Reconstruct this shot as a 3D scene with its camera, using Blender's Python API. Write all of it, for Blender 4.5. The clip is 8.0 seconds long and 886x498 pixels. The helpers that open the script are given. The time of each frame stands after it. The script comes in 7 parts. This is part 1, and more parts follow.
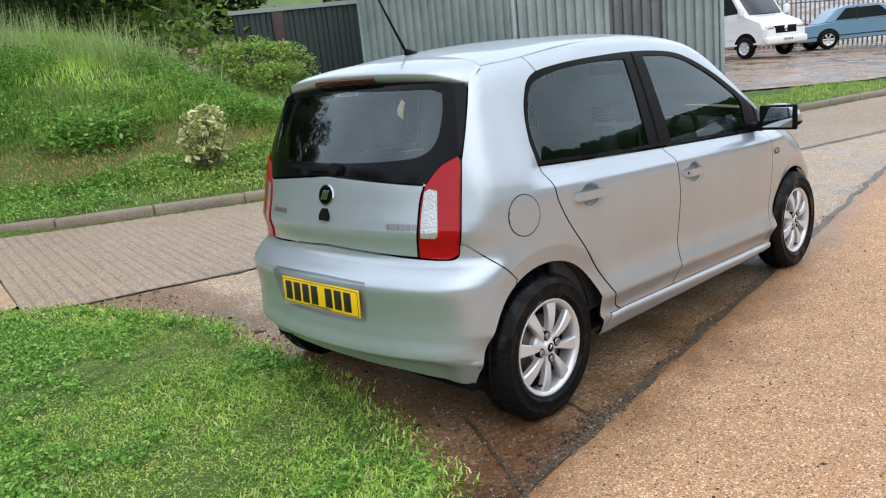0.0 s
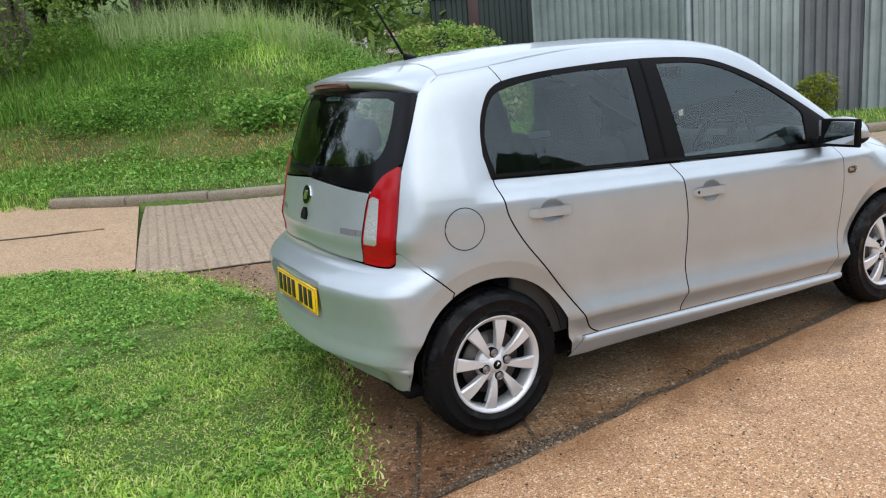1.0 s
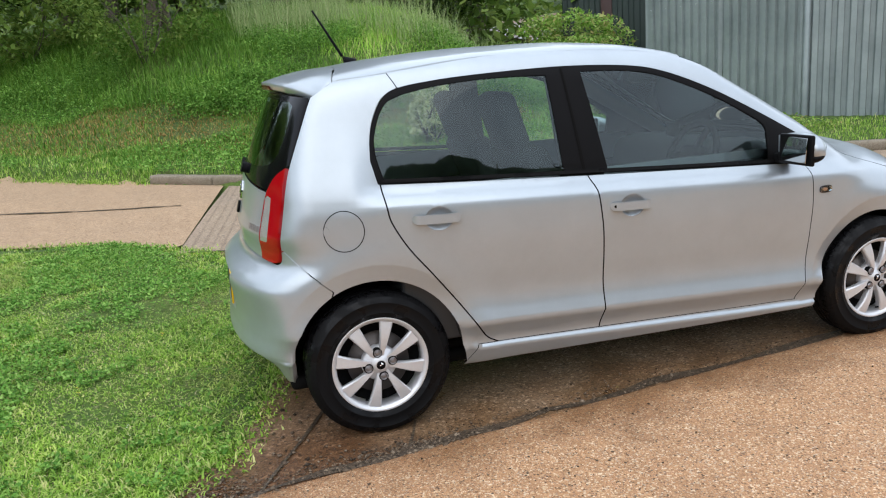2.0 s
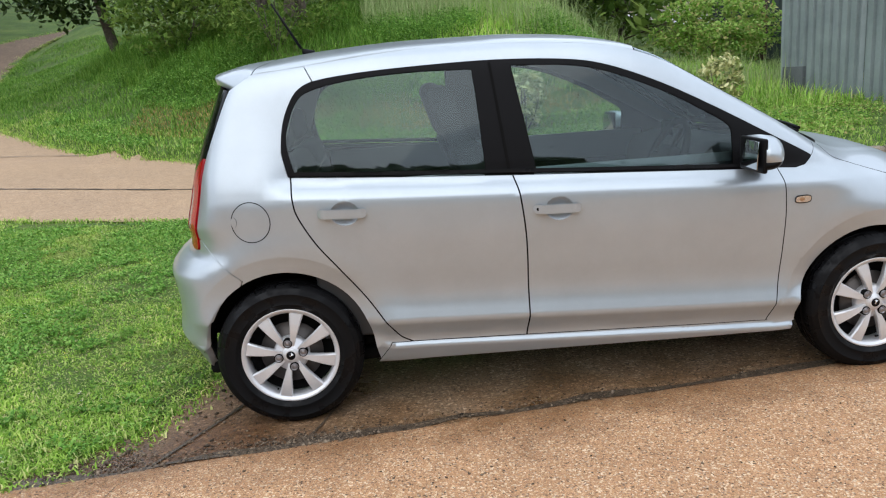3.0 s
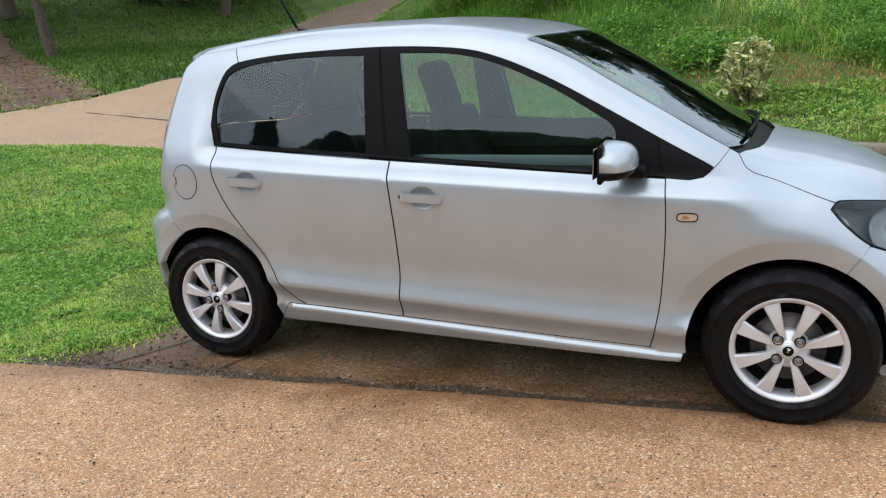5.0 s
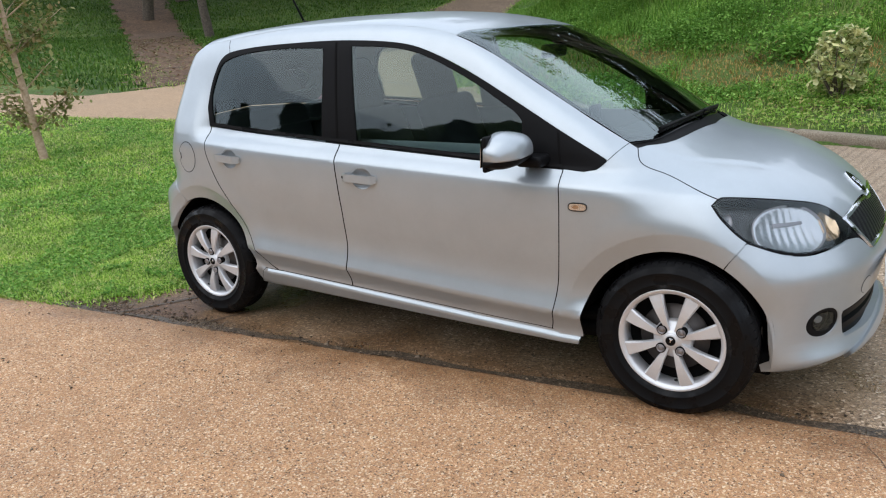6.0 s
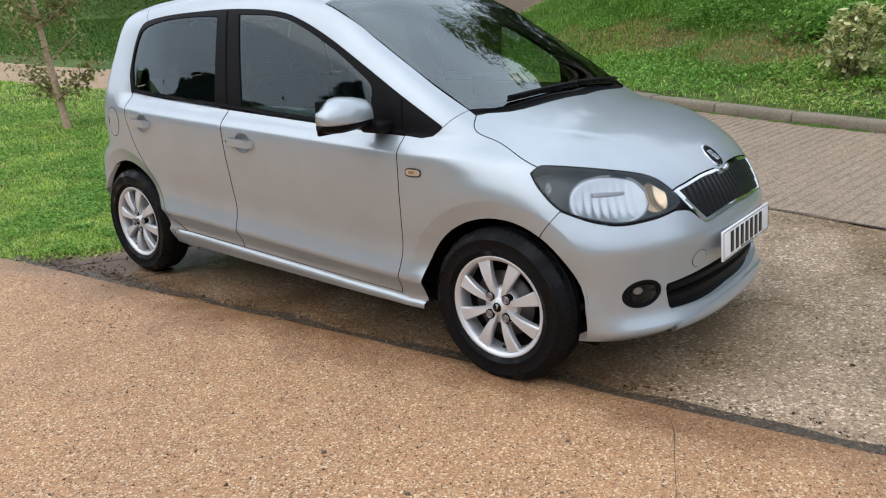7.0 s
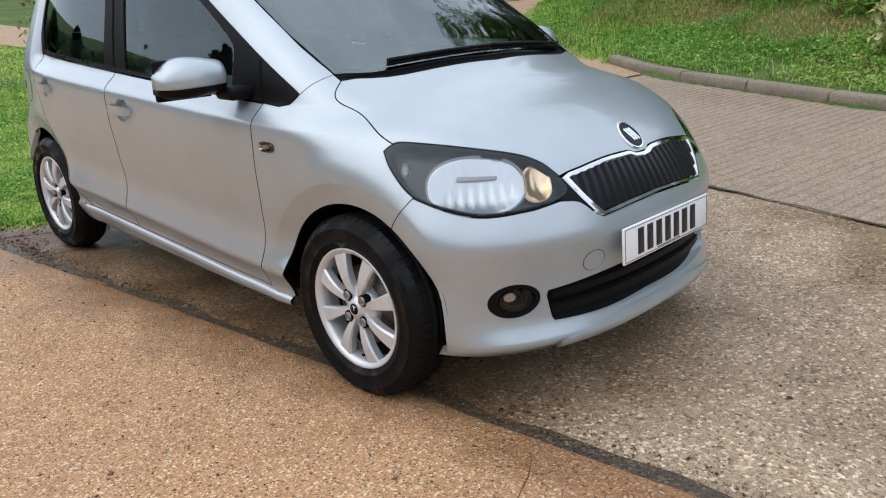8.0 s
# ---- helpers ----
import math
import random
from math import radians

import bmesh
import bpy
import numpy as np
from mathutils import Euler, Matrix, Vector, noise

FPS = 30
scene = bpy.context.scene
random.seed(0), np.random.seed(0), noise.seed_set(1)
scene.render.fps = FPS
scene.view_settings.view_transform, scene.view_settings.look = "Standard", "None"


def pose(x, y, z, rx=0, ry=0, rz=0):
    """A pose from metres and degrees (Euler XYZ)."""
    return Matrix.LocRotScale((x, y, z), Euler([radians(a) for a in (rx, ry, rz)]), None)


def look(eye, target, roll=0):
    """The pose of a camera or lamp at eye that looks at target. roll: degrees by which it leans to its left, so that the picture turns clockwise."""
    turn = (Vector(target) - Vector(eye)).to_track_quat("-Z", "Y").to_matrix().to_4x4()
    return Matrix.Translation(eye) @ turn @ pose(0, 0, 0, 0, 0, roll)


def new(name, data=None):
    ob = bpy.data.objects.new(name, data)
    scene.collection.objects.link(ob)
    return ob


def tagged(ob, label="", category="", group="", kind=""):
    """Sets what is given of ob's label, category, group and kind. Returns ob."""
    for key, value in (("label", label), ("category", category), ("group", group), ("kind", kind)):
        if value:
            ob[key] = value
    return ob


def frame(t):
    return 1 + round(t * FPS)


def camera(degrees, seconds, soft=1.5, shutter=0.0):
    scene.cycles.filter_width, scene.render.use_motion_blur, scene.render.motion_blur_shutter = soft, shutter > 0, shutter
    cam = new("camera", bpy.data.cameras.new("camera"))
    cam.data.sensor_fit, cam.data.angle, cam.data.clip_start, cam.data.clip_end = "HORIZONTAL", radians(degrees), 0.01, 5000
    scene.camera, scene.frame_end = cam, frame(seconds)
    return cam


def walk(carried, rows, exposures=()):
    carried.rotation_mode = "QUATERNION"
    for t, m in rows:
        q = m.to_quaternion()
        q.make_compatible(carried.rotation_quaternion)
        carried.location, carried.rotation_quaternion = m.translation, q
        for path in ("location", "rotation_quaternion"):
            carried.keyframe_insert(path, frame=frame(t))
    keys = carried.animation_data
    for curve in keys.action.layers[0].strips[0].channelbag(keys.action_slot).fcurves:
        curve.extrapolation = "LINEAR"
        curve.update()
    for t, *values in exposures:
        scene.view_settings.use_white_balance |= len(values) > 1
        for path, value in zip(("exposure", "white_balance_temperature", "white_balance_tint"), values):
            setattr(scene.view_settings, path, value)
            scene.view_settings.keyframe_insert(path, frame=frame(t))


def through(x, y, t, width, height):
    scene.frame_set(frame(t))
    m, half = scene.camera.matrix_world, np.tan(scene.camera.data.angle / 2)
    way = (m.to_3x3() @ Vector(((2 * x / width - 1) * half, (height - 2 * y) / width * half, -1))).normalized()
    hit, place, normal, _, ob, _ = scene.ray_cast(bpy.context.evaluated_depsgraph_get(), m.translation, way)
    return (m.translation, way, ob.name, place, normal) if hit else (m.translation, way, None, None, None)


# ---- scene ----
cam = camera(59.8, 8.0, soft=1.15)
PATH = [
    (0, (-3.439, -2.544, 1.388), (-2.092, -1.138, 0.933), -6.0),
    (0.5, (-3.051, -2.879, 1.407), (-1.896, -1.31, 0.953), -5.6),
    (1, (-2.639, -3.132, 1.397), (-1.734, -1.406, 0.948), -5.2),
    (1.5, (-2.17, -3.376, 1.402), (-1.47, -1.558, 0.949), -4.8),
    (1.7, (-1.998, -3.464, 1.403), (-1.356, -1.626, 0.95), -4.5),
    (3, (-0.764, -3.684, 1.359), (-0.637, -1.742, 0.901), -4.0),
    (3.5, (-0.293, -3.613, 1.393), (-0.342, -1.671, 0.916), -3.8),
    (4, (0.144, -3.602, 1.398), (-0.124, -1.683, 0.9), -3.6),
    (4.2, (0.311, -3.568, 1.381), (-0.056, -1.667, 0.882), -3.3),
    (5.3, (1.313, -3.44, 1.388), (0.468, -1.706, 0.861), -3.0),
    (5.5, (1.471, -3.384, 1.403), (0.558, -1.685, 0.873), -2.9),
    (6, (1.949, -3.34, 1.395), (0.889, -1.734, 0.85), -2.8),
    (6.5, (2.328, -3.137, 1.357), (1.185, -1.595, 0.795), -2.6),
    (7, (2.711, -2.905, 1.307), (1.5, -1.422, 0.727), -2.5),
    (7.5, (2.876, -2.556, 1.266), (1.594, -1.143, 0.668), -2.4),
    (8, (2.946, -2.128, 1.196), (1.61, -0.779, 0.567), -2.2),
]
walk(cam, [(t, look(eye, target, roll)) for t, eye, target, roll in PATH], exposures=((0.0, 0.32), (3.5, 0.27), (5.5, 0.16), (8.0, 0.06)))

# ---- light ----
world = bpy.data.worlds.new("sky")
scene.world = world
world.use_nodes = True
wn = world.node_tree
sky = wn.nodes.new("ShaderNodeTexSky")
sky.sky_type, sky.sun_disc = "NISHITA", False
SUN_EL, SUN_AZ = 52.0, 205.0
sky.sun_elevation, sky.sun_rotation = radians(SUN_EL), radians(SUN_AZ)
sky.air_density, sky.dust_density, sky.ozone_density = 1.0, 4.0, 1.0
# a thin overcast: pale grey cloud over the clear sky
coord = wn.nodes.new("ShaderNodeTexCoord")
cloud = wn.nodes.new("ShaderNodeTexNoise")
cloud.inputs["Scale"].default_value, cloud.inputs["Detail"].default_value, cloud.inputs["Roughness"].default_value = 2.6, 6.0, 0.55
cramp = wn.nodes.new("ShaderNodeValToRGB")
cramp.color_ramp.elements[0].position, cramp.color_ramp.elements[1].position = 0.32, 0.68
cramp.color_ramp.elements[0].color = (8.6, 9.8, 11.7, 1)
cramp.color_ramp.elements[1].color = (15.2, 16.5, 18.6, 1)
veil = wn.nodes.new("ShaderNodeMix")
veil.data_type = "RGBA"
veil.inputs[0].default_value = 0.86
bg = wn.nodes["Background"]
bg.inputs["Strength"].default_value = 0.1
wn.links.new(coord.outputs["Generated"], cloud.inputs["Vector"])
wn.links.new(cloud.outputs["Fac"], cramp.inputs["Fac"])
# an overcast sky is brightest overhead
updown = wn.nodes.new("ShaderNodeSeparateXYZ")
wn.links.new(coord.outputs["Generated"], updown.inputs[0])
lift = wn.nodes.new("ShaderNodeValToRGB")
lift.color_ramp.elements[0].position, lift.color_ramp.elements[1].position = 0.0, 0.9
lift.color_ramp.elements[0].color = (0.90, 0.91, 0.92, 1)
lift.color_ramp.elements[1].color = (1.24, 1.24, 1.24, 1)
wn.links.new(updown.outputs["Z"], lift.inputs["Fac"])
veiled = wn.nodes.new("ShaderNodeMix")
veiled.data_type, veiled.blend_type = "RGBA", "MULTIPLY"
veiled.inputs[0].default_value = 1.0
wn.links.new(cramp.outputs["Color"], veiled.inputs[6])
wn.links.new(lift.outputs["Color"], veiled.inputs[7])
wn.links.new(sky.outputs["Color"], veil.inputs[6])
wn.links.new(veiled.outputs[2], veil.inputs[7])
wn.links.new(veil.outputs[2], bg.inputs["Color"])
sun = new("sun", bpy.data.lights.new("sun", "SUN"))
sun.data.energy, sun.data.angle, sun.data.color = 0.8, radians(80), (1.0, 0.97, 0.92)
sun.matrix_world = look((0, 0, 0), (-math.cos(radians(SUN_EL)) * math.sin(radians(SUN_AZ)), -math.cos(radians(SUN_EL)) * math.cos(radians(SUN_AZ)), -math.sin(radians(SUN_EL))))
scene.view_settings.exposure = 0.28

# ---- materials ----
def material(name, color, rough=0.6, metal=0.0):
    m = bpy.data.materials.new(name)
    m.use_nodes = True
    b = m.node_tree.nodes["Principled BSDF"]
    b.inputs["Base Color"].default_value = (*color, 1)
    b.inputs["Roughness"].default_value = rough
    b.inputs["Metallic"].default_value = metal
    return m


def nd(m, kind, **values):
    n = m.node_tree.nodes.new(kind)
    for key, value in values.items():
        n.inputs[key.replace("_", " ")].default_value = value
    return n


def wire(m, a, b):
    m.node_tree.links.new(a, b)


def ramp(m, source, stops):
    r = m.node_tree.nodes.new("ShaderNodeValToRGB")
    e = r.color_ramp.elements
    while len(e) < len(stops):
        e.new(0.5)
    for el, (p, c) in zip(e, stops):
        el.position, el.color = p, (*c, 1) if len(c) == 3 else c
    wire(m, source, r.inputs["Fac"])
    return r.outputs["Color"]


def grey(v):
    return (v, v, v)


def noise_of(m, scale, detail=4.0, rough=0.6, vector=None):
    n = nd(m, "ShaderNodeTexNoise", Scale=scale, Detail=detail, Roughness=rough)
    if vector is None:
        vector = place_of(m)
    wire(m, vector, n.inputs["Vector"])
    return n.outputs["Fac"]


def place_of(m):
    for n in m.node_tree.nodes:
        if n.bl_idname == "ShaderNodeTexCoord":
            return n.outputs["Object"]
    return nd(m, "ShaderNodeTexCoord").outputs["Object"]


def mix(m, fac, a, b, blend="MIX"):
    x = m.node_tree.nodes.new("ShaderNodeMix")
    x.data_type, x.blend_type = "RGBA", blend
    for s, v in ((x.inputs[0], fac), (x.inputs[6], a), (x.inputs[7], b)):
        if isinstance(v, (int, float)):
            s.default_value = v
        elif isinstance(v, tuple):
            s.default_value = (*v, 1)
        else:
            wire(m, v, s)
    return x.outputs[2]


def bsdf(m):
    return m.node_tree.nodes["Principled BSDF"]


def bump(m, height, strength=0.3, distance=0.01):
    b = nd(m, "ShaderNodeBump", Strength=strength, Distance=distance)
    wire(m, height, b.inputs["Height"])
    wire(m, b.outputs["Normal"], bsdf(m).inputs["Normal"])


silver = material("silver_paint", (0.50, 0.525, 0.56), 0.35, 0.55)
bsdf(silver).inputs["Coat Weight"].default_value = 0.6
bsdf(silver).inputs["Coat Roughness"].default_value = 0.03
flake = mix(silver, noise_of(silver, 900, 2), (0.366, 0.406, 0.434), (0.433, 0.477, 0.510))
wire(silver, mix(silver, 1.0, flake, ramp(silver, noise_of(silver, 6, 5, 0.7), [(0.3, (0.95, 0.95, 0.95)), (0.7, (1.03, 1.03, 1.03))]), "MULTIPLY"), bsdf(silver).inputs["Base Color"])
black_gloss = material("black_gloss", (0.004, 0.004, 0.005), 0.12)
bsdf(black_gloss).inputs["Specular IOR Level"].default_value = 0.12
black_plastic = material("black_plastic", (0.0065, 0.0065, 0.007), 0.42)
bsdf(black_plastic).inputs["Specular IOR Level"].default_value = 0.07
rubber = material("tyre_rubber", (0.0045, 0.0045, 0.005), 0.62)
bsdf(rubber).inputs["Specular IOR Level"].default_value = 0.13
wire(rubber, ramp(rubber, noise_of(rubber, 9, 3, 0.5), [(0.50, grey(0.66)), (0.58, grey(0.24))]), bsdf(rubber).inputs["Roughness"])
alloy = material("alloy", (0.62, 0.625, 0.64), 0.40, 0.45)
dark = material("dark_void", (0.004, 0.004, 0.004), 0.85)
bsdf(dark).inputs["Specular IOR Level"].default_value = 0.1
chrome = material("chrome", (0.75, 0.76, 0.78), 0.08, 1.0)
red_lens = material("red_lens", (0.33, 0.002, 0.006), 0.10)
bsdf(red_lens).inputs["Specular IOR Level"].default_value = 0.3
white_lens = material("white_lens", (0.55, 0.56, 0.57), 0.14, 0.6)
bump(white_lens, noise_of(white_lens, 120, 2), 0.5, 0.004)
mirror_face = material("mirror_face", (0.42, 0.44, 0.45), 0.02, 1.0)
yellow_plate = material("yellow_plate", (0.85, 0.52, 0.01), 0.35)
white_plate = material("white_plate", (0.8, 0.8, 0.8), 0.35)
ink = material("plate_ink", (0.012, 0.012, 0.012), 0.4)


def glass_material(name, tint, ior=1.5):
    m = bpy.data.materials.new(name)
    m.use_nodes = True
    t = m.node_tree
    t.nodes.remove(t.nodes["Principled BSDF"])
    tr = nd(m, "ShaderNodeBsdfTransparent", Color=(*tint, 1))
    gl = nd(m, "ShaderNodeBsdfGlossy", Roughness=0.01, Color=(0.86, 0.96, 0.97, 1))
    fr = nd(m, "ShaderNodeFresnel", IOR=ior)
    mx = m.node_tree.nodes.new("ShaderNodeMixShader")
    wire(m, fr.outputs[0], mx.inputs[0])
    wire(m, tr.outputs[0], mx.inputs[1])
    wire(m, gl.outputs[0], mx.inputs[2])
    wire(m, mx.outputs[0], t.nodes["Material Output"].inputs["Surface"])
    return m


window_glass = glass_material("window_glass", (0.66, 0.77, 0.75), 1.62)
screen_glass = glass_material("screen_glass", (0.74, 0.84, 0.81), 2.2)
rear_glass = glass_material("rear_glass", (0.42, 0.50, 0.49), 1.75)
lamp_glass = glass_material("lamp_glass", (0.93, 0.94, 0.95), 1.45)


def stone_material(name, stones, scale, patch, wet=0.0, rough=0.8, relief=0.5, tint=((0.92, 0.92, 0.92), (1.06, 1.04, 1.0)), wet_scale=0.9):
    """Concrete with its stones laid bare: cells of several colours, blotches, damp patches."""
    m = material(name, patch, rough)
    v = nd(m, "ShaderNodeTexVoronoi", Scale=scale)
    wire(m, place_of(m), v.inputs["Vector"])
    sep = nd(m, "ShaderNodeSeparateColor")
    wire(m, v.outputs["Color"], sep.inputs[0])
    n = len(stones)
    col = ramp(m, sep.outputs[0], [(0.02 + 0.96 * k / (n - 1), c) for k, c in enumerate(stones)])
    v2 = nd(m, "ShaderNodeTexVoronoi", Scale=scale * 2.3)
    wire(m, place_of(m), v2.inputs["Vector"])
    sep2 = nd(m, "ShaderNodeSeparateColor")
    wire(m, v2.outputs["Color"], sep2.inputs[0])
    fine = ramp(m, sep2.outputs[1], [(0.0, tuple(c * 0.55 for c in patch)), (0.55, patch), (1.0, tuple(min(1, c * 1.55) for c in patch))])
    pick = ramp(m, sep.outputs[1], [(0.45, grey(0.0)), (0.55, grey(0.9))])
    col = mix(m, pick, fine, col)
    blot = ramp(m, noise_of(m, 0.9, 6, 0.65), [(0.3, tint[0]), (0.7, tint[1])])
    col = mix(m, 1.0, col, blot, "MULTIPLY")
    blot2 = ramp(m, noise_of(m, 7.0, 5, 0.7), [(0.28, (0.86, 0.84, 0.82)), (0.6, (1.0, 1.0, 1.0))])
    col = mix(m, 1.0, col, blot2, "MULTIPLY")
    if wet:
        damp = ramp(m, noise_of(m, wet_scale, 6, 0.62), [(0.5 - 0.3 * wet, grey(0.0)), (0.62, grey(1.0))])
        col = mix(m, damp, mix(m, 1.0, col, (0.62, 0.59, 0.56), "MULTIPLY"), col)
        rr = ramp(m, damp, [(0.0, grey(0.20)), (1.0, grey(rough))])
        wire(m, rr, bsdf(m).inputs["Roughness"])
    wire(m, col, bsdf(m).inputs["Base Color"])
    h = mix(m, 0.5, v.outputs["Distance"], noise_of(m, scale * 0.5, 3))
    bump(m, h, relief, 0.006)
    return m


apron_mat = stone_material("exposed_aggregate", [(0.055, 0.032, 0.020), (0.37, 0.190, 0.085), (0.42, 0.228, 0.105), (0.48, 0.275, 0.135), (0.62, 0.425, 0.25), (0.80, 0.63, 0.44), (0.19, 0.105, 0.065)], 165, (0.430, 0.236, 0.120), relief=0.9)
lane_mat = stone_material("worn_concrete", [(0.092, 0.065, 0.042), (0.290, 0.208, 0.137), (0.396, 0.286, 0.189), (0.502, 0.377, 0.260), (0.818, 0.676, 0.520)], 105, (0.356, 0.254, 0.163), wet=0.5, rough=0.7, wet_scale=1.3)
road_mat = stone_material("ribbed_concrete", [(0.135, 0.100, 0.070), (0.290, 0.215, 0.152), (0.340, 0.260, 0.188), (0.430, 0.350, 0.265)], 90, (0.300, 0.224, 0.158), rough=0.65)
drive_mat = stone_material("tan_concrete", [(0.239, 0.155, 0.092), (0.361, 0.241, 0.148), (0.403, 0.280, 0.176), (0.446, 0.326, 0.218)], 70, (0.369, 0.249, 0.151), rough=0.85, relief=0.3)
dirt_mat = stone_material("bare_earth", [(0.05, 0.026, 0.015), (0.11, 0.062, 0.036), (0.16, 0.095, 0.055), (0.24, 0.155, 0.095)], 14, (0.12, 0.07, 0.04), rough=0.95, tint=((0.6, 0.58, 0.55), (1.25, 1.2, 1.15)))
track_mat = stone_material("worn_earth", [(0.060, 0.038, 0.023), (0.140, 0.094, 0.060), (0.190, 0.132, 0.086), (0.265, 0.195, 0.130)], 22, (0.155, 0.106, 0.069), rough=0.95, tint=((0.78, 0.76, 0.74), (1.15, 1.12, 1.08)))
yard_mat = stone_material("gravel_yard", [(0.110, 0.071, 0.045), (0.246, 0.166, 0.108), (0.301, 0.207, 0.134), (0.384, 0.282, 0.194)], 30, (0.255, 0.170, 0.108), wet=0.08, rough=0.9)
joint_mat = stone_material("joint_filler", [(0.020, 0.014, 0.009), (0.055, 0.039, 0.026), (0.090, 0.064, 0.043), (0.17, 0.125, 0.085)], 120, (0.060, 0.042, 0.028), rough=0.45)
kerb_mat = stone_material("kerb_stone", [(0.166, 0.137, 0.108), (0.249, 0.212, 0.170), (0.282, 0.241, 0.191), (0.315, 0.282, 0.232)], 120, (0.249, 0.207, 0.162), rough=0.9, relief=0.3, tint=((0.68, 0.70, 0.62), (1.05, 1.02, 0.98)))


def tint_by(m, mask, color, shine=None):
    """Multiply a surface's colour where a mask is dark; give it a sheen there."""
    b = bsdf(m)
    base = b.inputs["Base Color"].links[0].from_socket
    wire(m, mix(m, mask, mix(m, 1.0, base, color, "MULTIPLY"), base), b.inputs["Base Color"])
    if shine is not None:
        wire(m, ramp(m, mask, [(0.0, grey(shine)), (1.0, grey(b.inputs["Roughness"].default_value))]), b.inputs["Roughness"])


def along(m, way, offset=0.0, scale=1.0):
    """How far a place lies along a direction."""
    d = m.node_tree.nodes.new("ShaderNodeVectorMath")
    d.operation = "DOT_PRODUCT"
    wire(m, place_of(m), d.inputs[0])
    d.inputs[1].default_value = way
    k = m.node_tree.nodes.new("ShaderNodeMath")
    k.operation = "MULTIPLY_ADD"
    wire(m, d.outputs["Value"], k.inputs[0])
    k.inputs[1].default_value, k.inputs[2].default_value = scale, offset
    return k.outputs[0]


def math_of(m, op, a, b=0.0):
    k = m.node_tree.nodes.new("ShaderNodeMath")
    k.operation = op
    for s, v in ((k.inputs[0], a), (k.inputs[1], b)):
        if isinstance(v, (int, float)):
            s.default_value = v
        else:
            wire(m, v, s)
    return k.outputs[0]


# shade in the grooves between the ribs, put into the colour and broken by noise
groove = math_of(road_mat, "SINE", along(road_mat, (1.0, -0.15, 0.0), 0.36 * 2 * math.pi / 0.085, 2 * math.pi / 0.085))
groove = math_of(road_mat, "ADD", groove, math_of(road_mat, "MULTIPLY", noise_of(road_mat, 5.0, 5, 0.7), 2.4))
tint_by(road_mat, ramp(road_mat, groove, [(0.22, grey(0.0)), (0.75, grey(1.0))]), (0.76, 0.74, 0.72))
# water and silt beside the slab joint
damp = math_of(apron_mat, "ADD", along(apron_mat, (0.118, -1.0, 0.0), -0.795), math_of(apron_mat, "MULTIPLY", math_of(apron_mat, "SUBTRACT", noise_of(apron_mat, 1.7, 6, 0.65), 0.5), 1.0))
tint_by(apron_mat, ramp(apron_mat, damp, [(0.04, grey(0.0)), (0.34, grey(1.0))]), (0.68, 0.62, 0.57), 0.34)
mud = math_of(lane_mat, "ADD", along(lane_mat, (-0.118, 1.0, 0.0), 0.795), math_of(lane_mat, "MULTIPLY", math_of(lane_mat, "SUBTRACT", noise_of(lane_mat, 2.1, 6, 0.65), 0.5), 1.6))
mud = math_of(lane_mat, "ADD", mud, math_of(lane_mat, "MAXIMUM", along(lane_mat, (1.0, 0.0, 0.0), -1.35), 0.0))
tint_by(lane_mat, ramp(lane_mat, mud, [(0.05, grey(0.0)), (0.55, grey(1.0))]), (0.56, 0.45, 0.35))

# trodden soil between the lawn and the rear wheel
soil = math_of(lane_mat, "ADD", along(lane_mat, (1.0, 0.0, 0.0), 1.25), math_of(lane_mat, "MULTIPLY", math_of(lane_mat, "SUBTRACT", noise_of(lane_mat, 3.1, 6, 0.65), 0.5), 1.1))
tint_by(lane_mat, ramp(lane_mat, soil, [(0.0, grey(0.0)), (0.30, grey(1.0))]), (0.60, 0.49, 0.41))


def turf_material():
    m = material("turf", (0.07, 0.12, 0.03), 0.95)
    a = ramp(m, noise_of(m, 0.55, 5, 0.6), [(0.32, (0.045, 0.095, 0.011)), (0.5, (0.075, 0.135, 0.017)), (0.68, (0.12, 0.170, 0.026))])
    soil = ramp(m, noise_of(m, 22, 5, 0.7), [(0.35, (0.09, 0.058, 0.032)), (0.65, (0.24, 0.155, 0.085))])
    a = mix(m, ramp(m, noise_of(m, 3.2, 6, 0.75), [(0.56, grey(0.0)), (0.70, grey(0.8))]), a, soil)
    b = ramp(m, noise_of(m, 38, 4, 0.7), [(0.3, (0.45, 0.45, 0.42)), (0.7, (1.3, 1.3, 1.2))])
    wire(m, mix(m, 1.0, a, b, "MULTIPLY"), bsdf(m).inputs["Base Color"])
    bump(m, noise_of(m, 30, 5, 0.7), 0.8, 0.04)
    return m


grass_mat = turf_material()


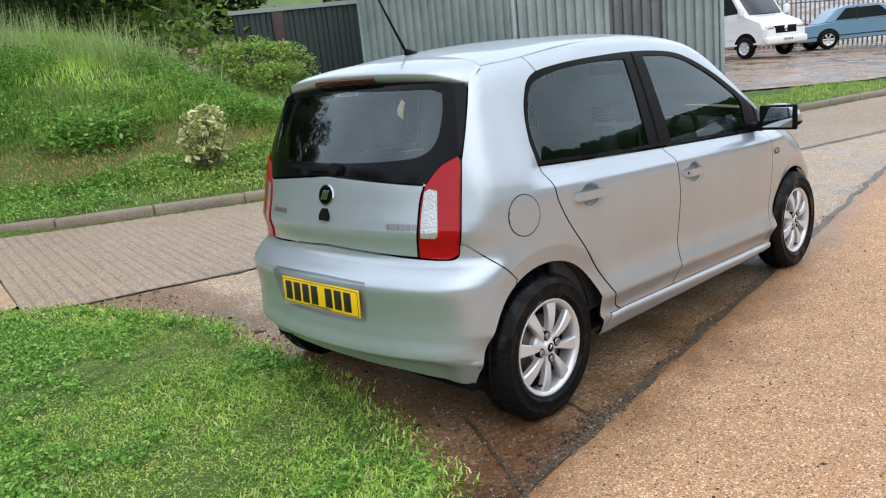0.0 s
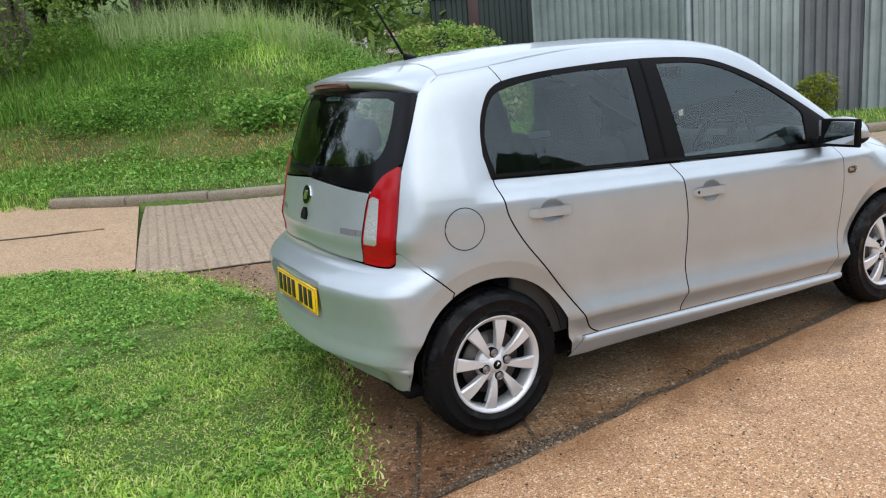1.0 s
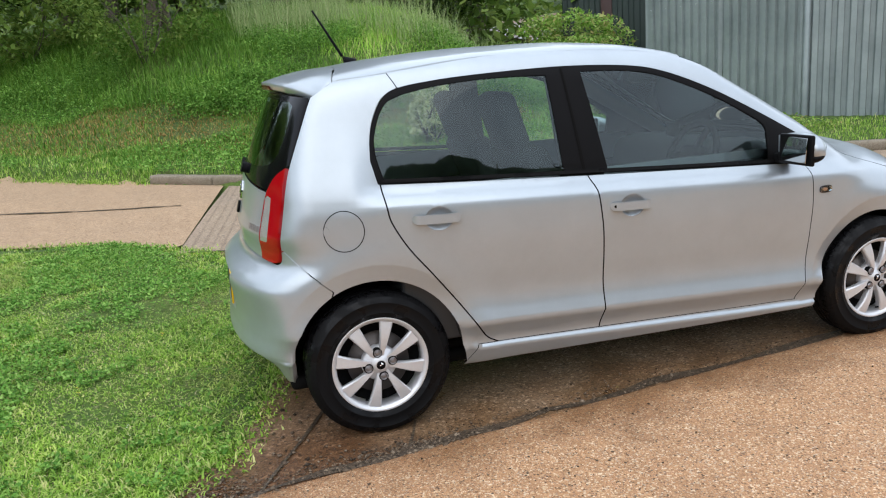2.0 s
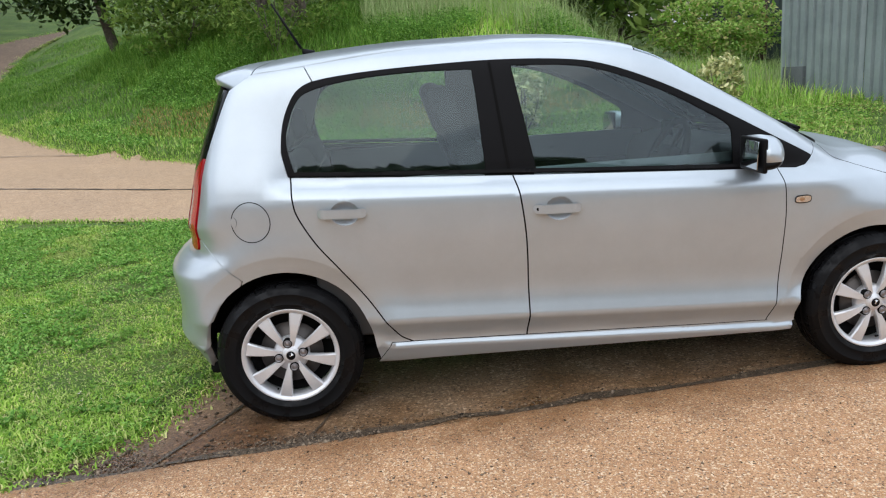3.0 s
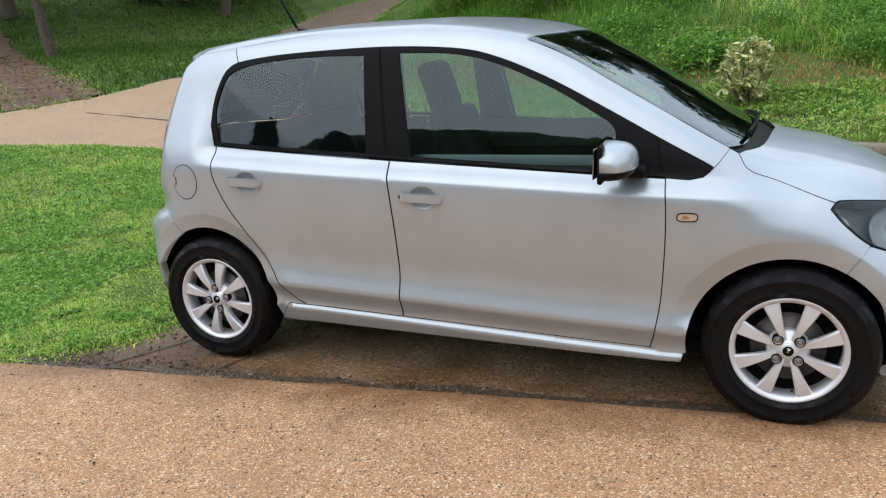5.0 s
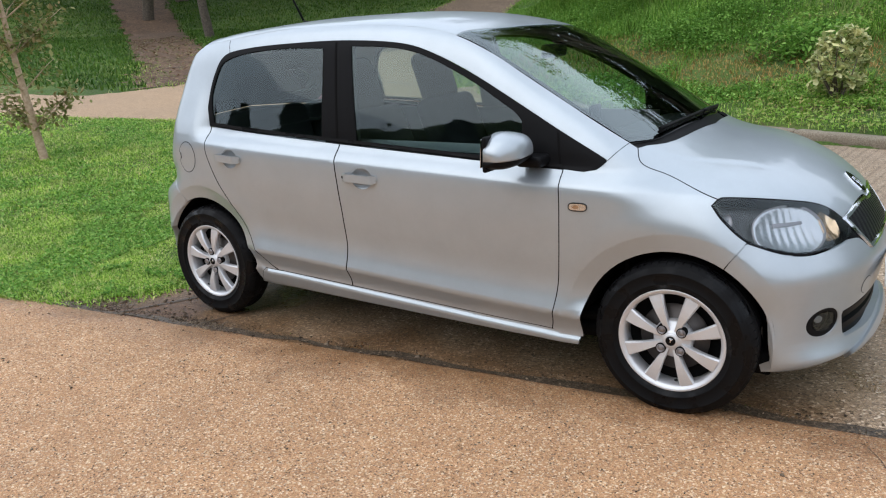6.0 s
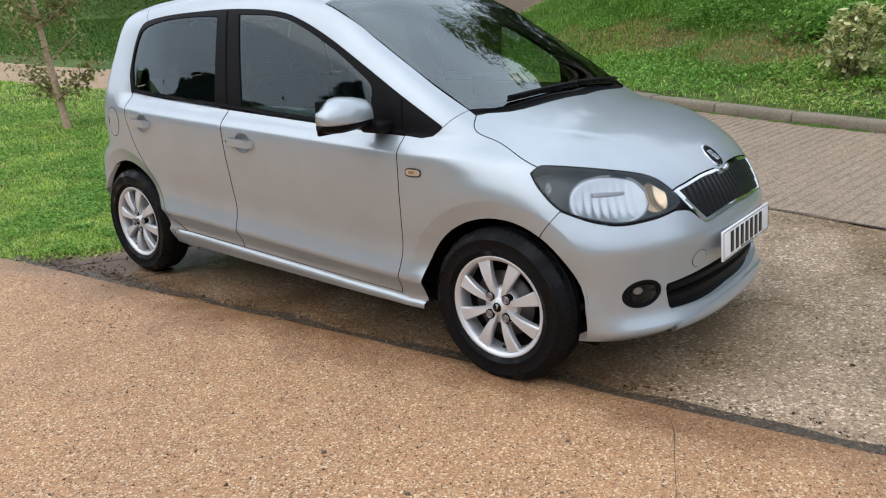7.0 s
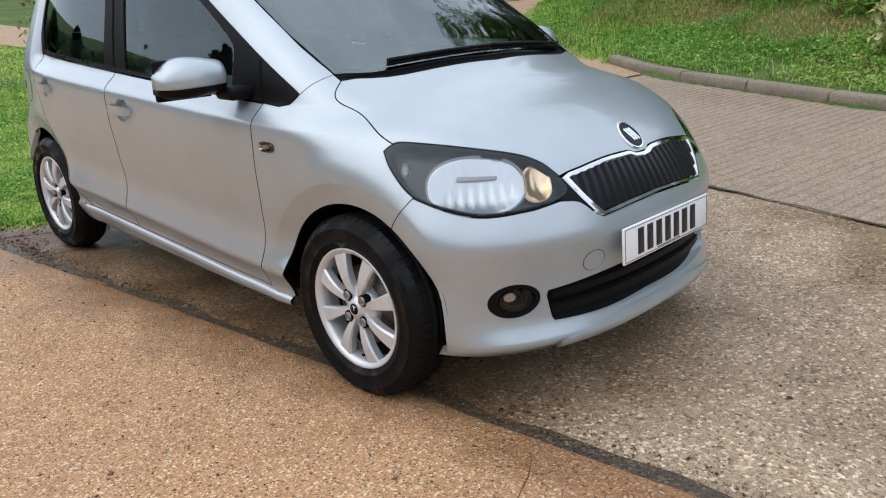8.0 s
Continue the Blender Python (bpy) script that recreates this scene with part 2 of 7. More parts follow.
def leaf_material(name, stops, rough=0.55, through=0.3, place=None, mottle=None):
    """Leaves and blades: each piece its own tone, some light shining through."""
    m = material(name, stops[0], rough)
    geo = nd(m, "ShaderNodeNewGeometry")
    n = len(stops)
    col = ramp(m, geo.outputs["Random Per Island"], [(k / (n - 1), c) for k, c in enumerate(stops)])
    if place:
        scale, lo, hi, other = place
        mask = ramp(m, noise_of(m, scale, 4, 0.6), [(lo, grey(0)), (hi, grey(1))])
        col = mix(m, mask, col, other)
    if mottle:
        col = mix(m, 1.0, col, ramp(m, noise_of(m, mottle, 6, 0.75), [(0.32, (0.64, 0.70, 0.66)), (0.5, (1.0, 1.0, 1.0)), (0.68, (1.30, 1.22, 1.15))]), "MULTIPLY")
    wire(m, col, bsdf(m).inputs["Base Color"])
    bsdf(m).inputs["Specular IOR Level"].default_value = 0.12
    tr = nd(m, "ShaderNodeBsdfTranslucent")
    wire(m, col, tr.inputs["Color"])
    mx = m.node_tree.nodes.new("ShaderNodeMixShader")
    mx.inputs[0].default_value = through
    wire(m, bsdf(m).outputs[0], mx.inputs[1])
    wire(m, tr.outputs[0], mx.inputs[2])
    wire(m, mx.outputs[0], m.node_tree.nodes["Material Output"].inputs["Surface"])
    return m


lawn_blade = leaf_material("lawn_blade", [(0.085, 0.185, 0.024), (0.215, 0.390, 0.052), (0.345, 0.550, 0.085), (0.480, 0.660, 0.150), (0.720, 0.670, 0.320)], through=0.4, place=(1.3, 0.56, 0.82, (0.400, 0.430, 0.140)), mottle=3.4)
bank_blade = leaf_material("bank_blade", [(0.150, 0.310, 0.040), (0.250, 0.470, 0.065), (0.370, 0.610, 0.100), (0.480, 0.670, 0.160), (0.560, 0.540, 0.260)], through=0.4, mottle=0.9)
dry_blade = leaf_material("dry_blade", [(0.24, 0.14, 0.05), (0.42, 0.24, 0.09), (0.30, 0.29, 0.07), (0.55, 0.37, 0.17)])
# orchard grass, its green darkened to hold the shade of the trees
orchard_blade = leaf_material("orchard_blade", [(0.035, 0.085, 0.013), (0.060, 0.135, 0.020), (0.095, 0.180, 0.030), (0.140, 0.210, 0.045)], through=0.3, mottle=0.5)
straw_blade = leaf_material("straw_blade", [(0.30, 0.25, 0.13), (0.42, 0.36, 0.20), (0.52, 0.45, 0.28)])
bank_leaf = leaf_material("bank_leaf", [(0.11, 0.23, 0.035), (0.20, 0.36, 0.055), (0.30, 0.47, 0.09), (0.42, 0.54, 0.16), (0.40, 0.33, 0.13)], through=0.4)
clover_leaf = leaf_material("clover_leaf", [(0.065, 0.165, 0.026), (0.130, 0.300, 0.045), (0.220, 0.420, 0.075), (0.370, 0.560, 0.150)], through=0.35)
# darker bank grass: tree shade on the bank is put into the colour
shaded_bank_blade = leaf_material("shaded_bank_blade", [(0.065, 0.155, 0.020), (0.115, 0.250, 0.034), (0.175, 0.335, 0.052), (0.260, 0.400, 0.085)], through=0.35, mottle=0.9)
weed_leaf = leaf_material("weed_leaf", [(0.055, 0.135, 0.025), (0.120, 0.270, 0.042), (0.200, 0.380, 0.068), (0.290, 0.470, 0.110)], through=0.4)
tree_leaf = leaf_material("tree_leaf", [(0.072, 0.131, 0.026), (0.117, 0.200, 0.038), (0.182, 0.275, 0.054), (0.260, 0.338, 0.084)], through=0.4)
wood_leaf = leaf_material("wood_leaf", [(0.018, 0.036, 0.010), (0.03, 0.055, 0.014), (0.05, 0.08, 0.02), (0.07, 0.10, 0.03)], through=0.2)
conifer_leaf = leaf_material("conifer_leaf", [(0.014, 0.035, 0.012), (0.022, 0.05, 0.016), (0.03, 0.06, 0.02)], through=0.1)
variegated = leaf_material("variegated_leaf", [(0.08, 0.14, 0.03), (0.70, 0.66, 0.32), (0.84, 0.80, 0.46), (0.26, 0.34, 0.09), (0.76, 0.72, 0.38), (0.12, 0.20, 0.04), (0.88, 0.84, 0.52)], rough=0.4)
golden_leaf = leaf_material("golden_leaf", [(0.12, 0.17, 0.02), (0.24, 0.28, 0.03), (0.34, 0.34, 0.05)])
sapling_leaf = leaf_material("sapling_leaf", [(0.14, 0.17, 0.05), (0.22, 0.24, 0.08), (0.36, 0.34, 0.15), (0.28, 0.20, 0.09)])
bark = material("bark", (0.11, 0.085, 0.065), 0.9)
wire(bark, ramp(bark, noise_of(bark, 14, 6, 0.7), [(0.3, (0.05, 0.038, 0.03)), (0.7, (0.17, 0.135, 0.105))]), bsdf(bark).inputs["Base Color"])
bump(bark, noise_of(bark, 22, 5, 0.7), 0.8, 0.03)
pale_bark = material("pale_bark", (0.35, 0.26, 0.19), 0.85)
wire(pale_bark, ramp(pale_bark, noise_of(pale_bark, 30, 5, 0.7), [(0.3, (0.32, 0.21, 0.13)), (0.7, (0.58, 0.43, 0.31))]), bsdf(pale_bark).inputs["Base Color"])
steel_mat = material("corrugated_steel", (0.23, 0.25, 0.26), 0.5, 0.2)
wire(steel_mat, ramp(steel_mat, noise_of(steel_mat, 1.3, 6, 0.7), [(0.3, (0.17, 0.205, 0.205)), (0.7, (0.28, 0.325, 0.32))]), bsdf(steel_mat).inputs["Base Color"])
pebble_mat = leaf_material("pebble", [(0.03, 0.024, 0.018), (0.09, 0.065, 0.045), (0.16, 0.12, 0.085), (0.26, 0.20, 0.14)], rough=0.8, through=0.0)

from mathutils.geometry import delaunay_2d_cdt

# ---- ground ----
KX = np.array([-60, -25, -20.6, -20.0, -18.0, -15.2, -11.6, -10.0, -8.7, -6.4, -4.9, -3.4, -2.43, -1.34, 0.93, 4.0, 9.5, 20, 60, 400.0])
KY = np.array([130, 80, 56, 42, 34, 26.3, 19.0, 15.2, 13.0, 9.8, 8.0, 7.2, 6.42, 5.57, 4.65, 3.8, 2.4, 0.5, -6, -60.0])


def kerb_y(x):
    return np.interp(x, KX, KY)


def bank_in(x, y):
    """How far a place lies behind the foot of the bank."""
    return (y - kerb_y(x)) * np.interp(x, (-60, -19.5, -18, -11, -8, -5, -3), (0.2, 0.2, 0.36, 0.36, 0.55, 0.75, 0.88))


def ground_z(x, y):
    """Height of the land: a yard that rises gently, a verge and a bank behind the kerb, woods beyond."""
    x, y = np.asarray(x, float), np.asarray(y, float)
    base = 0.043 * np.clip(y, 0, 60) + 0.035 * np.clip(-x - 3, 0, 60)
    d = bank_in(x, y)
    bank = np.interp(d, (0, 0.1, 1.2, 2.3, 4.5, 8, 30, 90), (0, 0.1, 0.26, 0.58, 1.45, 2.1, 4.0, 7))
    flat = np.interp(d, (0, 0.1, 3, 30), (0, 0.1, 0.18, 0.5))
    f = np.clip((x - 2.0) / 2.2, 0, 1)
    f = f * f * (3 - 2 * f)
    hill = 0.15 * np.clip(np.hypot(x, y) - 38, 0, 160)
    return base + bank * (1 - f) + flat * f + hill


def road_line(x):
    return 1.96 - 0.22 * (x - 1.2) + 0.02 * np.clip(-x, 0, 3) ** 2


def joint_y(x):
    return -0.795 + 0.118 * x


def part(name, data, mat, parent=None, label=""):
    """Link a bmesh or a mesh as one object, under a thing where one is given."""
    if isinstance(data, bmesh.types.BMesh):
        me = bpy.data.meshes.new(name)
        data.to_mesh(me)
        data.free()
    else:
        me = data
    if mat is not None and not me.materials:
        me.materials.append(mat)
    ob = new(name, me)
    if parent is not None:
        ob.parent = parent
    if label:
        tagged(ob, label)
    return ob


def smooth(me):
    me.polygons.foreach_set("use_smooth", [True] * len(me.polygons))
    return me


def within(p, poly):
    x, y = p[:, 0], p[:, 1]
    inside = np.zeros(len(p), bool)
    j = len(poly) - 1
    for i in range(len(poly)):
        (xi, yi), (xj, yj) = poly[i], poly[j]
        if yi != yj:
            inside ^= ((yi > y) != (yj > y)) & (x < (xj - xi) * (y - yi) / (yj - yi) + xi)
        j = i
    return inside


def curve(pts, n=8):
    """Catmull-Rom through points, open."""
    p = np.array(pts, float)
    if len(p) < 3:
        return np.linspace(p[0], p[-1], n + 1)
    q = np.vstack([2 * p[0] - p[1], p, 2 * p[-1] - p[-2]])
    out = []
    for i in range(len(p) - 1):
        a, b, c, d = q[i:i + 4]
        for t in np.linspace(0, 1, n, endpoint=False):
            out.append(0.5 * (2 * b + (c - a) * t + (2 * a - 5 * b + 4 * c - d) * t * t + (3 * b - a - 3 * c + d) * t ** 3))
    return np.vstack(out + [p[-1]])


def wobble(path, size, seed):
    """A ragged line: small uneven shifts along an open path."""
    rs = np.random.RandomState(seed)
    out = []
    for a, b in zip(path[:-1], path[1:]):
        k = max(1, int(np.linalg.norm(b - a) / 0.12))
        out += [a + (b - a) * i / k for i in range(k)]
    out = np.array(out + [path[-1]])
    out[1:-1] += rs.normal(0, size, out[1:-1].shape)
    return out


xs_l = np.linspace(-2.25, 40, 60)
GRASS_SIDE = wobble(curve([(-2.45, -1.10), (-1.95, -0.86), (-1.70, -0.35), (-1.52, 0.3), (-1.46, 1.1), (-1.52, 1.8), (-1.80, 2.55), (-2.16, 2.95)], 6), 0.025, 3)
GRASS_FAR = wobble(curve([(-2.16, 2.95), (-2.6, 3.35), (-3.34, 3.60), (-4.9, 3.88), (-6.8, 4.05), (-9.4, 3.55), (-14, 3.2), (-30, 2.6)], 6), 0.02, 4)
LANE = np.vstack([GRASS_SIDE, np.stack([xs_l, road_line(xs_l)], -1), [(40, -0.4)], np.stack([xs_l[::-1], joint_y(xs_l[::-1]) - 0.06], -1)])
FORK = curve([(-6.4, 9.75), (-8.6, 12.9), (-9.9, 15.2), (-10.55, 16.5)], 5)
DRIVE = np.vstack([GRASS_FAR, [(-30, 5.2)], wobble(curve([(-16, 5.0), (-12.2, 5.2), (-11.3, 6.0), (-11.2, 8.6), (-12.1, 11.6), (-12.1, 12.6)], 5), 0.03, 5), wobble(curve([(-12.1, 12.6), (-11.4, 13.9), (-10.55, 16.5)], 5), 0.08, 9)[1:-1],
                   wobble(FORK[::-1], 0.05, 10), wobble(curve([(-6.4, 9.75), (-5.3, 8.4), (-3.9, 7.45), (-2.5, 6.5)], 5), 0.03, 6)[1:], [(-1.630, 5.88), (-1.687, 5.5), (-2.056, 3.05)]])
TRACK_L = wobble(curve([(-12.1, 12.6), (-13.6, 14.6), (-16.2, 18.6), (-19.1, 24.5), (-21.8, 31), (-22.8, 36), (-22.9, 40.6), (-22.4, 45.7), (-20.9, 51.3), (-18.5, 58)], 6), 0.10, 17)
TRACK_R = wobble(curve([(-16.0, 58), (-18.3, 52), (-19.7, 46.5), (-19.6, 41.5), (-18.4, 35.5), (-15.3, 26.6), (-11.9, 20.0), (-10.55, 16.5)], 6), 0.10, 18)
TRACK = np.vstack([TRACK_L, TRACK_R, curve([(-10.55, 16.5), (-11.4, 13.9), (-12.1, 12.6)], 5)[1:-1]])
DIRT = np.vstack([wobble(curve([(-11.25, 8.4), (-11.3, 6.6), (-13.2, 7.6), (-17, 10.6), (-21.8, 13.8), (-34, 22.4), (-51, 32.5)], 6), 0.16, 7), wobble(curve([(-47, 34.2), (-43.5, 32.1), (-31, 23.6), (-20.3, 15.5), (-14.5, 11.2), (-12.0, 9.4), (-11.25, 8.4)], 6), 0.16, 8)])
YARD = np.array([(10.2, 5.6), (11.85, 4.15), (14.3, 2.75), (20, 1.75), (45, -2.2), (60, 10), (60, 45), (14, 45), (11, 12), (9.6, 8)])
HARD = [LANE, DRIVE, DIRT, TRACK, YARD]


def inside_hard(x, y):
    """True where concrete, earth or gravel covers the turf."""
    x, y = np.asarray(x, float), np.asarray(y, float)
    p = np.stack([x.ravel(), y.ravel()], -1)
    m = (p[:, 1] < np.where(p[:, 0] > -2.4, joint_y(p[:, 0]), -1.12 + 0.02 * p[:, 0]))
    m |= (p[:, 0] > -2.2 + 0.15 * (p[:, 1] - 2.4)) & (p[:, 1] > road_line(p[:, 0])) & (p[:, 1] < kerb_y(p[:, 0]))
    for poly in HARD:
        m |= within(p, poly)
    return m.reshape(x.shape)


def sheet(name, xs, ys, height):
    X, Y = np.meshgrid(xs, ys)
    P = np.stack([X, Y, height(X, Y)], -1).reshape(-1, 3)
    n, m = len(xs), len(ys)
    i = np.arange((m - 1) * (n - 1))
    a = i // (n - 1) * n + i % (n - 1)
    F = np.stack([a, a + 1, a + 1 + n, a + n], -1)
    me = bpy.data.meshes.new(name)
    me.from_pydata(P.tolist(), [], F.tolist())
    return smooth(me)


def graded(lo, hi, size, far, grow=1.2):
    v = list(np.arange(lo, hi + size / 2, size))
    s = size
    while v[-1] < far:
        s *= grow
        v.append(v[-1] + s)
    s = size
    while v[0] > -far:
        s *= grow
        v.insert(0, v[0] - s)
    return np.array(v)


def soft_noise(x, y, seed):
    """Smooth uneven values from about -0.7 to 0.7 over the plan."""
    table = np.random.RandomState(int(seed * 10) % 9973).uniform(-1, 1, (128, 128))
    i, j = np.floor(x).astype(int), np.floor(y).astype(int)
    u, v = x - i, y - j
    u, v = u * u * (3 - 2 * u), v * v * (3 - 2 * v)
    def at(a, b):
        return table[a % 128, b % 128]
    return 0.8 * ((at(i, j) * (1 - u) + at(i + 1, j) * u) * (1 - v) + (at(i, j + 1) * (1 - u) + at(i + 1, j + 1) * u) * v)


def grass_height(X, Y):
    near = inside_hard(X, Y)
    core = near.copy()
    for dx, dy in ((0.1, 0), (-0.1, 0), (0, 0.1), (0, -0.1)):
        core &= inside_hard(X + dx, Y + dy)
    rough = soft_noise(X * 1.3, Y * 1.3, 1)
    return ground_z(X, Y) + np.where(core, np.where((X < -9) | (Y > 10), -0.16, -0.05), np.where(near, -0.018, 0.002 + 0.010 * rough))


ground = tagged(part("ground", sheet("ground", graded(-8, 9, 0.09, 500, 1.09), graded(-2, 9, 0.09, 500, 1.09), grass_height), grass_mat),
                "green turf and rough grassy bank", "ground", kind="structure")


def land_patch(name, outline, mat, lift, cell, label):
    """A surface of a given outline laid on the land."""
    outline = np.asarray(outline, float)
    lo, hi = outline.min(0), outline.max(0)
    gx = np.arange(lo[0] + cell / 2, hi[0], cell)
    gy = np.arange(lo[1] + cell / 2, hi[1], cell)
    G = np.stack([a.ravel() for a in np.meshgrid(gx, gy)], -1)
    G = G[within(G, outline)]
    near = np.full(len(G), 9.0)
    for q in outline:
        near = np.minimum(near, np.hypot(G[:, 0] - q[0], G[:, 1] - q[1]))
    G = G[near > cell * 0.35]
    verts = [Vector(v) for v in np.vstack([outline, G])]
    k = len(outline)
    v2, e2, f2, *_ = delaunay_2d_cdt(verts, [(i, (i + 1) % k) for i in range(k)], [], 0, 1e-5)
    v2 = np.array([tuple(v) for v in v2])
    tri = np.array([f for f in f2 if len(f) == 3])
    tri = tri[within(v2[tri].mean(1), outline)]
    y = np.where(v2[:, 0] > -2.6, np.minimum(v2[:, 1], kerb_y(v2[:, 0]) - 0.005), v2[:, 1]) if name != "yard" and name != "verge_soil" else v2[:, 1]
    z = ground_z(v2[:, 0], y) + lift
    me = bpy.data.meshes.new(name)
    me.from_pydata(np.column_stack([v2, z]).tolist(), [], [tuple(int(i) for i in t) for t in tri])
    bm = bmesh.new()
    bm.from_mesh(me)
    bmesh.ops.recalc_face_normals(bm, faces=bm.faces)
    if sum(f.normal.z for f in bm.faces) < 0:
        bmesh.ops.reverse_faces(bm, faces=bm.faces)
    bm.to_mesh(me)
    bm.free()
    return tagged(part(name, smooth(me), mat), label, "road", kind="structure")


lane = land_patch("lane", LANE, lane_mat, 0.0, 0.22, "worn damp concrete lane with muddy patches")
drive = land_patch("drive", DRIVE, drive_mat, 0.006, 0.5, "tan concrete drive that climbs past the bank")
dirt = land_patch("dirt_track", DIRT, dirt_mat, 0.015, 0.6, "bare brown earth track through the grass")
track = land_patch("track", TRACK, track_mat, 0.012, 0.8, "worn grey-brown earth lane that climbs between the bank and the orchard")
yard = land_patch("yard", YARD, yard_mat, 0.02, 1.2, "brown gravel yard")

AX = np.concatenate([np.linspace(-40, -6, 20), np.linspace(-5.6, 8, 60), np.linspace(9, 60, 30)])


def apron_mesh():
    P, n = [], len(AX)
    edge_y = np.where(AX > -2.4, joint_y(AX) - 0.035, -1.10 + 0.02 * AX)
    rows = np.concatenate([[0, 0.05], np.linspace(0.3, 16, 24)])
    for k, r in enumerate(rows):
        P += [(float(x), float(y - r), float(ground_z(x, -1.0)) + (0.012 if k else 0.002)) for x, y in zip(AX, edge_y)]
    F = [(r * n + c, r * n + c + 1, (r + 1) * n + c + 1, (r + 1) * n + c) for r in range(len(rows) - 1) for c in range(n - 1)]
    me = bpy.data.meshes.new("apron")
    me.from_pydata(P, [], [f[::-1] for f in F])
    return smooth(me)


apron = tagged(part("apron", apron_mesh(), apron_mat), "orange exposed-aggregate concrete apron", "road", kind="structure")


def ribbed_road():
    """Concrete with ribs tamped across it, up to the kerb."""
    s = np.arange(-2.15, 12.0, 0.0125)
    s = np.concatenate([s, np.linspace(12.3, 60, 60)])
    rows = 22
    P = []
    for k in range(rows):
        v = k / (rows - 1)
        y0 = road_line(s) + 0.012
        y1 = kerb_y(s) + 0.03
        y = y0 + (y1 - y0) * v
        x = s + 0.15 * (y - 2.4)
        y1 = kerb_y(x) + 0.03
        y = y0 + (y1 - y0) * v
        worn = 0.5 + 0.9 * soft_noise(x * 0.8, y * 0.8, 3.0)
        amp = 0.011 * np.clip(worn, 0.15, 1) * min(1, v * 5, (1 - v) * 6 + 0.15) * (s < 12)
        z = ground_z(x, np.minimum(y, kerb_y(x) - 0.005)) + 0.004 + amp * np.clip(np.sin(2 * math.pi * s / 0.085), -0.3, 1)
        P += list(zip(x.tolist(), y.tolist(), z.tolist()))
    n = len(s)
    F = [(r * n + c, r * n + c + 1, (r + 1) * n + c + 1, (r + 1) * n + c) for r in range(rows - 1) for c in range(n - 1)]
    me = bpy.data.meshes.new("road")
    me.from_pydata(P, [], F)
    return smooth(me)


road = tagged(part("road", ribbed_road(), road_mat), "tan concrete road with worn tamped ribs", "road", kind="structure")


def strip(name, path, width, lift, mat, label, seed, ragged=0.012):
    """A narrow ragged band along a path: filled joints and cracks."""
    rs = np.random.RandomState(seed)
    path = wobble(np.array(path, float), ragged * 0.5, seed)
    t = np.gradient(path, axis=0)
    t /= np.linalg.norm(t, axis=1, keepdims=True)
    nrm = np.stack([-t[:, 1], t[:, 0]], -1)
    w = width / 2 * np.clip(1 + rs.normal(0, 0.35, len(path)), 0.3, 2)
    a, b = path + nrm * w[:, None], path - nrm * w[:, None]
    P = [(p[0], p[1], float(ground_z(*p)) + lift) for p in np.vstack([a, b])]
    n = len(path)
    me = bpy.data.meshes.new(name)
    me.from_pydata(P, [], [(i, i + n, i + n + 1, i + 1) for i in range(n - 1)])
    return tagged(part(name, smooth(me), mat), label, "joint", kind="structure")


xj = np.linspace(-2.2, 14, 90)
strip("trim_joint", np.stack([xj, joint_y(xj) - 0.010], -1), 0.050, 0.004, joint_mat, "dark filled joint between two slabs", 11, 0.03)
xj = np.linspace(-2.0, 30, 80)
strip("trim_joint", np.stack([xj, road_line(xj)], -1), 0.03, 0.010, joint_mat, "dark open joint along the ribbed slab", 12)
strip("trim_joint", [(-1.72, -1.02), (-1.55, -0.70), (-1.42, -0.45)], 0.012, 0.006, joint_mat, "narrow slab joint", 13, 0.006)
strip("trim_joint", [(-1.16, -0.93), (-1.02, -0.55)], 0.010, 0.006, joint_mat, "narrow slab joint", 14, 0.006)
strip("trim_joint", [(-9.5, 6.6), (-5.93, 5.78), (-3.98, 5.29), (-2.1, 4.8)], 0.035, 0.014, joint_mat, "dark joint across the drive", 15)
strip("trim_joint", [(-9.5, 8.9), (-7.48, 8.5), (-5.9, 8.35), (-5.2, 8.2)], 0.03, 0.016, joint_mat, "dark joint across the drive", 16)
strip("trim_joint", [(1.84, -0.70), (1.95, -0.92), (2.06, -1.2), (2.2, -1.5)], 0.0016, 0.0132, joint_mat, "hairline crack", 18, 0.02)
strip("trim_joint", [(-1.80, -1.15), (-1.87, -1.45), (-1.92, -1.9)], 0.002, 0.0132, joint_mat, "hairline crack", 19, 0.01)

kerb = tagged(new("kerb"), "row of weathered concrete kerb stones beside the verge", "kerb", kind="structure")


